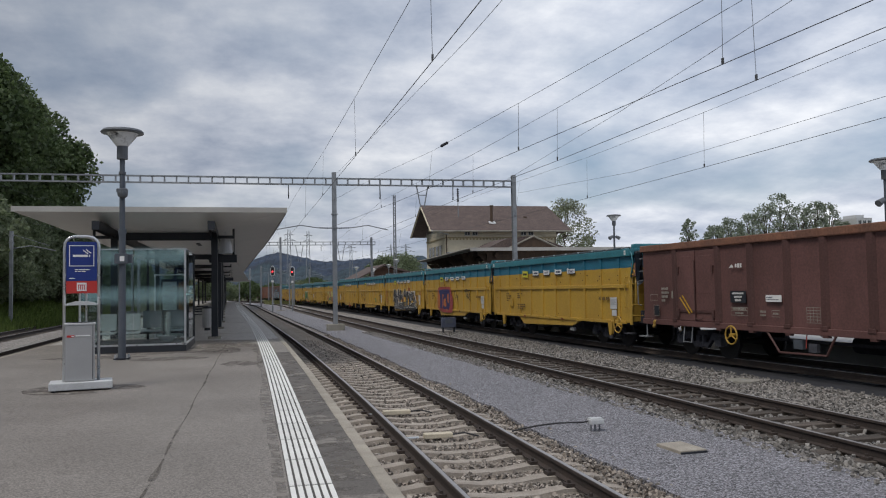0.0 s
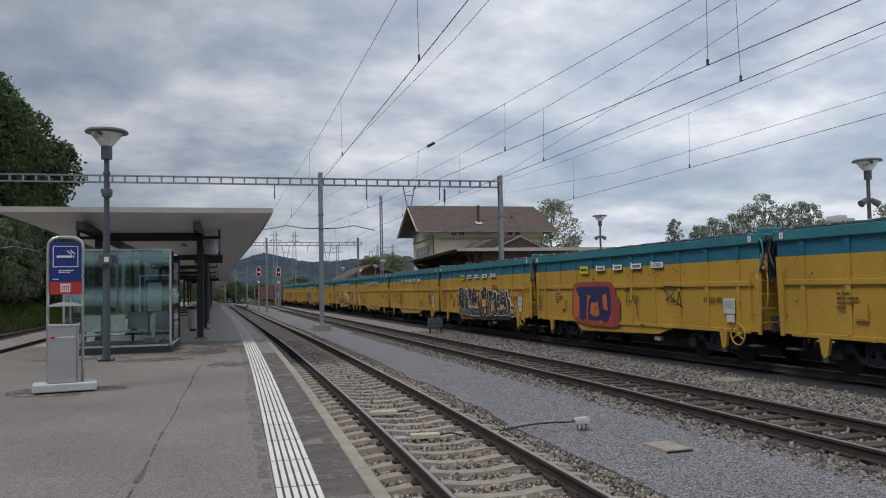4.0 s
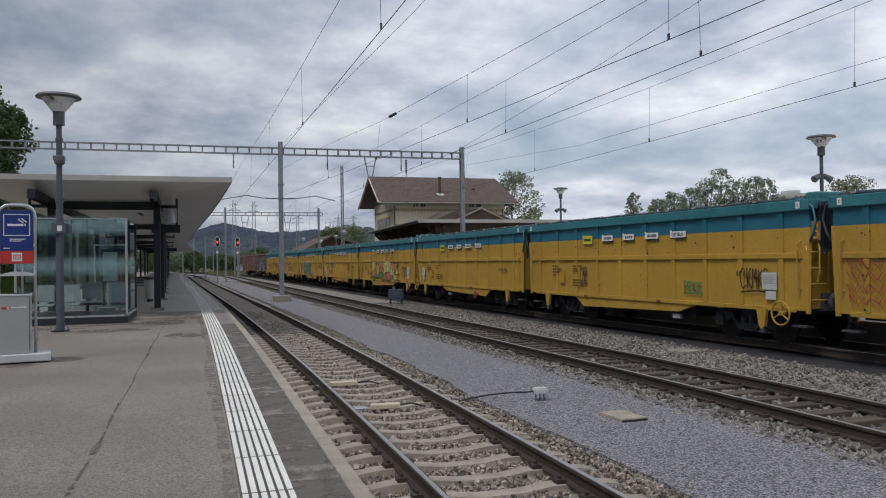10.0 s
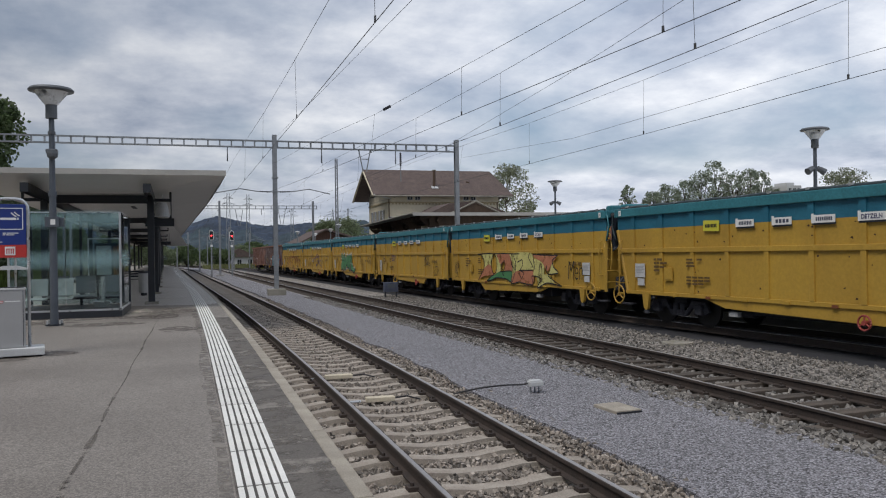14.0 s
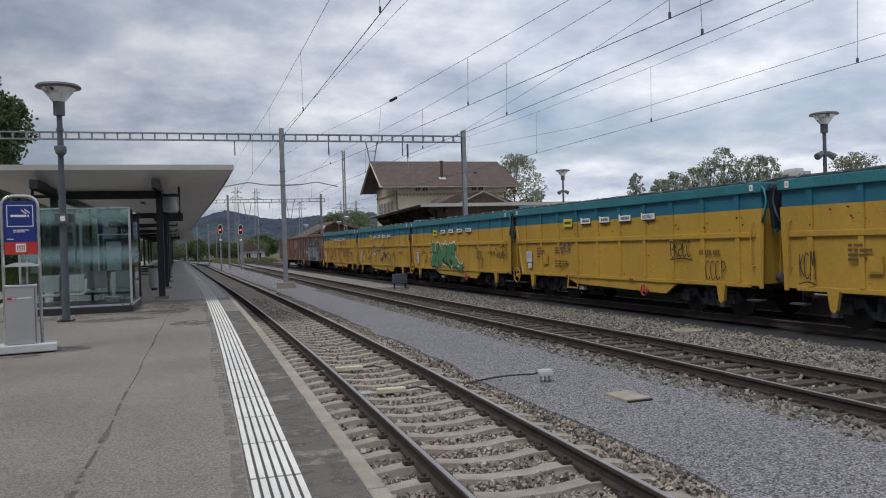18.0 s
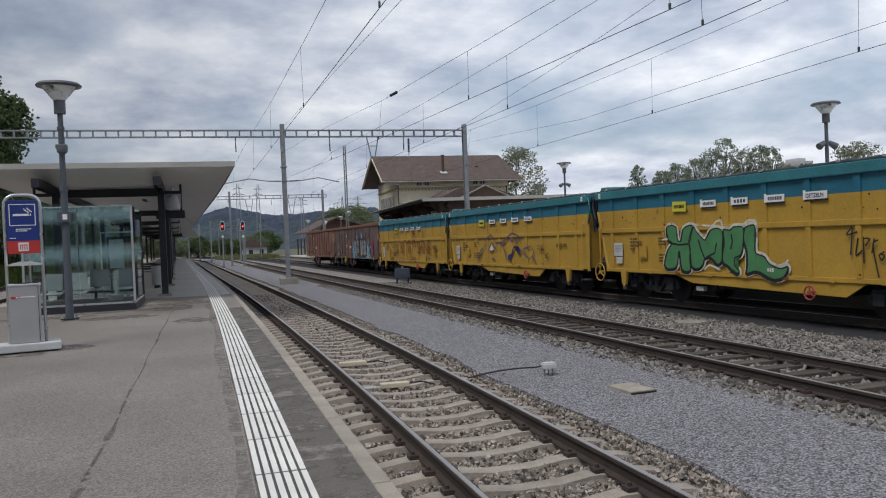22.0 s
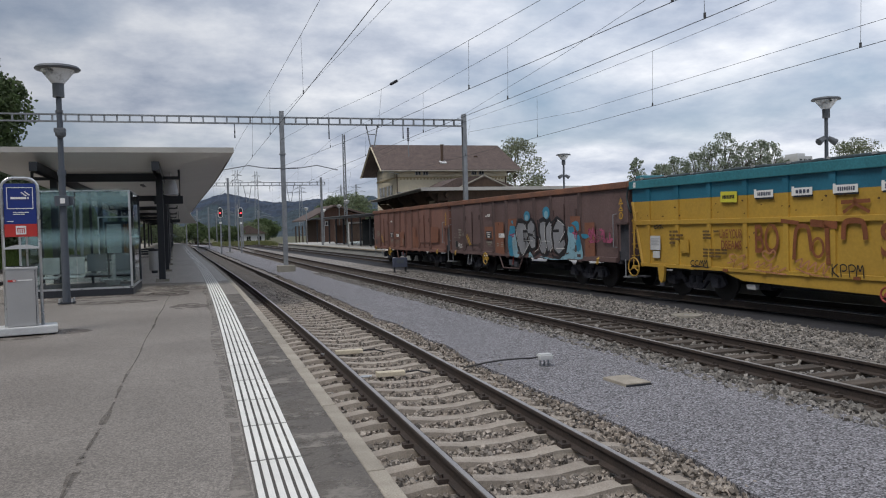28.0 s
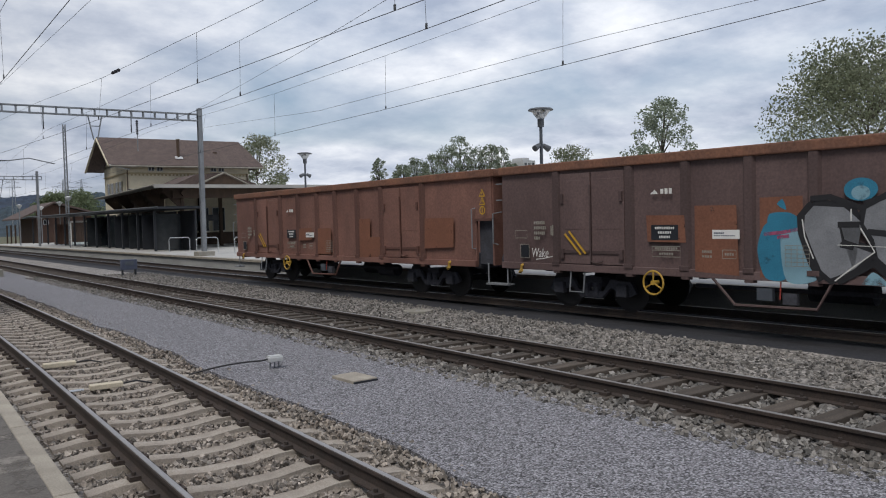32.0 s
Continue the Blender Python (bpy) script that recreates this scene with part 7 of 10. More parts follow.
    marks(t, 3.5, 1.82, [[0.25, -0.1, 0.2], [0.3], [0.1, 0.2]], 0.05, STENCIL)
    marks(t, 3.5, 1.35, [[0.2, 0.2, 0.2, 0.2], [0.2, 0.2, 0.2, 0.2], [0.2, 0.2, 0.2]], 0.05, STENCIL)
    for a, n in ((-4.45, 2), (-4.68, 3), (-5.0, 3)):
        word_bars(t, a, 1.66, 0.085 * n, n, 0.13, STENCIL, 0.012)
    part("data_box", B(4.25, SIDE + 0.01, 1.42, 0.34, 0.03, 0.36), YELLOW, t)
    part("document_frame", B(4.25, SIDE + 0.03, 1.42, 0.26, 0.01, 0.28), YELLOW, t)
    part("notice_sheet", B(f * 5.55, SIDE + 0.012, 1.50, 0.46, 0.012, 0.40), PLINTH, t, "white notice sheet with fine print")
    part("notice_card", B(f * 5.55 - 0.04, SIDE + 0.012, 1.17, 0.32, 0.012, 0.20), PLINTH, t, "pale card below the notice sheet")
    marks(t, f * 5.55 + 0.2, 1.62, [[0.4], [0.34], [0.4], [0.3], [0.38]], 0.025, GREY_PAINT, 0.02)
    return t


# Posts and fittings take a darker copy of each wagon paint.
POSTS = {m.name: mat("dark_post_" + m.name, c, 0.65, scale=0.9, vary=0.3, bump=0.12, fine=22, stretch=(1, 1, 0.4)) for m, c in ((MAROON, (0.098, 0.045, 0.040)), (PLUM, (0.104, 0.068, 0.066)), (RUST, (0.135, 0.064, 0.050)))}


def brown_wagon(label, paint):
    """Open high-sided four-axle wagon with pressed side posts, double doors and a brake recess at one end."""
    t = wagon_thing("open_wagon", label, "brown wagons of the train")
    half, xl, xr = 7.87, 7.45, -7.93
    posts = POSTS[paint.name]
    top, bot = 3.30, 0.92
    mid, length = (xl + xr) / 2, xl - xr
    for s in (-1, 1):
        bm = bmesh.new()
        prism(bm, [(xr + 0.60, bot), (xl, bot), (xl, top - 0.1), (xr, top - 0.1), (xr, 2.10), (xr + 0.60, 2.10)], s * 1.36 - 0.03, s * 1.36 + 0.03)
        side = part("side_wall", bm, paint, t, "weathered painted steel side")
        part("top_chord", B(mid, s * 1.39, top - 0.05, length + 0.12, 0.17, 0.20, bevel=0.03), RUST_TOP, t, "rust-brown top chord")
        part("sill", B(mid + 0.3, s * 1.40, bot + 0.03, length - 0.6, 0.12, 0.16, bevel=0.015), paint, side)
        for u in (5.65, 3.60, 2.25, 0.90, -0.30, -1.65, -3.00, -5.05):
            bm = bmesh.new()
            prism(bm, [(u - 0.13, s * 1.38), (u - 0.08, s * 1.457), (u + 0.08, s * 1.457), (u + 0.13, s * 1.38)], bot - 0.1, top - 0.14, axis="z")
            part("side_post", bm, posts, side, "darker pressed side post")
            part("post_foot", B(u, s * 1.45, bot + 0.12, 0.22, 0.06, 0.10, bevel=0.01), posts, side)
        for c in (4.62, -4.02):
            for d in (-0.46, 0.46):
                dr = part("door_leaf", B(c + d, s * 1.405, (bot + top) / 2 - 0.05, 0.88, 0.05, top - bot - 0.35, bevel=0.012), paint, side)
                part("door_panel", B(c + d, s * 1.425, bot + 1.45, 0.62, 0.02, 1.1, bevel=0.008), paint, dr)
                part("door_beam", B(c + d, s * 1.44, bot + 0.40, 0.84, 0.03, 0.07), posts, dr)
                part("hinge", B(c + d * 1.8, s * 1.445, bot + 1.6, 0.08, 0.05, 0.2), posts, dr)
                part("hinge", B(c + d * 1.8, s * 1.445, bot + 0.35, 0.10, 0.06, 0.22), posts, dr)
            part("door_bar", Rod((c, s * 1.46, bot + 0.15), (c, s * 1.46, top - 0.5), 0.022, seg=6), posts, side)
            part("door_latch", tube([(c - 0.02, s * 1.46, bot + 0.20), (c - 0.18, s * 1.48, bot + 0.16), (c - 0.34, s * 1.47, bot + 0.20)], 0.02, 6), posts, side)
        # recess of the brake end, its shade put into a dark panel
        part("recess_panel", B(xr + 0.30, s * 1.25, 1.52, 0.60, 0.05, 1.16), UNDER, t, "dark panel beside the end ladder, recess shade put into its colour")
        part("recess_lintel", B(xr + 0.30, s * 1.40, 2.08, 0.62, 0.07, 0.06), posts, t)
    for e, x in ((-1, xr), (1, xl)):
        part("end_wall", B(x, 0, (bot + top) / 2, 0.06, 2.7, top - bot), paint, t)
        part("end_chord", B(x + e * 0.03, 0, top - 0.05, 0.16, 2.86, 0.2, bevel=0.03), RUST_TOP, t)
        for k in range(3):
            part("end_post", B(x + e * 0.07, -0.8 + 0.8 * k, 1.95, 0.12, 0.16, 2.0), posts, t)
        part("end_step", B(x + e * 0.02, 1.34, 0.46, 0.42, 0.25, 0.04), GALV, t)
        part("step_hanger", Rod((x - e * 0.15, 1.40, 0.46), (x - e * 0.15, 1.40, 0.98), 0.022, seg=6), GALV, t)
    part("grab_rail", tube([(-7.30, 1.40, 1.34), (-7.30, 1.52, 1.35), (-7.30, 1.52, 2.36), (-7.30, 1.40, 2.38)], 0.018, 6), GALV, t, "pale grab rail")
    part("grab_rail", tube([(7.66, 1.36, 1.45), (7.80, 1.40, 1.48), (7.80, 1.40, 2.22), (7.50, 1.38, 2.26)], 0.018, 6), GALV, t, "pale grab rail")
    for z in (2.95, 2.55):
        part("ladder_rung", Rod((7.46, 1.40, z), (7.66, 1.40, z), 0.016, seg=6), GALV, t)
    for u in (6.72, -6.30):
        part("hook", tube([(u, 1.40, 1.0), (u, 1.50, 0.95), (u, 1.50, 0.84), (u + 0.08, 1.48, 0.80)], 0.045, 6), YELLOW, t, "yellow rope hook")
    part("floor", B(mid + 0.3, 0, bot + 0.1, length - 0.7, 2.66, 0.1), UNDER, t)
    part("underframe", B(mid, 0, 0.90, length - 0.5, 0.36, 0.18), UNDER, t)
    for u in (-6.1, -5.0, -2.0, 0.0, 2.0, 5.0, 6.1):
        part("cross_member", B(u, 0, 0.90, 0.14, 2.5, 0.14), UNDER, t)
    part("brake_cylinder", Rod((-2.2, 0.3, 0.55), (-1.3, 0.3, 0.55), 0.19, seg=12), UNDER, t)
    part("air_tank", Rod((-0.6, -0.4, 0.55), (0.6, -0.4, 0.55), 0.22, seg=14), UNDER, t)
    part("brake_rigging", B(0, 0.5, 0.62, 5.2, 0.06, 0.08), UNDER, t)
    bogie(t, -4.95)
    bogie(t, 4.95)
    end_gear(t, half)
    handwheel(t, 2.92, 0.73, 0.24, YELLOW)
    part("step_frame", tube([(5.24, 1.40, 0.90), (5.24, 1.46, 0.42), (4.84, 1.46, 0.42), (4.84, 1.40, 0.90)], 0.020, 6), GALV, t)
    part("changeover_frame", tube([(1.70, 1.42, 0.92), (1.15, 1.50, 0.40), (-0.38, 1.50, 0.42), (-0.64, 1.42, 0.95)], 0.03, 6), posts, t, "bent tube guard")
    part("changeover_box", B(0.62, 1.36, 0.62, 0.30, 0.1, 0.22), GREY_POLE, t)
    part("changeover_box", B(0.15, 1.36, 0.56, 0.26, 0.1, 0.20), UNDER, t)
    part("lever", Rod((0.3, 1.42, 0.9), (0.3, 1.46, 0.55), 0.014), RED_PAINT, t)
    # markings
    for k, (w, n) in enumerate(((0.36, 6), (0.40, 7), (0.36, 6), (0.20, 4))):
        word_bars(t, 6.33, 1.98 - 0.12 * k, w, n, 0.075, CONCRETE, 0.012)
    word_bars(t, 5.80, 1.80, 0.10, 2, 0.24, CONCRETE, 0.012)
    strokes(t, "notice_outline", [[(6.78, 1.47), (6.49, 1.47), (6.49, 1.15), (6.78, 1.15), (6.78, 1.47)]], 0.014, CONCRETE, 0.008)
    part("notice_plate", B(6.635, SIDE + 0.004, 1.31, 0.26, 0.008, 0.29), DARK_STEEL, t, "dark notice plate")
    strokes(t, "notice_outline", [[(6.95, 1.80), (6.55, 1.80), (6.55, 1.62), (6.95, 1.62), (6.95, 1.80)]], 0.012, CONCRETE, 0.008)
    patch(t, "brand_mark", [(3.04, 2.53), (2.92, 2.62), (2.84, 2.53)], WHITE_PAINT, 0.008, "plain white brand shape")
    word_bars(t, 2.80, 2.58, 0.30, 3, 0.11, WHITE_PAINT, 0.012, "brand_mark")
    part("info_plate", B(2.70, SIDE + 0.005, 1.75, 0.64, 0.012, 0.31), DARK_STEEL, t, "dark information plate")
    for k, (w, n) in enumerate(((0.46, 11), (0.32, 8), (0.26, 7))):
        word_bars(t, 2.70 + w / 2, 1.84 - 0.09 * k, w, n, 0.05, WHITE_PAINT, 0.014)
    strokes(t, "notice_outline", [[(3.0, 1.47), (2.34, 1.47), (2.34, 1.26), (3.0, 1.26), (3.0, 1.47)], [(3.0, 1.39), (2.34, 1.39)]], 0.014, CONCRETE, 0.008)
    word_bars(t, 2.94, 1.43, 0.54, 10, 0.05, CONCRETE, 0.012)
    word_bars(t, 2.84, 1.32, 0.34, 6, 0.05, CONCRETE, 0.012)
    part("white_plate", B(1.35, SIDE + 0.005, 1.715, 0.56, 0.012, 0.17), SIGN_WHITE, t, "small white plate")
    word_bars(t, 1.60, 1.74, 0.22, 6, 0.03, BLUE_BOX, 0.014)
    word_bars(t, 1.60, 1.69, 0.44, 12, 0.018, BLUE_BOX, 0.014)
    word_bars(t, 1.86, 1.38, 0.22, 5, 0.055, CONCRETE, 0.012)
    word_bars(t, 1.86, 1.29, 0.22, 4, 0.045, CONCRETE, 0.012)
    strokes(t, "notice_outline", [[(1.42, 1.42), (1.14, 1.42), (1.14, 1.26), (1.42, 1.26), (1.42, 1.42)]], 0.014, CONCRETE, 0.008)
    word_bars(t, 1.38, 1.34, 0.20, 4, 0.05, CONCRETE, 0.012)
    strokes(t, "data_grid", [[(0.17, 1.52), (-0.26, 1.52), (-0.26, 1.16), (0.17, 1.16), (0.17, 1.52)]] + [[(0.17, 1.16 + 0.072 * k), (-0.26, 1.16 + 0.072 * k)] for k in range(1, 5)] + [[(0.17 - 0.107 * k, 1.16), (0.17 - 0.107 * k, 1.52)] for k in range(1, 4)], 0.012, CONCRETE, 0.19, "pale data grid")
    strokes(t, "door_stripe", [[(5.24, 1.78), (4.76, 1.28)], [(5.36, 1.72), (4.90, 1.26)]], 0.05, YELLOWMARK, 0.006)
    for k in range(3):
        u, z = -7.66, 2.76 - 0.21 * k
        if k < 2:
            strokes(t, "hazard_mark", [[(u - 0.10, z - 0.08), (u + 0.10, z - 0.08), (u, z + 0.09), (u - 0.10, z - 0.08)], [(u, z - 0.03), (u, z + 0.03)]], 0.035, YELLOWMARK, 0.008)
        else:
            strokes(t, "hazard_mark", [arc(u, z - 0.02, 0.095, 0.095, 0, 360, 16), [(u, z + 0.05), (u, z - 0.08)]], 0.03, YELLOWMARK, 0.008)
    return t


LIME_FADED = mat("faded_lime_spray", (0.62, 0.58, 0.22), 0.55, scale=2, vary=0.2, bump=0.02, wear=0.30)
PALE_CYAN = mat("pale_cyan_spray", (0.26, 0.45, 0.55), 0.5, scale=2, vary=0.2, bump=0.02, wear=0.25)
STENCIL = mat("dark_stencil_paint", (0.14, 0.085, 0.03), 0.6, scale=3, vary=0.2, bump=0.02)
ROSE_PAINT = mat("dusty_rose_spray", (0.50, 0.20, 0.11), 0.55, scale=2, vary=0.25, bump=0.02, wear=0.25)
RED_FIELD = mat("red_spray_field", (0.36, 0.07, 0.06), 0.55, scale=2, vary=0.25, bump=0.02, wear=0.12)
ORANGE_FIELD = mat("orange_spray_field", (0.55, 0.17, 0.05), 0.55, scale=2, vary=0.25, bump=0.02, wear=0.2)
WHITE_SPRAY = mat("thin_white_spray", (0.66, 0.66, 0.60), 0.6, scale=3, vary=0.15, bump=0.02, wear=0.36)
ROSE_FADED = mat("faded_rose_spray", (0.52, 0.24, 0.14), 0.6, scale=2, vary=0.25, bump=0.02, wear=0.42)
DRAPE = mat("dark_blue_cover_cloth", (0.014, 0.026, 0.045), 0.55, scale=3, vary=0.3, bump=0.15, fine=30)
CHIP = mat("rust_chip", (0.075, 0.036, 0.022), 0.85, scale=6, vary=0.3)
DRYPLATE = mat("yellow_green_plate", (0.62, 0.58, 0.06), 0.5, scale=4, vary=0.1, bump=0.02)
YELLOWMARK = mat("yellow_marking_paint", (0.62, 0.36, 0.03), 0.6, scale=4, vary=0.15, bump=0.02)


def jag(rng, u0, u1, z0, z1, n, bow=0.25):
    """A hand-drawn zigzag between two ends."""
    pts = []
    for i in range(n):
        k = i / (n - 1)
        pts.append((u0 + (u1 - u0) * k + rng.uniform(-0.06, 0.06), (z0 if i % 2 else z1) + rng.uniform(-bow, bow) * (z1 - z0)))
    return pts


def tag_scrawl(t, u, z, w, h, material, seed, width=0.04):
    """A quick looping signature: round and pointed strokes side by side, underlined."""
    rng = random.Random(seed)
    w, h, width = w * 0.85, h * 0.8, width * 0.8
    n = max(3, int(w / 0.17))
    c = w / n
    lines = []
    for k in range(n):
        m = u - c * (k + 0.5)
        lo, hi = z - h / 2 * rng.uniform(0.7, 1.1), z + h / 2 * rng.uniform(0.7, 1.1)
        form = rng.randrange(5)
        if form == 0:
            lines.append(arc(m, z, c * 0.5, h * 0.42, 130, -140, 10))
        elif form == 1:
            lines.append([(m + c * 0.45, lo), (m + c * 0.25, hi), (m, z), (m - c * 0.3, hi), (m - c * 0.45, lo)])
        elif form == 2:
            lines.append([(m + c * 0.3, hi), (m + c * 0.2, lo)])
            lines.append(arc(m - c * 0.05, z + h * 0.2, c * 0.42, h * 0.22, 30, 290, 9))
        elif form == 3:
            lines.append([(m + c * 0.3, hi), (m + c * 0.3, lo)])
            lines.append([(m - c * 0.4, hi), (m + c * 0.25, z), (m - c * 0.5, lo)])
        else:
            lines.append(arc(m, z + h * 0.18, c * 0.4, h * 0.2, 20, 270, 8) + arc(m, z - h * 0.2, c * 0.45, h * 0.2, 90, -140, 8))
    if seed % 2:
        lines.append([(u, z - h * 0.6), (u - w * 0.6, z - h * 0.52), (u - w * 1.05, z - h * 0.62)])
    strokes(t, "graffiti_tag", lines, width * 0.85, material, 0.013, "hand-sprayed tag")


def graffiti_mono(t):
    """Wild black block letters with thin white outlines, yellow showing through between them."""
    letters_cut = (
        [(3.09, 2.12), (2.89, 2.22), (2.71, 2.11), (2.66, 1.93), (2.45, 2.18), (2.3, 2.07), (2.35, 1.86), (2.1, 1.93), (2.05, 1.79), (2.18, 1.62), (2.14, 1.31), (2.23, 0.86), (2.36, 0.75), (2.8, 0.77), (2.86, 1.12), (3.15, 1.29), (3.26, 1.54), (3.11, 1.79)],
        [(1.97, 2.03), (1.74, 2.06), (1.73, 1.62), (1.56, 1.22), (1.64, 0.78), (1.88, 0.73), (2.12, 0.79), (2.05, 1.48)],
        [(1.5, 2.16), (1.32, 2.21), (1.02, 2.05), (1.07, 1.82), (1.03, 1.56), (0.93, 1.36), (1.11, 1.16), (1.37, 1.49), (1.46, 1.82)],
        [(0.71, 2.18), (0.4, 2.07), (0.36, 1.91), (0.64, 1.72), (0.27, 1.72), (-0.2, 1.84), (-0.18, 1.56), (0.08, 1.43), (0.04, 1.18), (0.51, 1.17), (0.94, 1.26), (1.09, 1.52), (0.9, 1.79)],
        [(1.45, 1.15), (0.95, 1.13), (-0.1, 1.15), (-0.18, 0.75), (0.65, 0.7), (1.42, 0.74)],
        [(-0.5, 1.97), (-0.75, 2.02), (-0.87, 2.17), (-1.13, 2.22), (-1.3, 2.05), (-1.33, 1.81), (-1.36, 1.57), (-1.48, 1.22), (-1.49, 0.77), (-1.18, 0.74), (-1.14, 0.94), (-0.91, 0.93), (-0.78, 0.74), (-0.57, 0.77), (-0.66, 1.44), (-0.53, 1.63)],
        [(-1.57, 2.01), (-1.92, 2.01), (-2.25, 1.89), (-2.19, 1.72), (-1.94, 1.66), (-1.95, 1.23), (-1.89, 0.82), (-1.71, 0.78), (-1.65, 1.22), (-1.59, 1.63)],
        [(-2.29, 2), (-2.65, 1.88), (-2.73, 1.58), (-2.7, 1.3), (-2.84, 1.02), (-2.71, 0.83), (-2.34, 0.81), (-2.07, 1.06), (-2.14, 1.46), (-2.47, 1.58), (-2.28, 1.72)],
        [(-2.74, 1.83), (-3.12, 1.82), (-3.11, 1.43), (-2.75, 1.45)],
        [(-3.16, 1.99), (-3.64, 1.93), (-3.66, 1.71), (-3.41, 1.71), (-3.43, 1.53), (-3.62, 1.53), (-3.64, 1.32), (-3.16, 1.31)],
        [(-3.75, 1.95), (-4.1, 1.95), (-4.18, 1.64), (-4.38, 1.56), (-4.5, 1.28), (-4.37, 0.87), (-4.17, 0.86), (-4.13, 1.27), (-3.97, 1.48), (-3.88, 1.79)],
        [(-2.84, 1.14), (-3.88, 1.19), (-4.07, 0.88), (-2.9, 0.82)],
    )
    inner = ([(2.93, 2.08), (2.86, 1.76), (2.54, 1.72)], [(2.52, 2.04), (2.55, 1.62), (2.94, 1.47)], [(2.03, 1.14), (1.87, 0.94), (2, 0.76)], [(1.8, 1.08), (1.7, 0.77)], [(1.45, 1.08), (1.36, 0.75)], [(1.28, 1.16), (1.13, 0.86), (0.97, 0.74)], [(0.79, 1.07), (0.64, 0.85), (0.11, 0.99), (-0.14, 0.87)], [(0.94, 1.16), (0.63, 0.98), (0.31, 1.11)], [(0.32, 0.92), (0.23, 0.72)], [(-1.12, 2.02), (-1.11, 1.84), (-1.23, 1.63)],
             [(-0.73, 1.81), (-1.11, 1.93)], [(-1.68, 1.75), (-1.74, 1.28), (-1.89, 0.82)], [(-1.93, 1.57), (-2.22, 1.4), (-2.47, 1.58)], [(-2.21, 1.23), (-2.44, 1.07), (-2.71, 0.85)], [(-3.27, 1.85), (-3.49, 1.82), (-3.29, 1.66)], [(-3.88, 1.69), (-4.01, 1.58), (-4.14, 0.86)], [(-2.99, 1.08), (-3.45, 1.12)], [(2.58, 1.13), (2.6, 0.81)], [(2.71, 1.05), (2.37, 0.99), (2.54, 0.81)])
    for k, pts in enumerate(letters_cut):
        if k % 3 == 1 or k == 4:
            patch(t, "graffiti_halo", [(a - 0.05, b + 0.05) for a, b in pts], WHITE_PAINT, 0.040 + 0.001 * k, "white spray halo")
        patch(t, "letter", pts, BLACK_PAINT, 0.052 + 0.002 * k, "black graffiti letter")
        strokes(t, "letter_outline", [pts + pts[:1]], 0.030, WHITE_PAINT, 0.0535 + 0.002 * k, "thin white letter outline")
    strokes(t, "letter_line", inner, 0.020, WHITE_PAINT, 0.082, "thin white letter line")
    # black spray that ties the letters together near the sill, and quick white cuts over it
    for k, (a, b, lo, hi) in enumerate(((3.05, 1.45, 0.66, 1.12), (2.35, 1.55, 1.10, 1.66), (1.50, -0.55, 0.62, 1.16), (-0.55, -2.10, 0.64, 0.98), (-1.30, -1.75, 0.9, 1.9), (-2.0, -4.5, 0.66, 1.22), (-2.6, -3.3, 1.2, 1.75), (-3.5, -4.0, 1.2, 1.75), (0.1, -0.25, 1.1, 1.6))):
        patch(t, "letter_ground", [(a, lo + 0.05), (a - 0.06, hi - 0.06), (a * 0.7 + b * 0.3, hi + 0.05), (a * 0.4 + b * 0.6, hi - 0.04), (b + 0.03, hi + 0.02), (b, lo), (a * 0.5 + b * 0.5, lo - 0.04)], BLACK_PAINT, 0.043 + 0.001 * k, "black spray ground")
    rng = random.Random(12)
    cuts = []
    for k in range(46):
        u, z = rng.uniform(-4.3, 2.9), rng.uniform(0.72, 1.75)
        a, b = rng.uniform(-0.14, 0.14), rng.choice((-1, 1)) * rng.uniform(0.10, 0.30)
        cuts.append([(u, z), (u + a, z + b * 0.6), (u + a * 0.6 + rng.uniform(-0.12, 0.12), z + b)])
    strokes(t, "letter_line", cuts, 0.017, WHITE_PAINT, 0.086, "thin white spray cut")
    patch(t, "graffiti_ball", arc(-4.65, 1.06, 0.26, 0.26, 0, 345, 18), BLACK_PAINT, 0.070)
    strokes(t, "letter_outline", [arc(-4.65, 1.06, 0.27, 0.27, 0, 300, 14)], 0.035, WHITE_PAINT, 0.073)
    patch(t, "graffiti_accent", arc(-4.65, 1.06, 0.15, 0.13, 0, 340, 12), YELLOWMARK, 0.075)
    patch(t, "graffiti_accent", [(-0.23, 1.63), (-0.45, 1.66), (-0.51, 1.32), (-0.35, 1.16), (-0.23, 1.25)], RED_PAINT, 0.084)
    patch(t, "graffiti_accent", [(-0.71, 1.53), (-1.18, 1.57), (-1.21, 1.24), (-0.71, 1.2)], YELLOWMARK, 0.084)
    patch(t, "graffiti_accent", [(-0.93, 1.1), (-1.15, 1.1), (-1.16, 0.92), (-0.92, 0.91)], YELLOWMARK, 0.084)
    patch(t, "graffiti_accent", [(-3.14, 1.29), (-3.64, 1.32), (-3.63, 1.2), (-3.23, 1.16)], YELLOWMARK, 0.084)
    patch(t, "graffiti_accent", [(0.4, 1.35), (0.06, 1.37), (0.07, 1.21), (0.38, 1.19)], YELLOWMARK, 0.084)
    patch(t, "graffiti_accent", [(-2.05, 1.45), (-2.26, 1.4), (-2.28, 1.06), (-2.07, 1.03)], YELLOWMARK, 0.084)
    patch(t, "graffiti_accent", [(-2.01, 2.21), (-2.51, 2.25), (-2.79, 2.16), (-2.7, 1.99), (-2.05, 2.06)], RED_PAINT, 0.084)
    patch(t, "graffiti_accent", [(-3.88, 1.71), (-3.98, 1.66), (-4.09, 1.4), (-3.95, 1.43)], YELLOWMARK, 0.084)
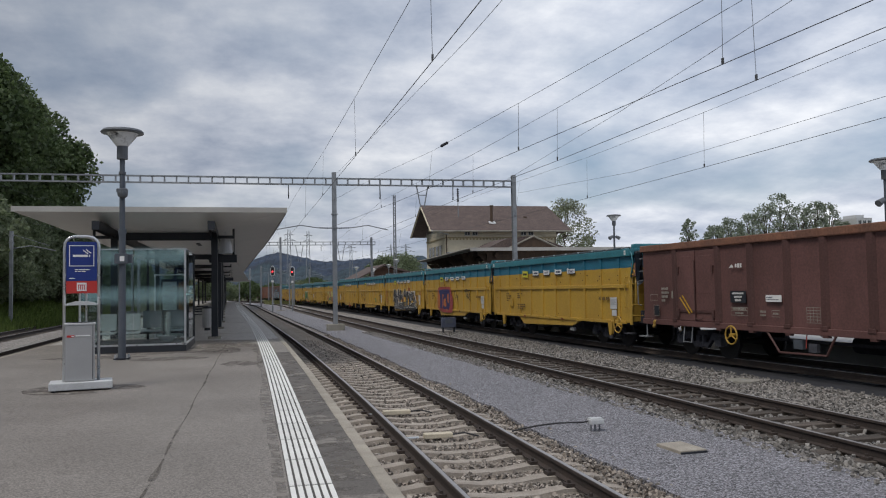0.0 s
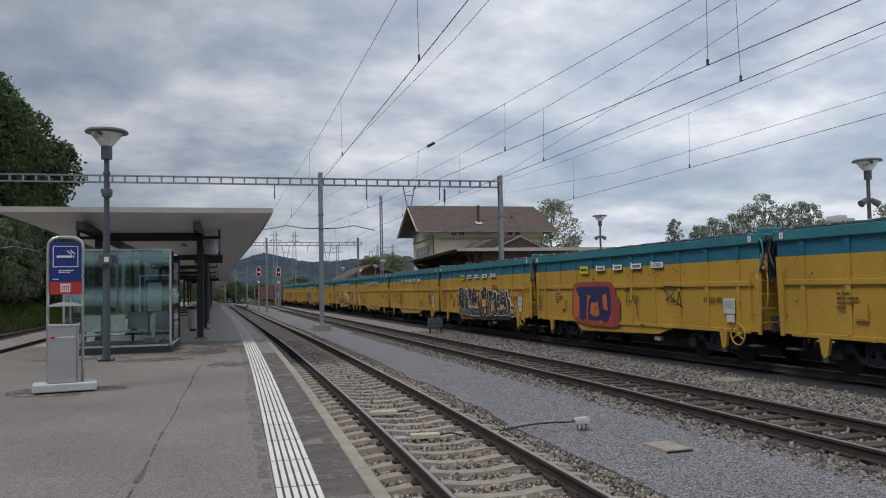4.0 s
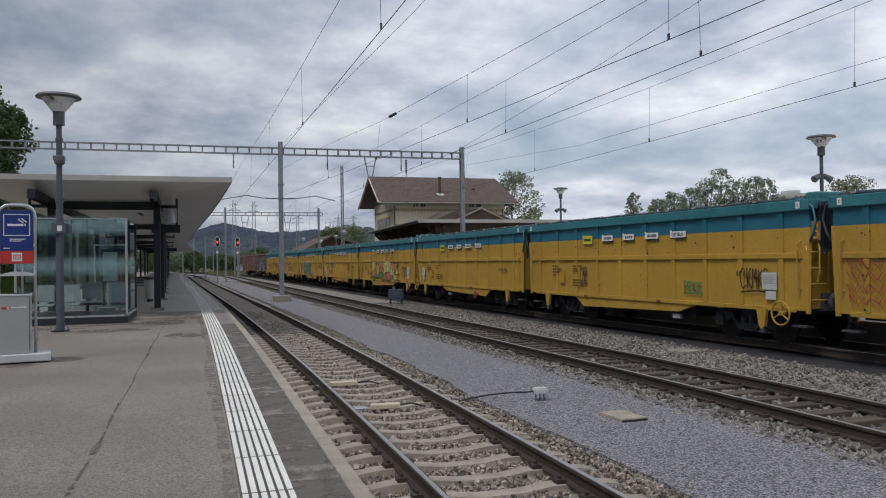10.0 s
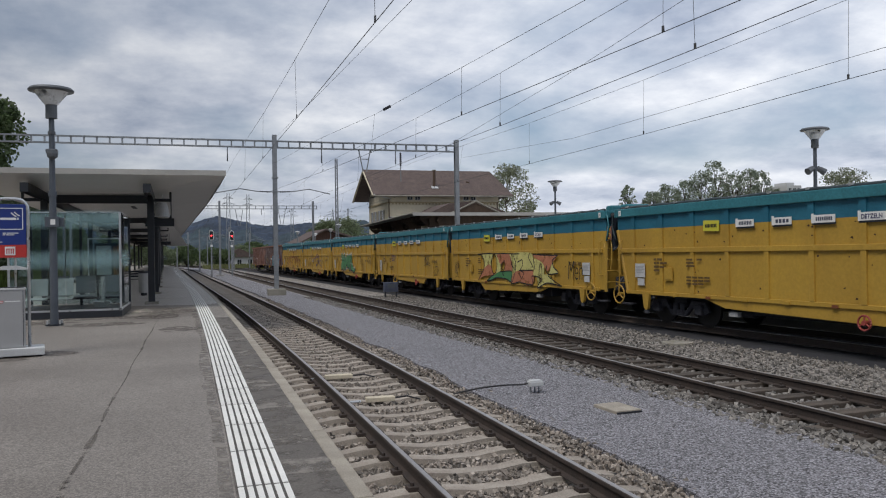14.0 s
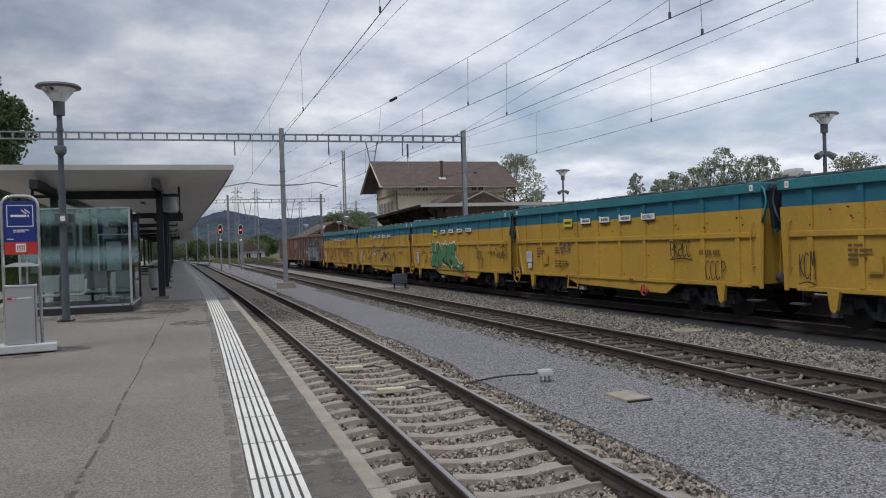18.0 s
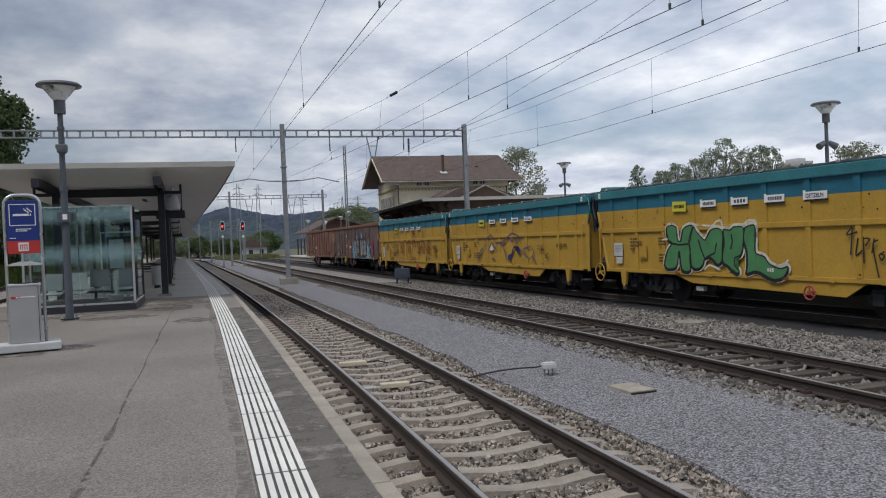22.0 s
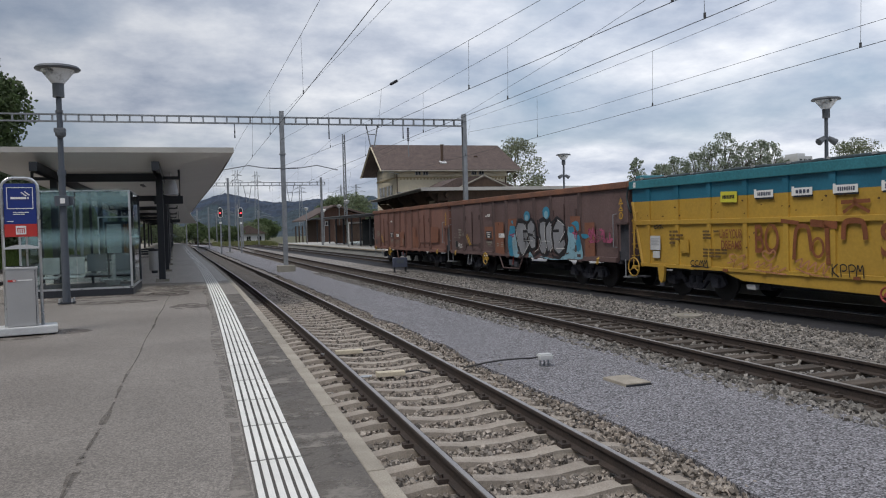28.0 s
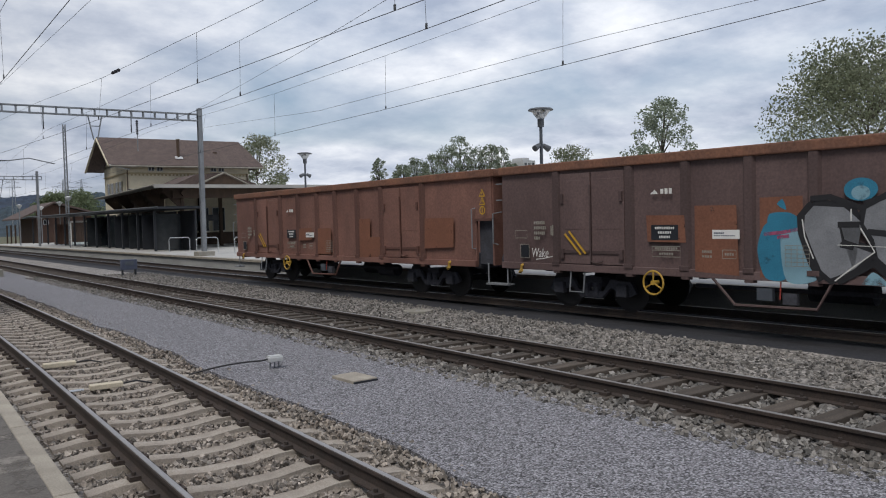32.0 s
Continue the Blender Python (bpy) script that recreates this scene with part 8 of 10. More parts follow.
    letters(t, "STRO", -5.39, 1.72, 0.34, RED_PAINT, 0.05, 0.85, 0.004, name="sprayed_word")
    letters(t, "TRO", -4.54, 1.36, 0.30, RED_PAINT, 0.05, 0.9, 0.004, name="sprayed_word")
    for k, z in enumerate((1.89, 1.65, 1.41, 1.15)):
        strokes(t, "red_scrawl", [jag(random.Random(40 + k), 6.35, 5.45, z - 0.11, z + 0.09, 11, 0.1), jag(random.Random(50 + k), 6.28, 5.5, z - 0.08, z + 0.1, 7, 0.2)], 0.026, RED_FIELD, 0.05, "red scrawled line")


def graffiti_outline(t):
    """Flat letters in pale lime, dusty rose and green with black outlines."""
    patch(t, "graffiti_fill", [(2.98, 1.98), (1.87, 1.99), (2.04, 1.7), (2.03, 1.48), (2.25, 1.59), (2.73, 1.44), (2.74, 1.7), (2.92, 1.89)], LIME_FADED, 0.044, "faded sprayed colour field")
    patch(t, "graffiti_fill", [(2.73, 1.44), (2.25, 1.59), (2.01, 1.46), (1.92, 1.3), (1.78, 1.16), (2.88, 1.08), (3.46, 0.9), (3.08, 1.19)], ROSE_PAINT, 0.045, "faded sprayed colour field")
    patch(t, "graffiti_fill", [(1.69, 2.01), (1.34, 1.99), (1.16, 1.71), (1.11, 1.33), (1.22, 1.29), (1.57, 1.26), (1.46, 1.55), (1.49, 1.81)], LIME_FADED, 0.046, "faded sprayed colour field")
    patch(t, "graffiti_fill", [(1.41, 2), (0.02, 2), (0.14, 1.81), (0.05, 1.57), (-0.25, 1.37), (0.08, 1.34), (0.7, 1.34), (0.68, 1.61), (0.78, 1.75), (0.99, 1.61), (1.21, 1.65), (1.34, 1.81)], ROSE_PAINT, 0.047, "faded sprayed colour field")
    patch(t, "graffiti_fill", [(2.53, 0.88), (2.11, 1.07), (1.78, 1.15), (1.19, 1.3), (0.05, 1.32), (0.18, 0.91), (0.61, 1.02), (1.47, 1.05), (2.04, 0.94)], GREEN_PAINT, 0.048, "faded sprayed colour field")
    patch(t, "graffiti_fill", [(-0.03, 2), (-0.65, 2), (-0.63, 1.1), (-0.35, 0.9), (0.06, 0.88), (-0.12, 1.08), (-0.27, 1.38), (-0.27, 1.71)], LIME_FADED, 0.049, "faded sprayed colour field")
    patch(t, "graffiti_fill", [(-0.44, 1.37), (-0.56, 1.4), (-0.6, 1.24), (-0.52, 1.1), (-0.44, 1.14)], ROSE_PAINT, 0.05, "faded sprayed colour field")
    patch(t, "graffiti_fill", [(0.22, 2.01), (-1.52, 2.05), (-1.85, 1.68), (-1.77, 1.41), (-0.6, 1.38), (-0.24, 0.9), (0.16, 0.88), (-0.17, 1.32), (-0.09, 1.67)], LIME_FADED, 0.051, "faded sprayed colour field")
    patch(t, "graffiti_fill", [(-0.26, 1.32), (-1.73, 1.38), (-1.71, 0.88), (-0.67, 0.92), (0.16, 0.87)], ROSE_PAINT, 0.052, "faded sprayed colour field")
    patch(t, "graffiti_fill", [(-1.78, 1.99), (-2.96, 1.95), (-3.64, 1.95), (-3.28, 1.69), (-2.94, 1.38), (-2.67, 1.53), (-2.47, 1.71), (-2.04, 1.82)], ROSE_PAINT, 0.053, "faded sprayed colour field")
    patch(t, "graffiti_fill", [(-1.89, 1.82), (-2.47, 1.69), (-2.67, 1.48), (-2.45, 0.89), (-2.08, 0.76), (-2.38, 1.1), (-1.8, 1.21), (-1.88, 1.52)], LIME_FADED, 0.055, "faded sprayed colour field")
    patch(t, "graffiti_fill", [(-3.01, 1.28), (-3.28, 1.69), (-3.34, 1.54), (-3.68, 1.35), (-2.94, 1.25)], LIME_FADED, 0.056, "faded sprayed colour field")
    patch(t, "graffiti_fill", [(-2.53, 1.21), (-2.97, 1.25), (-3.45, 0.96), (-3.89, 0.88), (-2.86, 0.96), (-2.45, 0.83)], LIME_FADED, 0.057, "faded sprayed colour field")
    outline = ([(3.47, 2.01), (3.1, 1.98), (2.86, 1.84), (2.74, 1.64), (2.81, 1.41), (3.08, 1.18), (3.46, 0.9)], [(1.87, 1.97), (2.04, 1.7), (2.03, 1.46), (1.89, 1.24), (1.78, 1.19)], [(1.69, 2.02), (1.49, 1.81), (1.46, 1.55), (1.57, 1.28), (1.78, 1.19)], [(3.43, 2.01), (2.54, 2.04), (1.69, 2.02), (0.84, 2.03), (-0.03, 2.01), (-0.65, 2.01)], [(0.03, 2), (0.14, 1.81), (0.05, 1.57), (-0.26, 1.38)], [(-0.04, 1.99), (-0.28, 1.71), (-0.26, 1.38), (-0.1, 1.08), (0.12, 0.84)], [(1.19, 1.29), (0.6, 1.33), (0.05, 1.32), (0.11, 1.07), (0.13, 0.8)], [(2.53, 0.88), (2.04, 0.94), (1.47, 1.05), (0.61, 1.02), (0.18, 0.91)], [(2.53, 0.88), (2.11, 1.07), (1.78, 1.16)], [(0.74, 1.74), (0.98, 1.61), (1.04, 1.44), (0.79, 1.37), (0.7, 1.56), (0.74, 1.74)], [(0.99, 1.32), (0.85, 1.13), (0.79, 1.32)], [(0.12, 0.84), (-0.29, 0.89), (-0.63, 0.95)],
               [(-1.78, 1.98), (-2.96, 1.95), (-3.65, 1.94), (-3.28, 1.77), (-3.37, 1.52), (-3.7, 1.33), (-2.94, 1.25), (-3.33, 1.06), (-3.95, 0.87)],
               [(-0.67, 0.92), (-1.71, 0.86), (-1.68, 1.18), (-2.38, 1.1), (-2.08, 0.75), (-2.86, 0.96), (-3.89, 0.88)],
               [(-0.6, 1.37), (-1.73, 1.4)], [(-0.44, 1.68), (-0.87, 1.78), (-0.9, 1.56), (-0.69, 1.39), (-0.97, 1.28), (-0.8, 1.07), (-0.6, 1.27)], [(-1.51, 2.02), (-1.43, 1.85), (-1.81, 1.49)], [(-1.78, 1.96), (-1.92, 1.41)], [(-2.85, 1.59), (-2.81, 1.38), (-2.97, 1.25)])
    strokes(t, "graffiti_outline", [*outline, arc(-2.37, 1.31, 0.11, 0.33, 0, 360, 18)], 0.042, BLACK_PAINT, 0.062, "black graffiti outline")
    letters(t, "Men", -4.32, 1.12, 0.95, BLACK_PAINT, 0.05, 0.62, -0.012, 0.15, name="graffiti_tag")
    tag_scrawl(t, 6.22, 1.37, 0.55, 0.85, BLACK_PAINT, 31, 0.035)


def graffiti_green(t):
    """Four soft green letters X M P L, black edge, pale halo; the last one ends in a long foot."""
    glyphs = (
        [(3.03, 2.14), (2.8, 2.17), (2.65, 2.1), (2.6, 1.78), (2.45, 1.74), (2.31, 2.08), (1.95, 2.15), (2.06, 1.88), (2.14, 1.66), (2.06, 1.54), (2.1, 1.24), (2.09, 0.96), (2.28, 0.91), (2.45, 0.99), (2.52, 1.43), (2.57, 1.42), (2.66, 1.07), (2.82, 0.98), (3.08, 0.97), (3.2, 1.1), (3.1, 1.38), (2.99, 1.54), (2.83, 1.68), (3, 1.78), (3.06, 1.99)],
        [(1.9, 2.11), (1.8, 1.99), (1.49, 1.76), (1.38, 1.82), (1.21, 2.01), (0.99, 2.05), (0.82, 2), (0.77, 1.83), (0.81, 1.54), (0.84, 1.22), (1, 1.13), (1.16, 1.25), (1.31, 1.32), (1.49, 1.27), (1.57, 1.12), (1.71, 1.02), (1.9, 1), (2.03, 1.09), (2.06, 1.39), (2.1, 1.62), (2.01, 1.87)],
        [(0.74, 2), (0.49, 1.99), (0.36, 2.07), (0.05, 2.06), (0.02, 1.88), (0.07, 1.54), (0.16, 1.37), (0.36, 1.3), (0.37, 1.12), (0.22, 0.98), (0.28, 0.92), (0.46, 1), (0.62, 1.11), (0.78, 1.18), (0.79, 1.4), (0.71, 1.68)],
        [(-0.03, 2.02), (-0.19, 2.09), (-0.36, 2.08), (-0.36, 1.81), (-0.36, 1.44), (-0.64, 1.34), (-0.81, 1.17), (-1.13, 1.07), (-1.37, 1.12), (-1.33, 0.99), (-1.2, 0.86), (-0.94, 0.81), (-0.73, 0.87), (-0.49, 0.97), (-0.3, 0.99), (-0.05, 0.93), (-0.08, 1.13), (-0.08, 1.47), (0.02, 1.75)],
    )
    strokes(t, "graffiti_halo", [g + g[:1] for g in glyphs], 0.17, WHITE_SPRAY, 0.034, "white spray halo")
    strokes(t, "graffiti_halo", [[(3.29, 1.78), (3.02, 1.8)], [(1.95, 2.18), (1.2, 2.12), (1.02, 2.22), (0.87, 2.25), (0.83, 2.27), (0.76, 2.04)], [(0.53, 2.05), (0.02, 2.13), (-0.12, 2.21), (-0.38, 2.2), (-0.43, 2.05)], [(-0.42, 1.46), (-0.78, 1.25), (-1.04, 1.14), (-1.29, 1.2), (-1.39, 1.28)], [(1.53, 0.98), (1.3, 1.1), (0.9, 0.99)]], 0.05, WHITE_SPRAY, 0.052, "white spray halo")
    strokes(t, "graffiti_shadow", [[(a + 0.02, b - 0.03) for a, b in g + g[:1]] for g in glyphs], 0.085, BLACK_PAINT, 0.046, "black letter shadow")
    for k, pts in enumerate(glyphs):
        patch(t, "graffiti_letter", pts, GREEN_PAINT, 0.056 + 0.001 * k, "green graffiti letter")
    strokes(t, "graffiti_outline", [g + g[:1] for g in glyphs], 0.034, BLACK_PAINT, 0.066, "black letter outline")
    strokes(t, "letter_line", [[(1.72, 1.77), (1.64, 1.54), (1.49, 1.27)], [(1.01, 1.68), (1.09, 1.42), (1.43, 1.3)], [(0.46, 1.89), (0.42, 1.71), (0.5, 1.51)], [(2.83, 1.67), (2.51, 1.63), (2.14, 1.66)]], 0.05, BLACK_PAINT, 0.068, "black letter line")
    word_bars(t, -0.73, 1.03, 0.22, 3, 0.09, WHITE_PAINT, 0.036)
    strokes(t, "graffiti_tag", [[(-3.16, 1.99), (-3.01, 1.82), (-3.28, 1.88)], [(-3.16, 1.96), (-3.1, 1.4)], [(-3.29, 1.75), (-3.23, 1.4), (-3.39, 1.5)], [(-3.42, 1.78), (-3.42, 1.23)], [(-3.42, 1.74), (-3.57, 1.73), (-3.47, 1.59)], [(-3.68, 1.74), (-3.61, 1.44)], [(-3.77, 1.71), (-3.64, 1.59), (-3.76, 0.96)], [(-3.9, 1.47), (-3.78, 1.4), (-3.84, 1.3), (-3.9, 1.4), (-3.81, 1.42)]], 0.035, BLACK_PAINT, 0.05, "hand-sprayed tag")
    strokes(t, "graffiti_tag", [[(-5.33, 1.85), (-5.52, 1.71), (-5.47, 1.47), (-5.62, 1.63), (-5.54, 1.72)], [(-5.74, 1.75), (-5.69, 1.47), (-5.87, 1.46)], [(-5.71, 1.61), (-5.84, 1.62)], [(-5.91, 1.44), (-6.03, 1.74), (-6.08, 1.42)], [(-5.97, 1.56), (-6.07, 1.56)], [(-6.15, 1.42), (-6.18, 1.71), (-6.26, 1.53), (-6.32, 1.71), (-6.29, 1.35)], [(-5.82, 1.87), (-6.1, 1.91), (-6.38, 1.87), (-6.39, 1.77), (-6.2, 1.74)]], 0.04, BLACK_PAINT, 0.05, "hand-sprayed tag")


def graffiti_cloud(t):
    """A cartoon face in lilac outline: two humps, an eye, a navy snout and a long tail."""
    strokes(t, "head_outline", [[(2.98, 0.94), (2.91, 1.3), (2.59, 1.53), (2.19, 1.68), (2.13, 1.91), (1.83, 2.03), (1.59, 2.12), (1.32, 2.07), (0.97, 1.81), (0.53, 1.81), (0.28, 1.67), (0.04, 1.41), (-0.07, 1.07)]], 0.075, LILAC_PAINT, 0.047, "lilac cartoon line")
    strokes(t, "head_outline", [[(1.69, 2.11), (1.57, 2.18), (1.43, 2.12)]], 0.06, LILAC_PAINT, 0.047, "lilac cartoon line")
    strokes(t, "head_outline", [[(0.97, 1.81), (0.53, 1.8), (0.2, 1.84), (-0.05, 1.93), (-0.37, 2.06), (-0.6, 2.15), (-0.9, 2.15), (-1.19, 2.08), (-1.41, 1.99), (-1.39, 1.83)]], 0.07, LILAC_PAINT, 0.047, "lilac cartoon line")
    strokes(t, "brow_loop", [[(0.24, 1.87), (0.07, 1.91), (0.02, 1.81), (0.16, 1.77), (0.35, 1.78)]], 0.05, LILAC_PAINT, 0.047, "lilac cartoon line")
    strokes(t, "eye", [[(1.75, 1.51), (1.56, 1.72), (1.42, 1.83), (1.28, 1.72), (0.97, 1.55)]], 0.08, LILAC_PAINT, 0.047, "lilac cartoon line")
    strokes(t, "eye", [[(1.75, 1.51), (1.47, 1.44), (1.2, 1.51)]], 0.05, LILAC_PAINT, 0.047, "lilac cartoon line")
    strokes(t, "mouth", [[(1.49, 1.08), (1.3, 1.16), (1.12, 1.06)]], 0.05, LILAC_PAINT, 0.047, "lilac cartoon line")
    strokes(t, "mouth", [[(1.44, 1.16), (1.26, 1.09)]], 0.05, LILAC_PAINT, 0.047, "lilac cartoon line")
    strokes(t, "tail_line", [[(-1.43, 1.44), (-1.81, 1.55), (-2.21, 1.63), (-2.52, 1.58), (-2.64, 1.43), (-2.51, 1.23), (-2.26, 1.17), (-2, 1.24), (-1.8, 1.39)]], 0.08, LILAC_PAINT, 0.047, "lilac cartoon line")
    strokes(t, "tail_line", [[(-2.52, 1.25), (-2.76, 1.06), (-2.82, 0.92)]], 0.07, LILAC_PAINT, 0.047, "lilac cartoon line")
    strokes(t, "tail_line", [[(-2.42, 1.12), (-2.57, 0.93)]], 0.04, LILAC_PAINT, 0.047, "lilac cartoon line")
    patch(t, "eye_field", [(1.69, 1.52), (1.42, 1.72), (1.22, 1.54), (1.47, 1.46)], WHITE_PAINT, 0.044, "pale sprayed eye")
    patch(t, "snout", [(-0.23, 1.1), (-0.27, 1.28), (-0.59, 1.37), (-0.74, 1.56), (-0.89, 1.67), (-1.26, 1.67), (-1.4, 1.57), (-1.43, 1.36), (-1.25, 1.32), (-1.22, 1.57), (-0.82, 1.56), (-0.7, 1.2), (-0.5, 1.09)], NAVY_PAINT, 0.05, "navy sprayed snout")
    patch(t, "brow", arc(-0.64, 1.91, 0.13, 0.1, 0, 340, 10), LILAC_PAINT, 0.05)
    patch(t, "brow", arc(-1.05, 1.91, 0.13, 0.1, 0, 340, 10), LILAC_PAINT, 0.05)
    letters(t, "WAKE", -2.93, 1.5, 0.30, BLACK_PAINT, 0.05, 0.72, -0.004, 0.1, name="sprayed_word")
    letters(t, "UP!", -3.09, 1.33, 0.32, BLACK_PAINT, 0.05, 0.8, -0.004, 0.1, name="sprayed_word")
    letters(t, "8C", -3.58, 1.19, 0.28, BLACK_PAINT, 0.05, 0.9, 0.0, name="sprayed_word")


def graffiti_red(t):
    """A rounded red field with smeared navy letters and orange gaps."""
    patch(t, "graffiti_field", [(3.4, 2.07), (3.2, 2.2), (2.82, 2.24), (0.76, 2.23), (0.45, 2.11), (0.33, 1.97), (0.28, 1.76), (0.07, 1.65), (0.05, 1.18), (0.22, 0.74), (1.23, 0.7), (2.18, 0.71), (3.05, 0.81), (3.47, 1.01), (3.52, 1.32)], RED_FIELD, 0.045, "red graffiti field")
    patch(t, "graffiti_letter", [(3.32, 1.99), (3.06, 1.99), (2.94, 1.33), (3.12, 0.98), (3.4, 1.09)], ORANGE_FIELD, 0.048, "smeared sprayed letter")
    patch(t, "graffiti_letter", [(2.4, 1.84), (0.84, 1.87), (0.81, 1.37), (1.48, 0.96), (2.31, 0.97)], ORANGE_FIELD, 0.048, "smeared sprayed letter")
    patch(t, "graffiti_letter", [(3.16, 2.02), (2.46, 2.06), (2.32, 1.76), (2.42, 1), (2.89, 0.94), (2.81, 1.57)], NAVY_PAINT, 0.052, "smeared sprayed letter")
    patch(t, "graffiti_letter", [(2.61, 2.06), (0.83, 2.06), (0.78, 1.86), (1.71, 1.76), (2.4, 1.8)], NAVY_PAINT, 0.0535, "smeared sprayed letter")
    patch(t, "graffiti_letter", [(1.87, 1.8), (1.57, 1.81), (1.58, 1.54), (2.02, 1.5), (2.13, 1.12), (2.27, 1.12), (2.2, 1.57)], NAVY_PAINT, 0.055, "smeared sprayed letter")
    patch(t, "graffiti_letter", [(2.23, 1.12), (1.68, 1.03), (1.41, 1.11), (1.42, 0.92), (2.17, 0.9)], NAVY_PAINT, 0.0555, "smeared sprayed letter")
    patch(t, "graffiti_letter", [(1.53, 1.8), (1.23, 1.8), (1.17, 1.36), (0.88, 1.24), (0.62, 1.23), (0.9, 0.88), (1.22, 0.89), (1.47, 1.21)], NAVY_PAINT, 0.0565, "smeared sprayed letter")
    patch(t, "graffiti_letter", [(0.92, 1.98), (0.67, 1.9), (0.62, 1.37), (0.84, 1.26)], NAVY_PAINT, 0.058, "smeared sprayed letter")
    strokes(t, "graffiti_drips", [[(0.35, 1.66), (0.07, 1.65)], [(0.36, 1.43), (0.06, 1.42)], [(0.44, 1.2), (0.07, 1.21)]], 0.04, PINK_PAINT, 0.06)
    strokes(t, "graffiti_tag", [[(-0.56, 2.03), (-0.38, 1.9), (-0.41, 1.39)], [(-0.26, 1.9), (-0.61, 1.97)], [(-0.57, 1.76), (-0.53, 1.56), (-0.7, 1.6)], [(-0.75, 1.8), (-0.82, 1.6), (-0.91, 1.8), (-0.92, 1.5)], [(-0.93, 1.63), (-1.06, 1.11)], [(-1.1, 1.73), (-0.99, 1.67), (-1.11, 1.59)]], 0.035, BLACK_PAINT, 0.05, "hand-sprayed tag")
    strokes(t, "graffiti_tag", [[(-2.43, 2.02), (-2.73, 1.83), (-2.67, 1.61), (-2.92, 1.8)], [(-2.55, 2.05), (-3.29, 2.01), (-3.47, 2.04)], [(-3.01, 1.86), (-2.9, 1.59), (-3.13, 1.62)], [(-3.22, 1.53), (-3.33, 1.89), (-3.4, 1.47)], [(-2.91, 1.71), (-3.48, 1.44)]], 0.04, BLACK_PAINT, 0.05, "hand-sprayed tag")
    tag_scrawl(t, 6.57, 1.49, 0.5, 0.7, BLACK_PAINT, 37, 0.03)


def graffiti_words(t):
    letters(t, "LIVE YOUR", 2.85, 1.66, 0.30, BROWN_PAINT, 0.047, 0.56, 0.006, name="sprayed_word")
    letters(t, "DREAMS", 2.8, 1.38, 0.30, BROWN_PAINT, 0.047, 0.66, 0.006, name="sprayed_word")
    letters(t, "BO", 1.64, 1.32, 0.95, BROWN_PAINT, 0.047, 0.62, 0.012, name="sprayed_word")
    letters(t, "SHINE", -1.82, 1.32, 0.95, BROWN_PAINT, 0.047, 0.93, 0.012, name="sprayed_word")
    letters(t, "ETZAK", -3.35, 0.95, 0.27, BLACK_PAINT, 0.049, 0.95, 0.0, name="sprayed_word")
    for line, w in (([(0.40, 1.18), (0.32, 1.86), (0.0, 1.90), (-0.10, 1.38)], 0.10), ([(0.78, 2.06), (0.25, 2.0)], 0.09), ([(-0.08, 2.0), (-0.80, 1.94)], 0.16), ([(-0.52, 1.95), (-0.56, 1.10)], 0.12), (arc(-0.28, 1.46, 0.15, 0.2, 0, 360, 12), 0.06), ([(-0.95, 1.64), (-1.0, 2.0), (-1.42, 2.0), (-1.50, 1.64)], 0.12), ([(-0.9, 2.42), (-1.62, 2.43)], 0.08), ([(-1.25, 2.5), (-1.2, 2.36), (-0.95, 2.2)], 0.07), ([(-1.25, 2.38), (-1.6, 2.2)], 0.07), ([(-3.0, 2.1), (-3.02, 2.55)], 0.11), ([(-4.7, 1.6), (-5.3, 1.55)], 0.08), ([(-5.0, 1.78), (-4.8, 1.1)], 0.09), ([(-5.0, 1.5), (-5.32, 1.08)], 0.09)):
        strokes(t, "sprayed_stroke", [line], w, BROWN_PAINT, 0.047, "faded brown sprayed stroke")
    strokes(t, "graffiti_tag", [[(2.48, 1.23), (2.34, 1.26), (2.2, 1.17), (2.34, 1.1), (2.47, 1.16)], [(2.2, 1.17), (1.96, 1.24), (2.01, 1.12)], [(1.16, 1.12), (1.36, 1.27), (1.29, 1.36), (1.15, 1.29), (1.02, 1.38), (0.95, 1.28), (1.16, 1.12)], [(1.63, 1.05), (1.47, 1.11), (1.56, 0.95), (1.3, 1.08), (1.34, 0.94), (1.08, 1.06), (1.13, 0.91), (0.87, 1.02), (0.91, 0.88), (0.63, 0.99)], [(1.61, 0.89), (1.21, 0.86), (0.63, 0.83)], [(0.37, 1.13), (0.15, 1.2), (0.23, 1.01), (-0.04, 1.17), (0.02, 0.96), (-0.23, 1.14), (-0.19, 0.92), (-0.45, 1.13), (-0.41, 0.88), (-0.59, 1.07)], [(0.35, 0.98), (-0.07, 0.87), (-0.57, 0.83)], [(2.57, 1.02), (2.3, 1.08), (2.35, 0.93), (2.01, 1.05), (2.05, 0.91), (1.85, 1.01)]], 0.035, ROSE_FADED, 0.048, "faded pink hand-sprayed scrawl")
    tag_scrawl(t, 5.6, 1.98, 0.5, 0.22, BLACK_PAINT, 14)
    tag_scrawl(t, 4.0, 0.98, 0.8, 0.2, BLACK_PAINT, 15)
    tag_scrawl(t, -0.6, 0.98, 1.0, 0.4, BLACK_PAINT, 16)


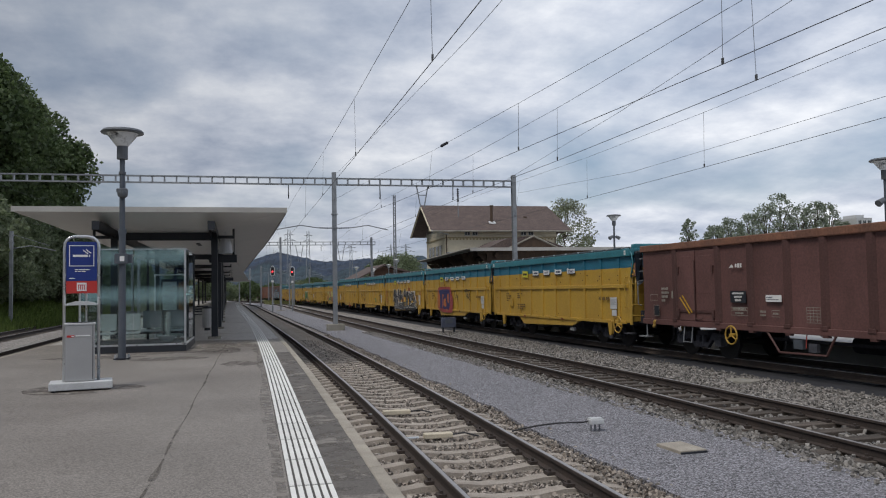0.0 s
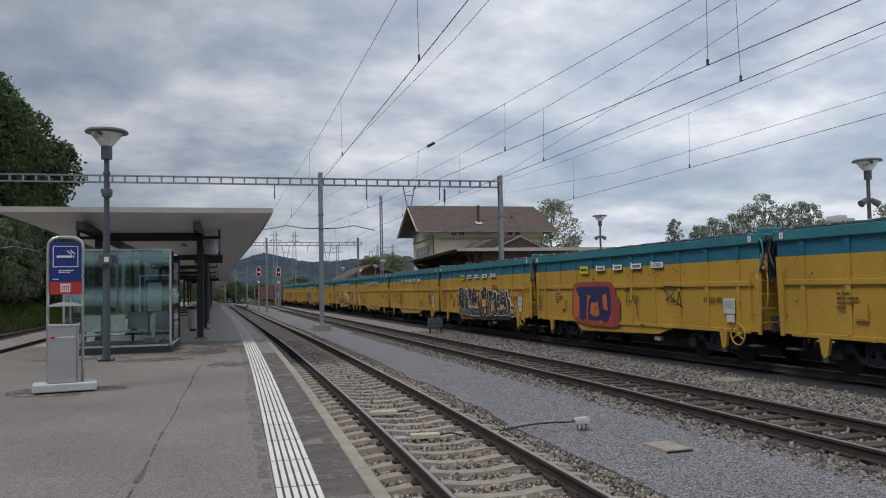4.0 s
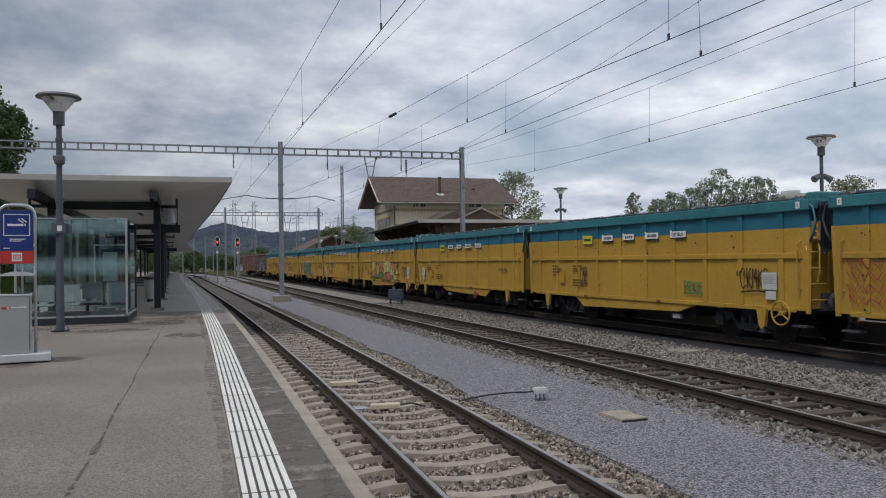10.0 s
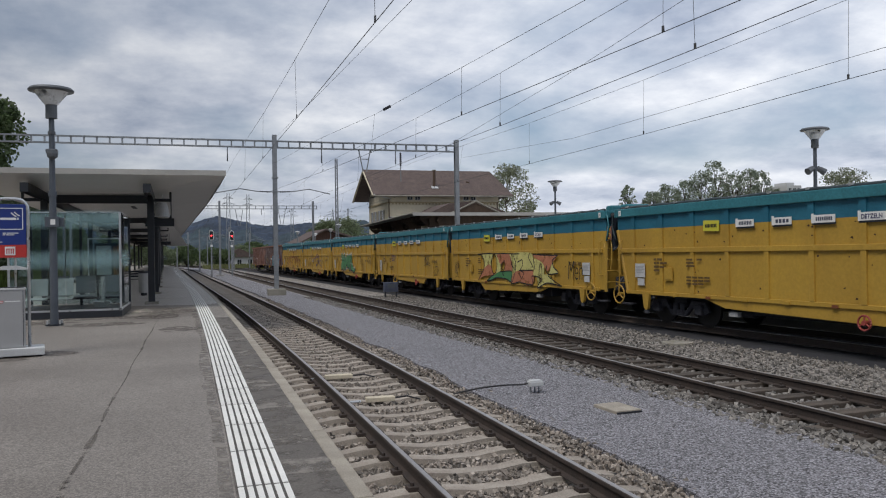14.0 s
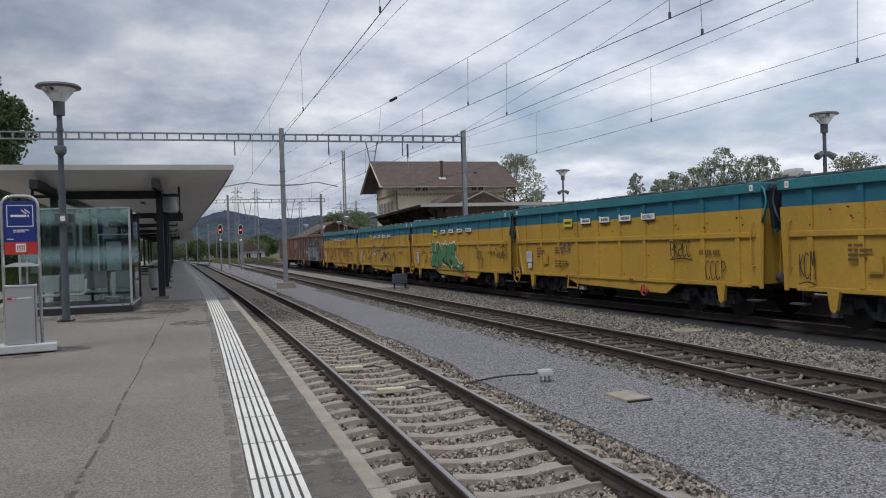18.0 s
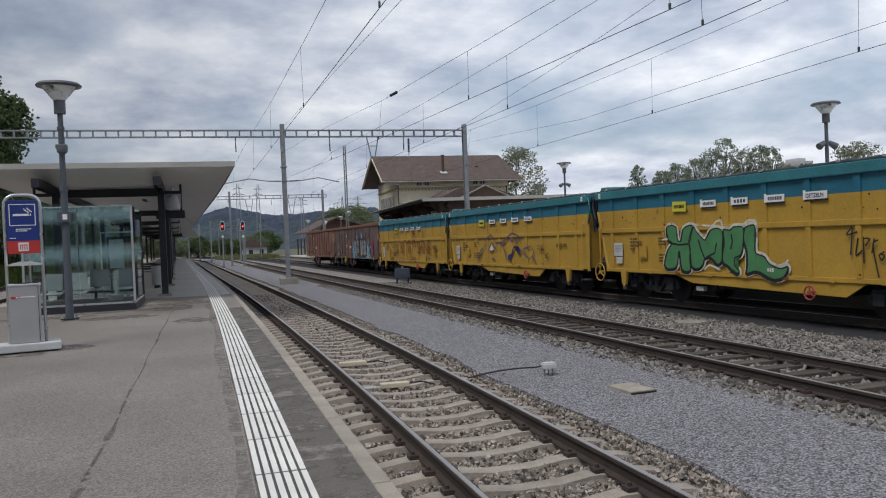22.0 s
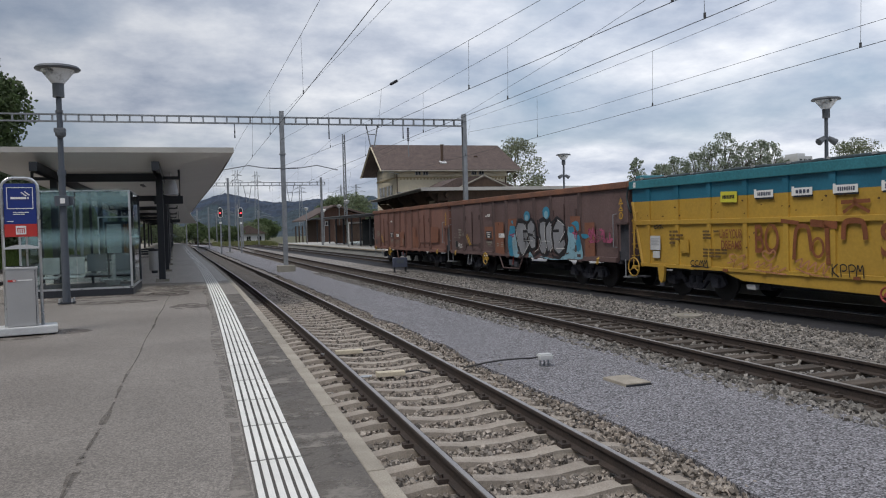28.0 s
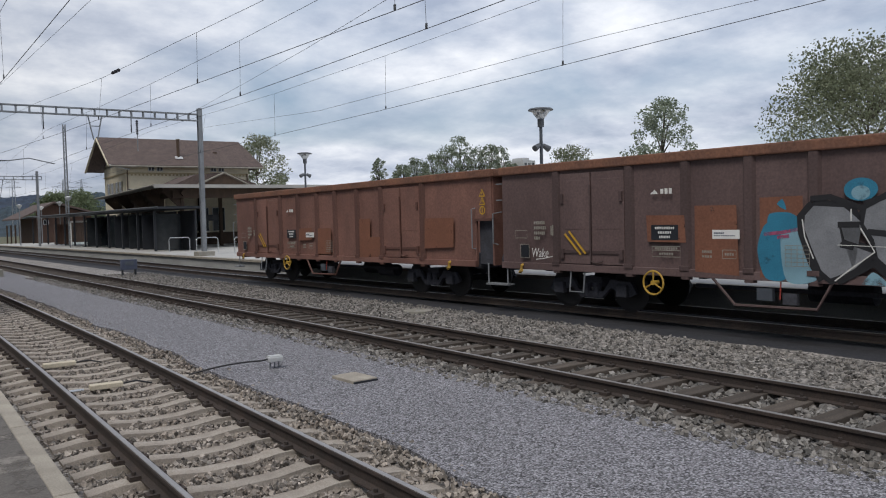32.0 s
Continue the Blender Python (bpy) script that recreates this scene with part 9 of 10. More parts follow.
def graffiti_silver(t):
    """Silver block letters with heavy black edges on a cyan ground, orange primer fields round them."""
    patch(t, "primer_patch", [(2.01, 2.27), (1.13, 2.26), (1.08, 0.94), (2.01, 0.99)], PRIMER, 0.002, "orange primer field")
    patch(t, "primer_patch", [(0.67, 2.38), (-0.12, 2.39), (-0.12, 0.99), (0.67, 0.93)], PRIMER, 0.002, "orange primer field")
    patch(t, "primer_patch", [(-4.48, 2.38), (-5.16, 2.36), (-5.19, 1.85), (-4.48, 1.91)], PRIMER, 0.002, "orange primer field")
    patch(t, "primer_patch", [(-5.45, 2.14), (-6.09, 2.14), (-6.1, 1.04), (-5.46, 1.01)], PRIMER, 0.002, "orange primer field")
    patch(t, "primer_patch", [(3.14, 2.1), (2.24, 2.09), (2.21, 1.55), (3.11, 1.56)], PRIMER, 0.002, "orange primer field")
    patch(t, "graffiti_ground", [(0.59, 1.87), (0.34, 1.97), (-0.07, 1.88), (-0.02, 1.72), (0.27, 1.66), (0.17, 0.95), (0.57, 0.93), (0.72, 1.43)], CYAN_PAINT, 0.0120, "cyan spray ground")
    patch(t, "graffiti_ground", [(0.27, 1.72), (-0.12, 1.81), (-0.4, 0.98), (0.17, 0.89)], PALE_CYAN, 0.0130, "pale cyan spray ground")
    patch(t, "graffiti_ground", [(0.47, 2.09), (0.12, 2.1), (-0.07, 1.97), (0.03, 1.78), (0.37, 1.78), (0.52, 1.9)], CYAN_PAINT, 0.0140, "cyan spray ground")
    patch(t, "graffiti_ground", [(0.34, 2.25), (0.24, 2.34), (0.17, 2.15)], CYAN_PAINT, 0.0150, "cyan spray ground")
    patch(t, "graffiti_ground", [(-4.32, 2.01), (-4.54, 1.94), (-4.76, 1.81), (-4.94, 1.67), (-5.2, 1.44), (-5.31, 1.09), (-5.2, 0.92), (-4.3, 0.92), (-4.04, 1.06), (-4.23, 1.41)], PALE_CYAN, 0.0160, "pale cyan spray ground")
    patch(t, "graffiti_ground", [(-4.39, 1.98), (-4.63, 2.03), (-4.76, 1.89), (-4.64, 1.79), (-4.42, 1.84)], CYAN_PAINT, 0.0170, "cyan spray ground")
    patch(t, "graffiti_ground", [(-4.57, 2.13), (-4.87, 2.21), (-5.05, 2.15), (-5.08, 1.94), (-4.96, 1.86), (-4.81, 2.03)], CYAN_PAINT, 0.0180, "cyan spray ground")
    patch(t, "graffiti_ground", [(-4.88, 1.65), (-5.05, 1.75), (-5.17, 1.56), (-5.17, 1.26), (-4.97, 1.17), (-4.85, 1.33)], CYAN_PAINT, 0.0190, "cyan spray ground")
    patch(t, "graffiti_ground", [(-5.25, 1.77), (-5.61, 1.75), (-5.75, 1.68), (-5.53, 1.61), (-5.28, 1.65)], CYAN_PAINT, 0.0200, "cyan spray ground")
    patch(t, "graffiti_ground", [(-1.12, 0.92), (-1.29, 1.1), (-1.58, 0.88), (-1.79, 0.87), (-1.16, 0.89)], PALE_CYAN, 0.0210, "pale cyan spray ground")
    patch(t, "graffiti_ground", [(-2.11, 0.94), (-2.67, 0.94), (-3.16, 0.88), (-4.04, 1.01), (-4.24, 0.89), (-2.94, 0.84)], PALE_CYAN, 0.0220, "pale cyan spray ground")
    patch(t, "cyan_dot", arc(-1.09, 2.46, 0.270, 0.190, 0, 348, 26), CYAN_PAINT, 0.025, "round cyan spray dot")
    patch(t, "dot_shine", arc(-1.09, 2.403, 0.149, 0.118, 0, 348, 24), PALE_CYAN, 0.027, "pale lower part of the dot")
    patch(t, "cyan_dot", arc(-2.7, 2.54, 0.285, 0.230, 0, 348, 26), CYAN_PAINT, 0.025, "round cyan spray dot")
    patch(t, "dot_shine", arc(-2.7, 2.471, 0.157, 0.143, 0, 348, 24), PALE_CYAN, 0.027, "pale lower part of the dot")
    shapes = (
        [(-0.31, 2.24), (-0.83, 2.2), (-0.98, 2.08), (-1.11, 1.91), (-0.76, 1.85), (-0.81, 1.61), (-1.12, 1.5), (-1.31, 1.4), (-0.98, 1.1), (-0.6, 0.94), (-0.42, 1.08), (-0.26, 1.45), (-0.12, 1.83), (-0.14, 2.06)],
        [(-1.16, 2.2), (-1.48, 2.31), (-1.77, 2.12), (-1.79, 1.91), (-1.6, 1.85), (-1.64, 1.65), (-1.83, 1.57), (-1.79, 1.27), (-1.48, 1.19), (-1.33, 1.33), (-1.27, 1.62), (-1.11, 1.88)],
        [(-2.18, 2.18), (-2.47, 2.26), (-2.61, 2.18), (-2.57, 1.91), (-2.59, 1.64), (-2.7, 1.3), (-2.57, 1.1), (-2.38, 1.01), (-2.23, 1.11), (-2.11, 1.24), (-2.26, 1.43), (-2.23, 1.63), (-2.15, 1.91)],
        [(-2.66, 2.02), (-2.97, 2.25), (-3.08, 2.11), (-3.12, 1.94), (-3.07, 1.71), (-3.16, 1.32), (-3.03, 1.18), (-2.8, 1.13), (-2.72, 1.37), (-2.65, 1.64)],
        [(-3.17, 1.88), (-3.47, 2.21), (-3.64, 2.28), (-4.07, 2.06), (-4.1, 1.81), (-3.71, 1.5), (-4.07, 1.6), (-4.14, 1.41), (-4.01, 1.22), (-3.65, 1.04), (-3.47, 1.11), (-3.26, 1.23), (-3.23, 1.52), (-3.19, 1.71)],
    )
    strokes(t, "letter_edge", [g + g[:1] for g in shapes], 0.15, BLACK_PAINT, 0.032, "black letter edge")
    for k, pts in enumerate(shapes):
        patch(t, "letter", pts, SILVER, 0.042 + 0.001 * k, "silver graffiti letter")
    strokes(t, "letter_outline", [g + g[:1] for g in shapes], 0.06, BLACK_PAINT, 0.049, "black letter outline")
    heavy = ([(-0.26, 2.24), (-0.07, 2.03), (-0.09, 1.75), (-0.26, 1.23), (-0.44, 0.92)], [(-0.26, 2.33), (-0.6, 2.35), (-0.9, 2.23), (-1.11, 2.15), (-1.48, 2.35), (-1.75, 2.23)], [(-2.15, 2.27), (-2.53, 2.36), (-2.76, 2.22), (-2.97, 2.32), (-3.15, 2.17), (-3.55, 2.37), (-4.05, 2.16), (-4.17, 1.89)], [(-0.72, 0.9), (-1.29, 1.23), (-1.62, 0.94), (-2.19, 1.13)], [(-2.38, 0.95), (-2.67, 1), (-3.03, 1.11), (-3.23, 0.94), (-3.65, 0.92), (-4.14, 1.14), (-4.3, 1.54), (-4.2, 1.91)], [(-1.83, 1.94), (-1.87, 1.68), (-2.11, 1.63)], [(-2.03, 2.3), (-2.07, 1.91), (-2.15, 1.66), (-2.15, 1.41)], [(-0.72, 1.88), (-1.07, 1.88)], [(-1.2, 1.76), (-1.58, 1.72)], [(-3.23, 1.88), (-3.67, 1.88)], [(-3.71, 1.49), (-4.14, 1.69)], [(-0.76, 1.55), (-0.98, 1.5)], [(-3.15, 2.11), (-3.19, 1.65), (-3.26, 1.39)])
    strokes(t, "letter_line", heavy, 0.10, BLACK_PAINT, 0.053, "thick black letter line")
    shine = ([(-0.94, 2.14), (-0.94, 1.94)], [(-1.09, 1.82), (-1.31, 1.43), (-0.94, 1.15), (-0.67, 0.93)], [(-1.6, 1.88), (-1.71, 1.65)], [(-2.15, 1.62), (-2.23, 1.4), (-2.03, 1.21), (-1.71, 1.09)], [(-2.63, 2.21), (-2.55, 1.84), (-2.59, 1.57), (-2.72, 1.3), (-2.52, 1.05)], [(-3.08, 2.17), (-3.1, 1.94), (-3.05, 1.71), (-3.18, 1.29), (-2.98, 1.15)], [(-3.55, 2.28), (-3.82, 2.19), (-4.07, 2.06)], [(-4.1, 1.85), (-3.68, 1.47)], [(-3.44, 1.26), (-4.06, 1.26)], [(-0.12, 1.98), (-0.16, 1.68), (-0.31, 1.3)])
    strokes(t, "letter_shine", shine, 0.024, WHITE_PAINT, 0.056, "white letter shine")
    strokes(t, "letter_shine", [[(-0.72, 1.54), (-1.62, 1.51)], [(-2.28, 1.51), (-2.98, 1.51)]], 0.012, WHITE_PAINT, 0.056, "thin white letter line")
    pink = ([(0.59, 1.72), (0.27, 1.75), (-0.07, 1.81)], [(0.34, 1.66), (0.12, 1.69)], [(-4.64, 1.81), (-4.85, 1.77), (-4.96, 1.86)], [(-4.76, 1.89), (-4.82, 1.6)], [(-4.93, 1.82), (-4.88, 1.58)], [(-5.96, 1.55), (-5.75, 1.71), (-5.71, 1.89), (-5.8, 1.93), (-5.91, 1.82), (-6.01, 1.96), (-6.1, 1.87)])
    strokes(t, "pink_tag", pink, 0.06, PINK_PAINT, 0.03, "pink hand-sprayed tag")
    strokes(t, "pink_tag", [[(-5.77, 1.91), (-5.86, 1.6), (-6.01, 1.87), (-6.13, 1.59), (-6.24, 1.89)], [(-6.31, 1.88), (-6.3, 1.61)], [(-6.28, 1.87), (-6.54, 1.9), (-6.57, 1.76), (-6.34, 1.73), (-6.59, 1.59)], [(-6.67, 1.9), (-6.69, 1.59), (-6.89, 1.61)], [(-6.93, 1.91), (-7.18, 1.93)], [(-7.06, 1.91), (-7.01, 1.59), (-7.23, 1.61)], [(-5.71, 1.5), (-6.43, 1.54), (-7.26, 1.51)]], 0.085, PINK_PAINT, 0.034, "broad pink sprayed letters")
    letters(t, "Wake", 6.41, 1.18, 0.30, WHITE_PAINT, 0.05, 0.75, 0.0, 0.2, name="sprayed_word", label="white hand-sprayed word")
    strokes(t, "graffiti_tag", [[(6.26, 1.12), (6, 1.15), (5.73, 1.2)]], 0.02, WHITE_PAINT, 0.05, "white hand-sprayed line")


def plain_patches(t):
    patch(t, "primer_patch", [(-5.22, 2.16), (-6.49, 2.15), (-6.46, 1.37), (-5.18, 1.32)], PRIMER, 0.002, "orange primer field")
    patch(t, "primer_patch", [(-1.84, 2.2), (-2.45, 2.21), (-2.41, 1.03), (-1.8, 1.02)], PRIMER, 0.002, "orange primer field")
    patch(t, "primer_patch", [(0.77, 1.93), (-0.09, 1.94), (-0.04, 1.08), (0.83, 1.06)], PRIMER, 0.002, "orange primer field")
    patch(t, "primer_patch", [(2.09, 1.94), (1.2, 1.95), (1.22, 1.54), (2.12, 1.52)], PRIMER, 0.002, "orange primer field")
    patch(t, "primer_patch", [(-2.41, 1.64), (-2.97, 1.64), (-2.94, 1.04), (-2.38, 1.03)], PRIMER, 0.002, "orange primer field")


TRAIN = []
specs = [
    ("B", brown_wagon("dark maroon open wagon with white stencilled markings", MAROON), None),
    ("Y", yellow_wagon("clean yellow and teal covered wagon", False), None),
    ("Y", yellow_wagon("yellow and teal covered wagon with red and navy graffiti", False), graffiti_red),
    ("Y", yellow_wagon("yellow and teal covered wagon with black and white graffiti", False), graffiti_mono),
    ("Y", yellow_wagon("yellow and teal covered wagon with small black tags", False), lambda t: (tag_scrawl(t, -4.6, 1.55, 1.1, 0.7, BLACK_PAINT, 1, 0.05), tag_scrawl(t, 3.0, 1.5, 0.5, 0.9, BLACK_PAINT, 2), tag_scrawl(t, -2.4, 1.3, 0.9, 0.4, GREEN_PAINT, 3, 0.06))),
    ("Y", yellow_wagon("plain yellow and teal covered wagon with name plates", True), None),
    ("Y", yellow_wagon("yellow and teal covered wagon with colourful outlined graffiti", False), graffiti_outline),
    ("Y", yellow_wagon("yellow and teal covered wagon with scattered tags", True), lambda t: (part("step_frame", tube([(2.58, 1.43, 0.86), (2.58, 1.50, 0.46), (1.90, 1.50, 0.46), (1.90, 1.43, 0.86)], 0.03, 6), YELLOW, t, "yellow foot step frame"), tag_scrawl(t, -3.2, 1.75, 1.1, 0.6, BLACK_PAINT, 21, 0.05), tag_scrawl(t, -4.7, 1.2, 0.9, 0.7, BLACK_PAINT, 22), tag_scrawl(t, 3.1, 1.9, 0.9, 0.5, LILAC_PAINT, 23, 0.06))),
    ("Y", yellow_wagon("yellow and teal covered wagon with green graffiti letters", True), graffiti_green),
    ("Y", yellow_wagon("yellow and teal covered wagon with lilac cartoon graffiti", True), graffiti_cloud),
    ("Y", yellow_wagon("yellow and teal covered wagon with brown sprayed words", True), graffiti_words),
    ("B", brown_wagon("dark plum-brown open wagon with silver and cyan graffiti", PLUM), graffiti_silver),
    ("B", brown_wagon("rust-brown open wagon with primer patches, last of the train", RUST), plain_patches),
]
at = -7.87
for i, (kind, ob, paint) in enumerate(specs):
    if paint:
        paint(ob)
    if i:
        at += 7.02 if kind == "Y" else 7.87
    TRAIN.append((ob, at))
    at += (7.02 if kind == "Y" else 7.87) if i else 7.87


# ---- pieces of the platform and the tracks, last ----
def sleepers():
    def concrete():
        bm = bmesh.new()
        prism(bm, [(-1.28, -0.21), (1.28, -0.21), (1.28, -0.042), (1.0, -0.005), (0.52, 0.0), (0.24, -0.036), (-0.24, -0.036), (-0.52, 0.0), (-1.0, -0.005), (-1.28, -0.042)], -0.135, 0.135)
        for v in bm.verts:
            if v.co.z > -0.1:
                v.co.y *= 0.72
        me = bpy.data.meshes.new("sleeper")
        bm.to_mesh(me)
        bm.free()
        me.materials.append(SLEEPER)
        return me

    def wooden():
        bm = B(0, 0, -0.08, 2.55, 0.25, 0.16, bevel=0.012)
        me = bpy.data.meshes.new("sleeper")
        bm.to_mesh(me)
        bm.free()
        me.materials.append(WOOD_SLEEPER)
        return me

    fast = bpy.data.meshes.new("rail_fastening")
    bm = bmesh.new()
    for s in (-1, 1):
        for d in (-0.115, 0.115):
            box(bm, s * 0.7525 + d, 0, 0.022, 0.10, 0.12, 0.04)
            rod(bm, (s * 0.7525 + d, 0, 0.02), (s * 0.7525 + d, 0, 0.075), 0.02, seg=6)
    bm.to_mesh(fast)
    bm.free()
    fast.materials.append(RAIL_RUST)
    rng = random.Random(4)
    for c, me, host, y0, y1 in ((T1, concrete(), LINES["one"], -13.0, 110.0), (T2, wooden(), LINES["two"], -14.0, 100.0)):
        y = y0
        while y < y1:
            ob = new("sleeper", me)
            ob.parent = host
            x = track_x(c, y)
            d = track_dir(c, y)
            ob.matrix_basis = pose(x, y, RAIL_Z - 0.162 + fall(y), 0, 0, math.degrees(math.atan2(-d.x, d.y)) + rng.uniform(-0.6, 0.6))
            if 1 < y < 45:
                f = new("rail_fastening", fast)
                f.parent = ob
            y += 0.60
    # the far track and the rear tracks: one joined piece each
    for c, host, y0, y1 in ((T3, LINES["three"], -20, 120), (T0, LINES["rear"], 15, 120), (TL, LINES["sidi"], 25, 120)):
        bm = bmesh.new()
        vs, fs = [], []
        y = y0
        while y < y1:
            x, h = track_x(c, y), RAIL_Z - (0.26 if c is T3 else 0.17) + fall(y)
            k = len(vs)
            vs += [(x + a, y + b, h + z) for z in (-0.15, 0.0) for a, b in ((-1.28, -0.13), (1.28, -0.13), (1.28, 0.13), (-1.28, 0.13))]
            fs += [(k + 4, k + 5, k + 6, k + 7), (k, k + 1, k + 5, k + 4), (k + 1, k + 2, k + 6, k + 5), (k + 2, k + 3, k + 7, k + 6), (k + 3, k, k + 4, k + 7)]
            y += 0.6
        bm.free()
        # The far sleepers share the bed's dark colour, train shadow included.
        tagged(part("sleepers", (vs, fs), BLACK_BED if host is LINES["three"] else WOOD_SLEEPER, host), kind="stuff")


sleepers()


def tie_plates():
    for y, off, w in ((14.3, -0.22, 0.9), (11.9, -0.02, 0.8)):
        x = track_x(T1, y)
        t = thing("track_magnet", x + off - 0.1, y, RAIL_Z - 0.12, "pale plate fixed between the rails", "track plate", "plates between the rails")
        part("plate", B(0, 0, 0, w * 0.55, 0.16, 0.07, bevel=0.01), BOARD, t)
        part("rod", Rod((-0.5, 0, -0.02), (-0.3, 0, -0.02), 0.02), CHROME, t)
        part("cable", tube([(w * 0.27, 0, 0), (w * 0.27 + 0.2, -0.02, 0.02), (w * 0.27 + 0.4, -0.1, -0.03)], 0.014), BLACK_PAINT, t)


tie_plates()


def kerbs():
    host_r = thing("platform_kerb", label="pale concrete kerb stones along the platform edge", category="kerb", kind="structure")
    host_l = thing("platform_kerb", label="pale painted kerb along the rear platform edge", category="kerb", kind="structure")

    def stone(w):
        bm = B(0, 0, -0.15, w, 1.985, 0.30, bevel=0.012)
        me = bpy.data.meshes.new("kerb_stone")
        bm.to_mesh(me)
        bm.free()
        me.materials.append(KERB)
        return me

    near = stone(0.125)
    y = -28.0
    while y < 120:
        d = track_dir(T1, y)
        ob = new("kerb_stone", near)
        ob.parent = host_r
        ob.matrix_basis = pose(edge_x(y, -0.0625), y, 0.006 + fall(y), 0, 0, math.degrees(math.atan2(-d.x, d.y)))
        if y > 12:
            ob2 = new("kerb_stone", near)
            ob2.parent = host_l
            ob2.matrix_basis = pose(PLAT_L + 0.30 + track_x(T0, y) + 8.25, y, 0.006 + fall(y))
        y += 2.0
    vs, fs = ribbon(T1, -30, 172, 2, [(EDGE - 0.34, -0.25), (EDGE - 0.10, -0.28), (EDGE - 0.10, -1.0)], 0.0)
    part("platform_wall", (vs, fs), PLAT_WALL, host_r)


kerbs()


def guide_line():
    """Ribbed white guide line: six bars a metre long, slab by slab."""
    host = thing("guide_line", label="white ribbed tactile safety line along the platform", category="tactile line", kind="structure")
    bm = bmesh.new()
    for k in range(6):
        box(bm, -0.150 + 0.060 * k, 0, 0.004, 0.0395, 0.97, 0.006)
    me = bpy.data.meshes.new("tactile_slab")
    bm.to_mesh(me)
    bm.free()
    me.materials.append(WHITE_LINE)
    gap = bpy.data.meshes.new("slab_bed")
    bm = B(0, 0, 0.0015, 0.345, 0.996, 0.003)
    bm.to_mesh(gap)
    bm.free()
    gap.materials.append(SEAM2)
    y = -14.0
    while y < 125:
        d = track_dir(T1, y)
        a = math.degrees(math.atan2(-d.x, d.y))
        ob = new("tactile_slab", me)
        ob.parent = host
        ob.matrix_basis = pose(edge_x(y, -0.656), y, fall(y), 0, 0, a)
        b = new("slab_bed", gap)
        b.parent = ob
        y += 1.0


SEAM2 = mat("line_gap_asphalt", (0.095, 0.087, 0.08), 0.85, scale=3, vary=0.25, fine=120)
guide_line()


def stones(name, n, place, size, material, label, seed):
    """Loose crushed stones: dented boxes, each turned its own way."""
    rng = np.random.default_rng(seed)
    base = np.array([(-1, -1, -1), (1, -1, -1), (1, 1, -1), (-1, 1, -1), (-0.6, -0.7, 1), (0.7, -0.6, 1), (0.6, 0.7, 1), (-0.7, 0.6, 1)], float) * 0.5
    quad = np.array([(0, 3, 2, 1), (4, 5, 6, 7), (0, 1, 5, 4), (1, 2, 6, 5), (2, 3, 7, 6), (3, 0, 4, 7)])
    p = place(rng, n)
    v = base[None] * (1 + rng.uniform(-0.28, 0.28, (n, 8, 3)))
    v = v * (size * rng.uniform(0.55, 1.35, n))[:, None, None] * rng.uniform(0.6, 1.2, (n, 1, 3))
    q = rng.normal(size=(n, 4))
    q /= np.linalg.norm(q, axis=1)[:, None]
    w, x, y, z = q.T
    R = np.stack([np.stack([1 - 2 * (y * y + z * z), 2 * (x * y - z * w), 2 * (x * z + y * w)], 1), np.stack([2 * (x * y + z * w), 1 - 2 * (x * x + z * z), 2 * (y * z - x * w)], 1), np.stack([2 * (x * z - y * w), 2 * (y * z + x * w), 1 - 2 * (x * x + y * y)], 1)], 1)
    v = np.einsum("nij,nkj->nki", R, v) + p[:, None]
    f = (quad[None] + 8 * np.arange(n)[:, None, None]).reshape(-1, 4)
    ob = part(name, (v.reshape(-1, 3).tolist(), f.tolist()), material)
    tagged(ob, label, "stones", kind="stuff")


def scatter(c, lo, hi, y0, y1, z, near=0.0, first=None):
    """first: where the sleepers begin; stones then lie in the beds between them."""
    def place(rng, n):
        y = y0 + (y1 - y0) * rng.uniform(0, 1, n) ** (1 + near)
        if first is not None:
            y = first + 0.6 * np.floor((y - first) / 0.6) + rng.uniform(0.15, 0.45, n)
        off = rng.uniform(lo, hi, n)
        out = np.zeros((n, 3))
        for i in range(n):
            a, b = beside(c, float(y[i]), float(off[i]))
            out[i] = a, b, z + fall(float(y[i])) + 0.02 * rng.normal()
        return out

    return place


stones("ballast_stones", 21000, scatter(T1, -0.68, 0.68, 3, 38, RAIL_Z - 0.228, 0.7, 2.0), 0.038, STONE, "loose brown crushed stone between the rails", 1)
stones("ballast_stones", 6000, scatter(T1, 0.85, 1.34, 3, 40, RAIL_Z - 0.222, 0.7, 2.0), 0.042, STONE, "loose crushed stone along the outer rail", 2)
stones("ballast_stones", 7000, scatter(T1, 1.30, 1.70, 3, 42, RAIL_Z - 0.172, 0.7), 0.036, STONE, "loose crushed stone spilling on the gravel path", 12)
stones("ballast_stones", 6000, scatter(T1, -1.7, -0.85, 3, 40, RAIL_Z - 0.235, 0.7, 2.0), 0.042, STONE, "loose crushed stone under the platform edge", 3)
stones("ballast_stones", 8000, scatter(T2, -0.68, 0.68, 0, 45, RAIL_Z - 0.235, 0.6, 1.0), 0.055, STONE_PALE, "loose pale crushed stone between the rails", 4)
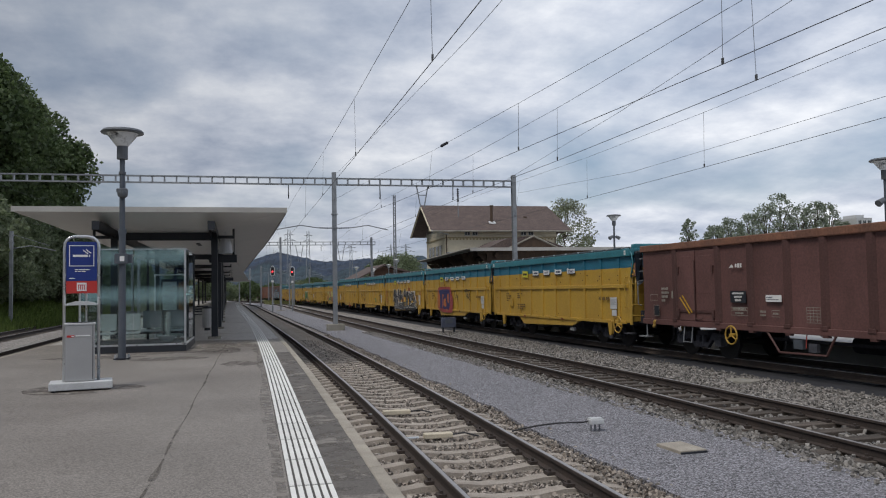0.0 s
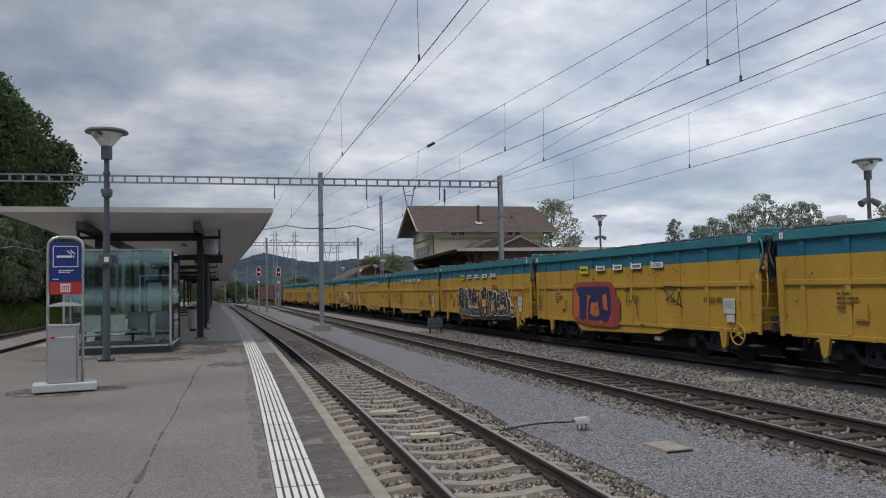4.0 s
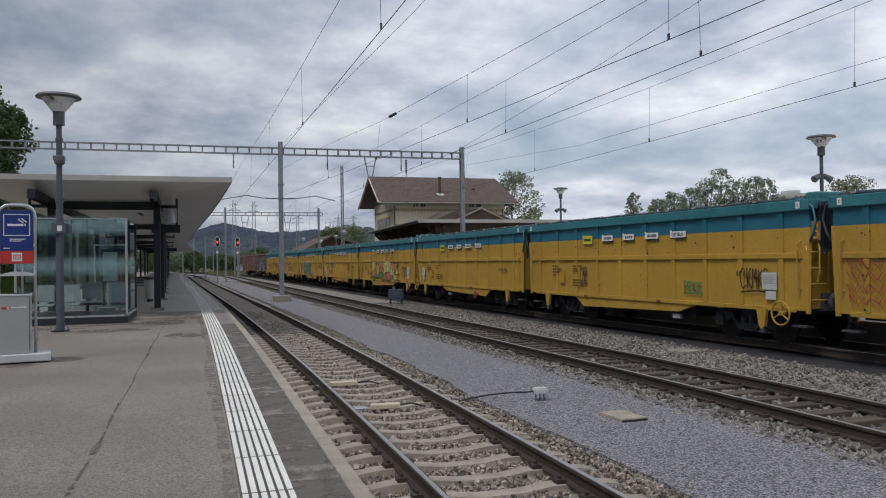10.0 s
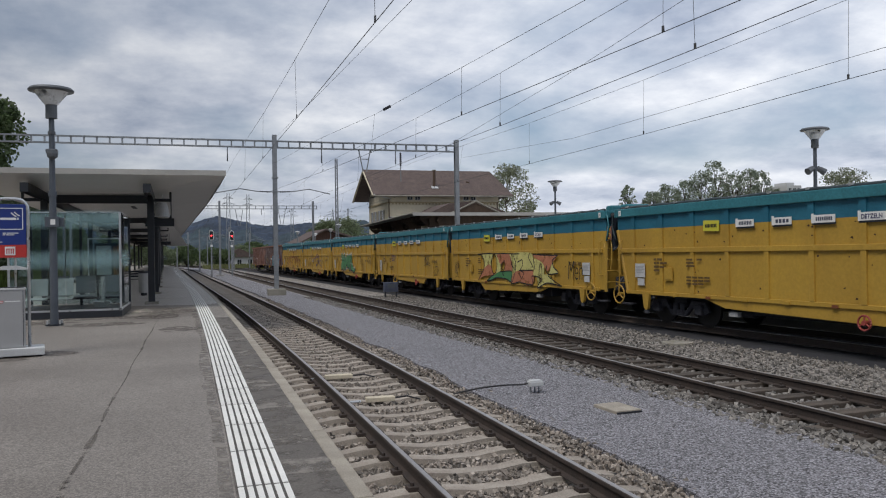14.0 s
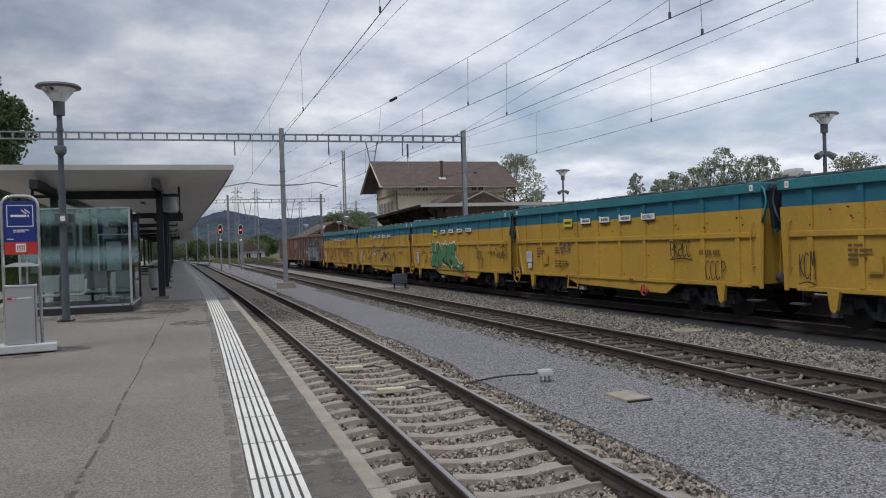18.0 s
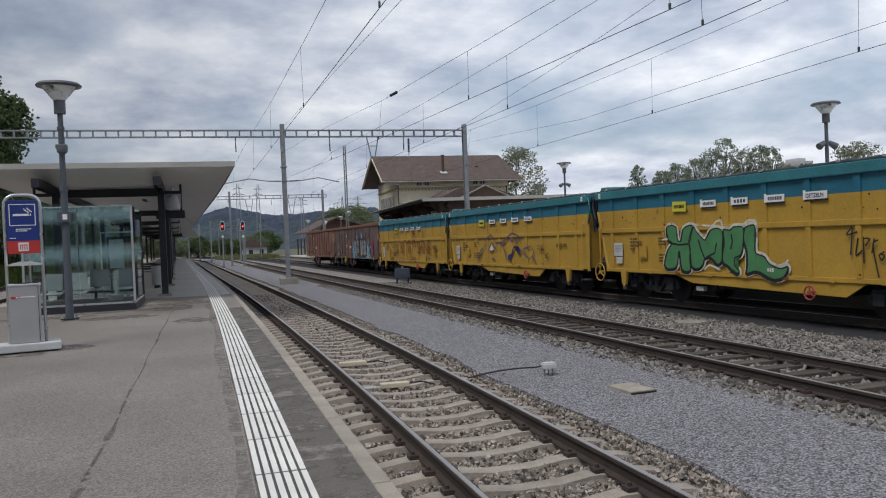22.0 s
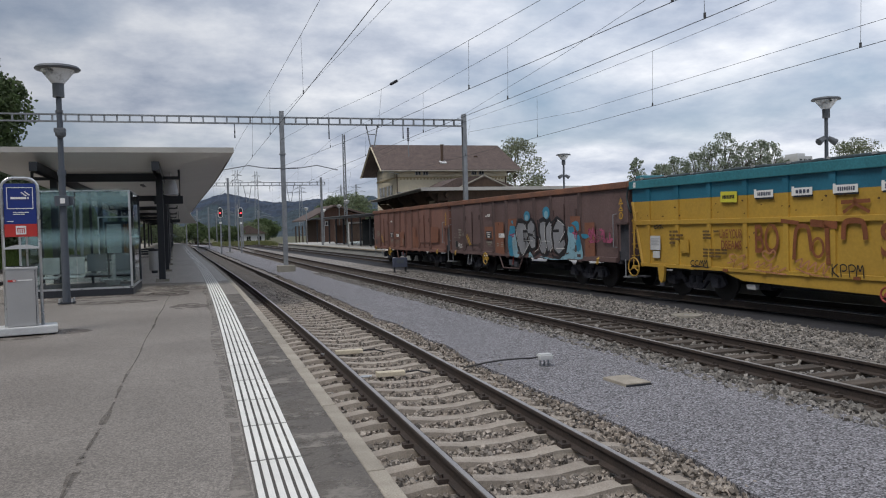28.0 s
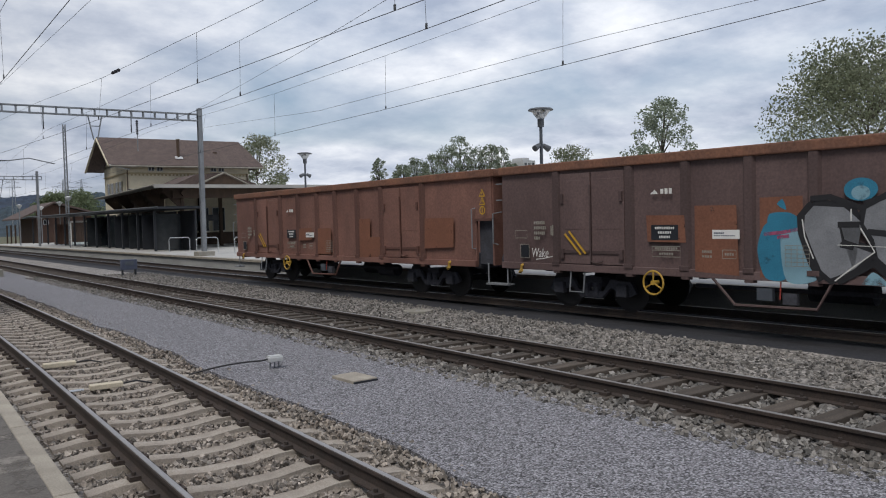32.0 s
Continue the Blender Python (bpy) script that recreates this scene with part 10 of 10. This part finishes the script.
stones("ballast_stones", 9000, scatter(T2, -1.85, -1.22, 0, 42, RAIL_Z - 0.132, 0.6), 0.046, STONE_PALE, "loose crushed stone spilling on the gravel path", 15)
stones("ballast_stones", 4000, scatter(T2, -1.26, -0.82, 0, 42, RAIL_Z - 0.215, 0.6, 1.0), 0.055, STONE_PALE, "loose crushed stone beside the gravel path", 5)
stones("ballast_stones", 27000, scatter(T2, 0.85, 3.75, 0, 42, RAIL_Z - 0.194, 0.5), 0.044, STONE_PALE, "loose pale crushed stone between two tracks", 6)


# ---- movement of the train along the far track ----
RUN = [(0, 24.01), (2, 13.59), (4, 3.05), (6, -7.38), (9, -22.94), (13, -43.30), (19, -73.70), (23, -93.72), (28, -118.85), (30, -129.5), (31.2, -136.1), (32, -140.45)]


def arc_table():
    ys = [-230 + 0.5 * i for i in range(900)]
    s = [0.0]
    for a, b in zip(ys, ys[1:]):
        s.append(s[-1] + math.hypot(track_x(T3, b) - track_x(T3, a), b - a))
    zero = float(np.interp(0.0, ys, s))
    return ys, [v - zero for v in s]


def motions():
    ys, ss = arc_table()
    ts, ds = [r[0] for r in RUN], [r[1] for r in RUN]

    def at_rail(s):
        y = float(np.interp(s, ss, ys))
        return Vector((track_x(T3, y), y, RAIL_Z + fall(y) + 0.002))

    for ob, off in TRAIN:
        rows = []
        for t, d in RUN:
            s = d + off
            a, b = at_rail(s - 4.6), at_rail(s + 4.6)
            c = (a + b) / 2
            v = b - a
            rows.append((t, pose(c.x, c.y, c.z, 0, -math.degrees(math.atan2(v.z, math.hypot(v.x, v.y))), math.degrees(math.atan2(v.y, v.x)))))
        walk(ob, rows)
    # the wheels roll with the train
    steps = [32.0 * i / 267 for i in range(268)]
    turn = [math.degrees(float(np.interp(t, ts, ds)) / 0.46) for t in steps]
    for ob, _ in TRAIN:
        for o in ob.children_recursive:
            if o.name.startswith("wheelset"):
                x = o.matrix_basis.translation.x
                walk(o, [(t, pose(x, 0, 0.46, 0, a % 360, 0)) for t, a in zip(steps, turn)])


motions()
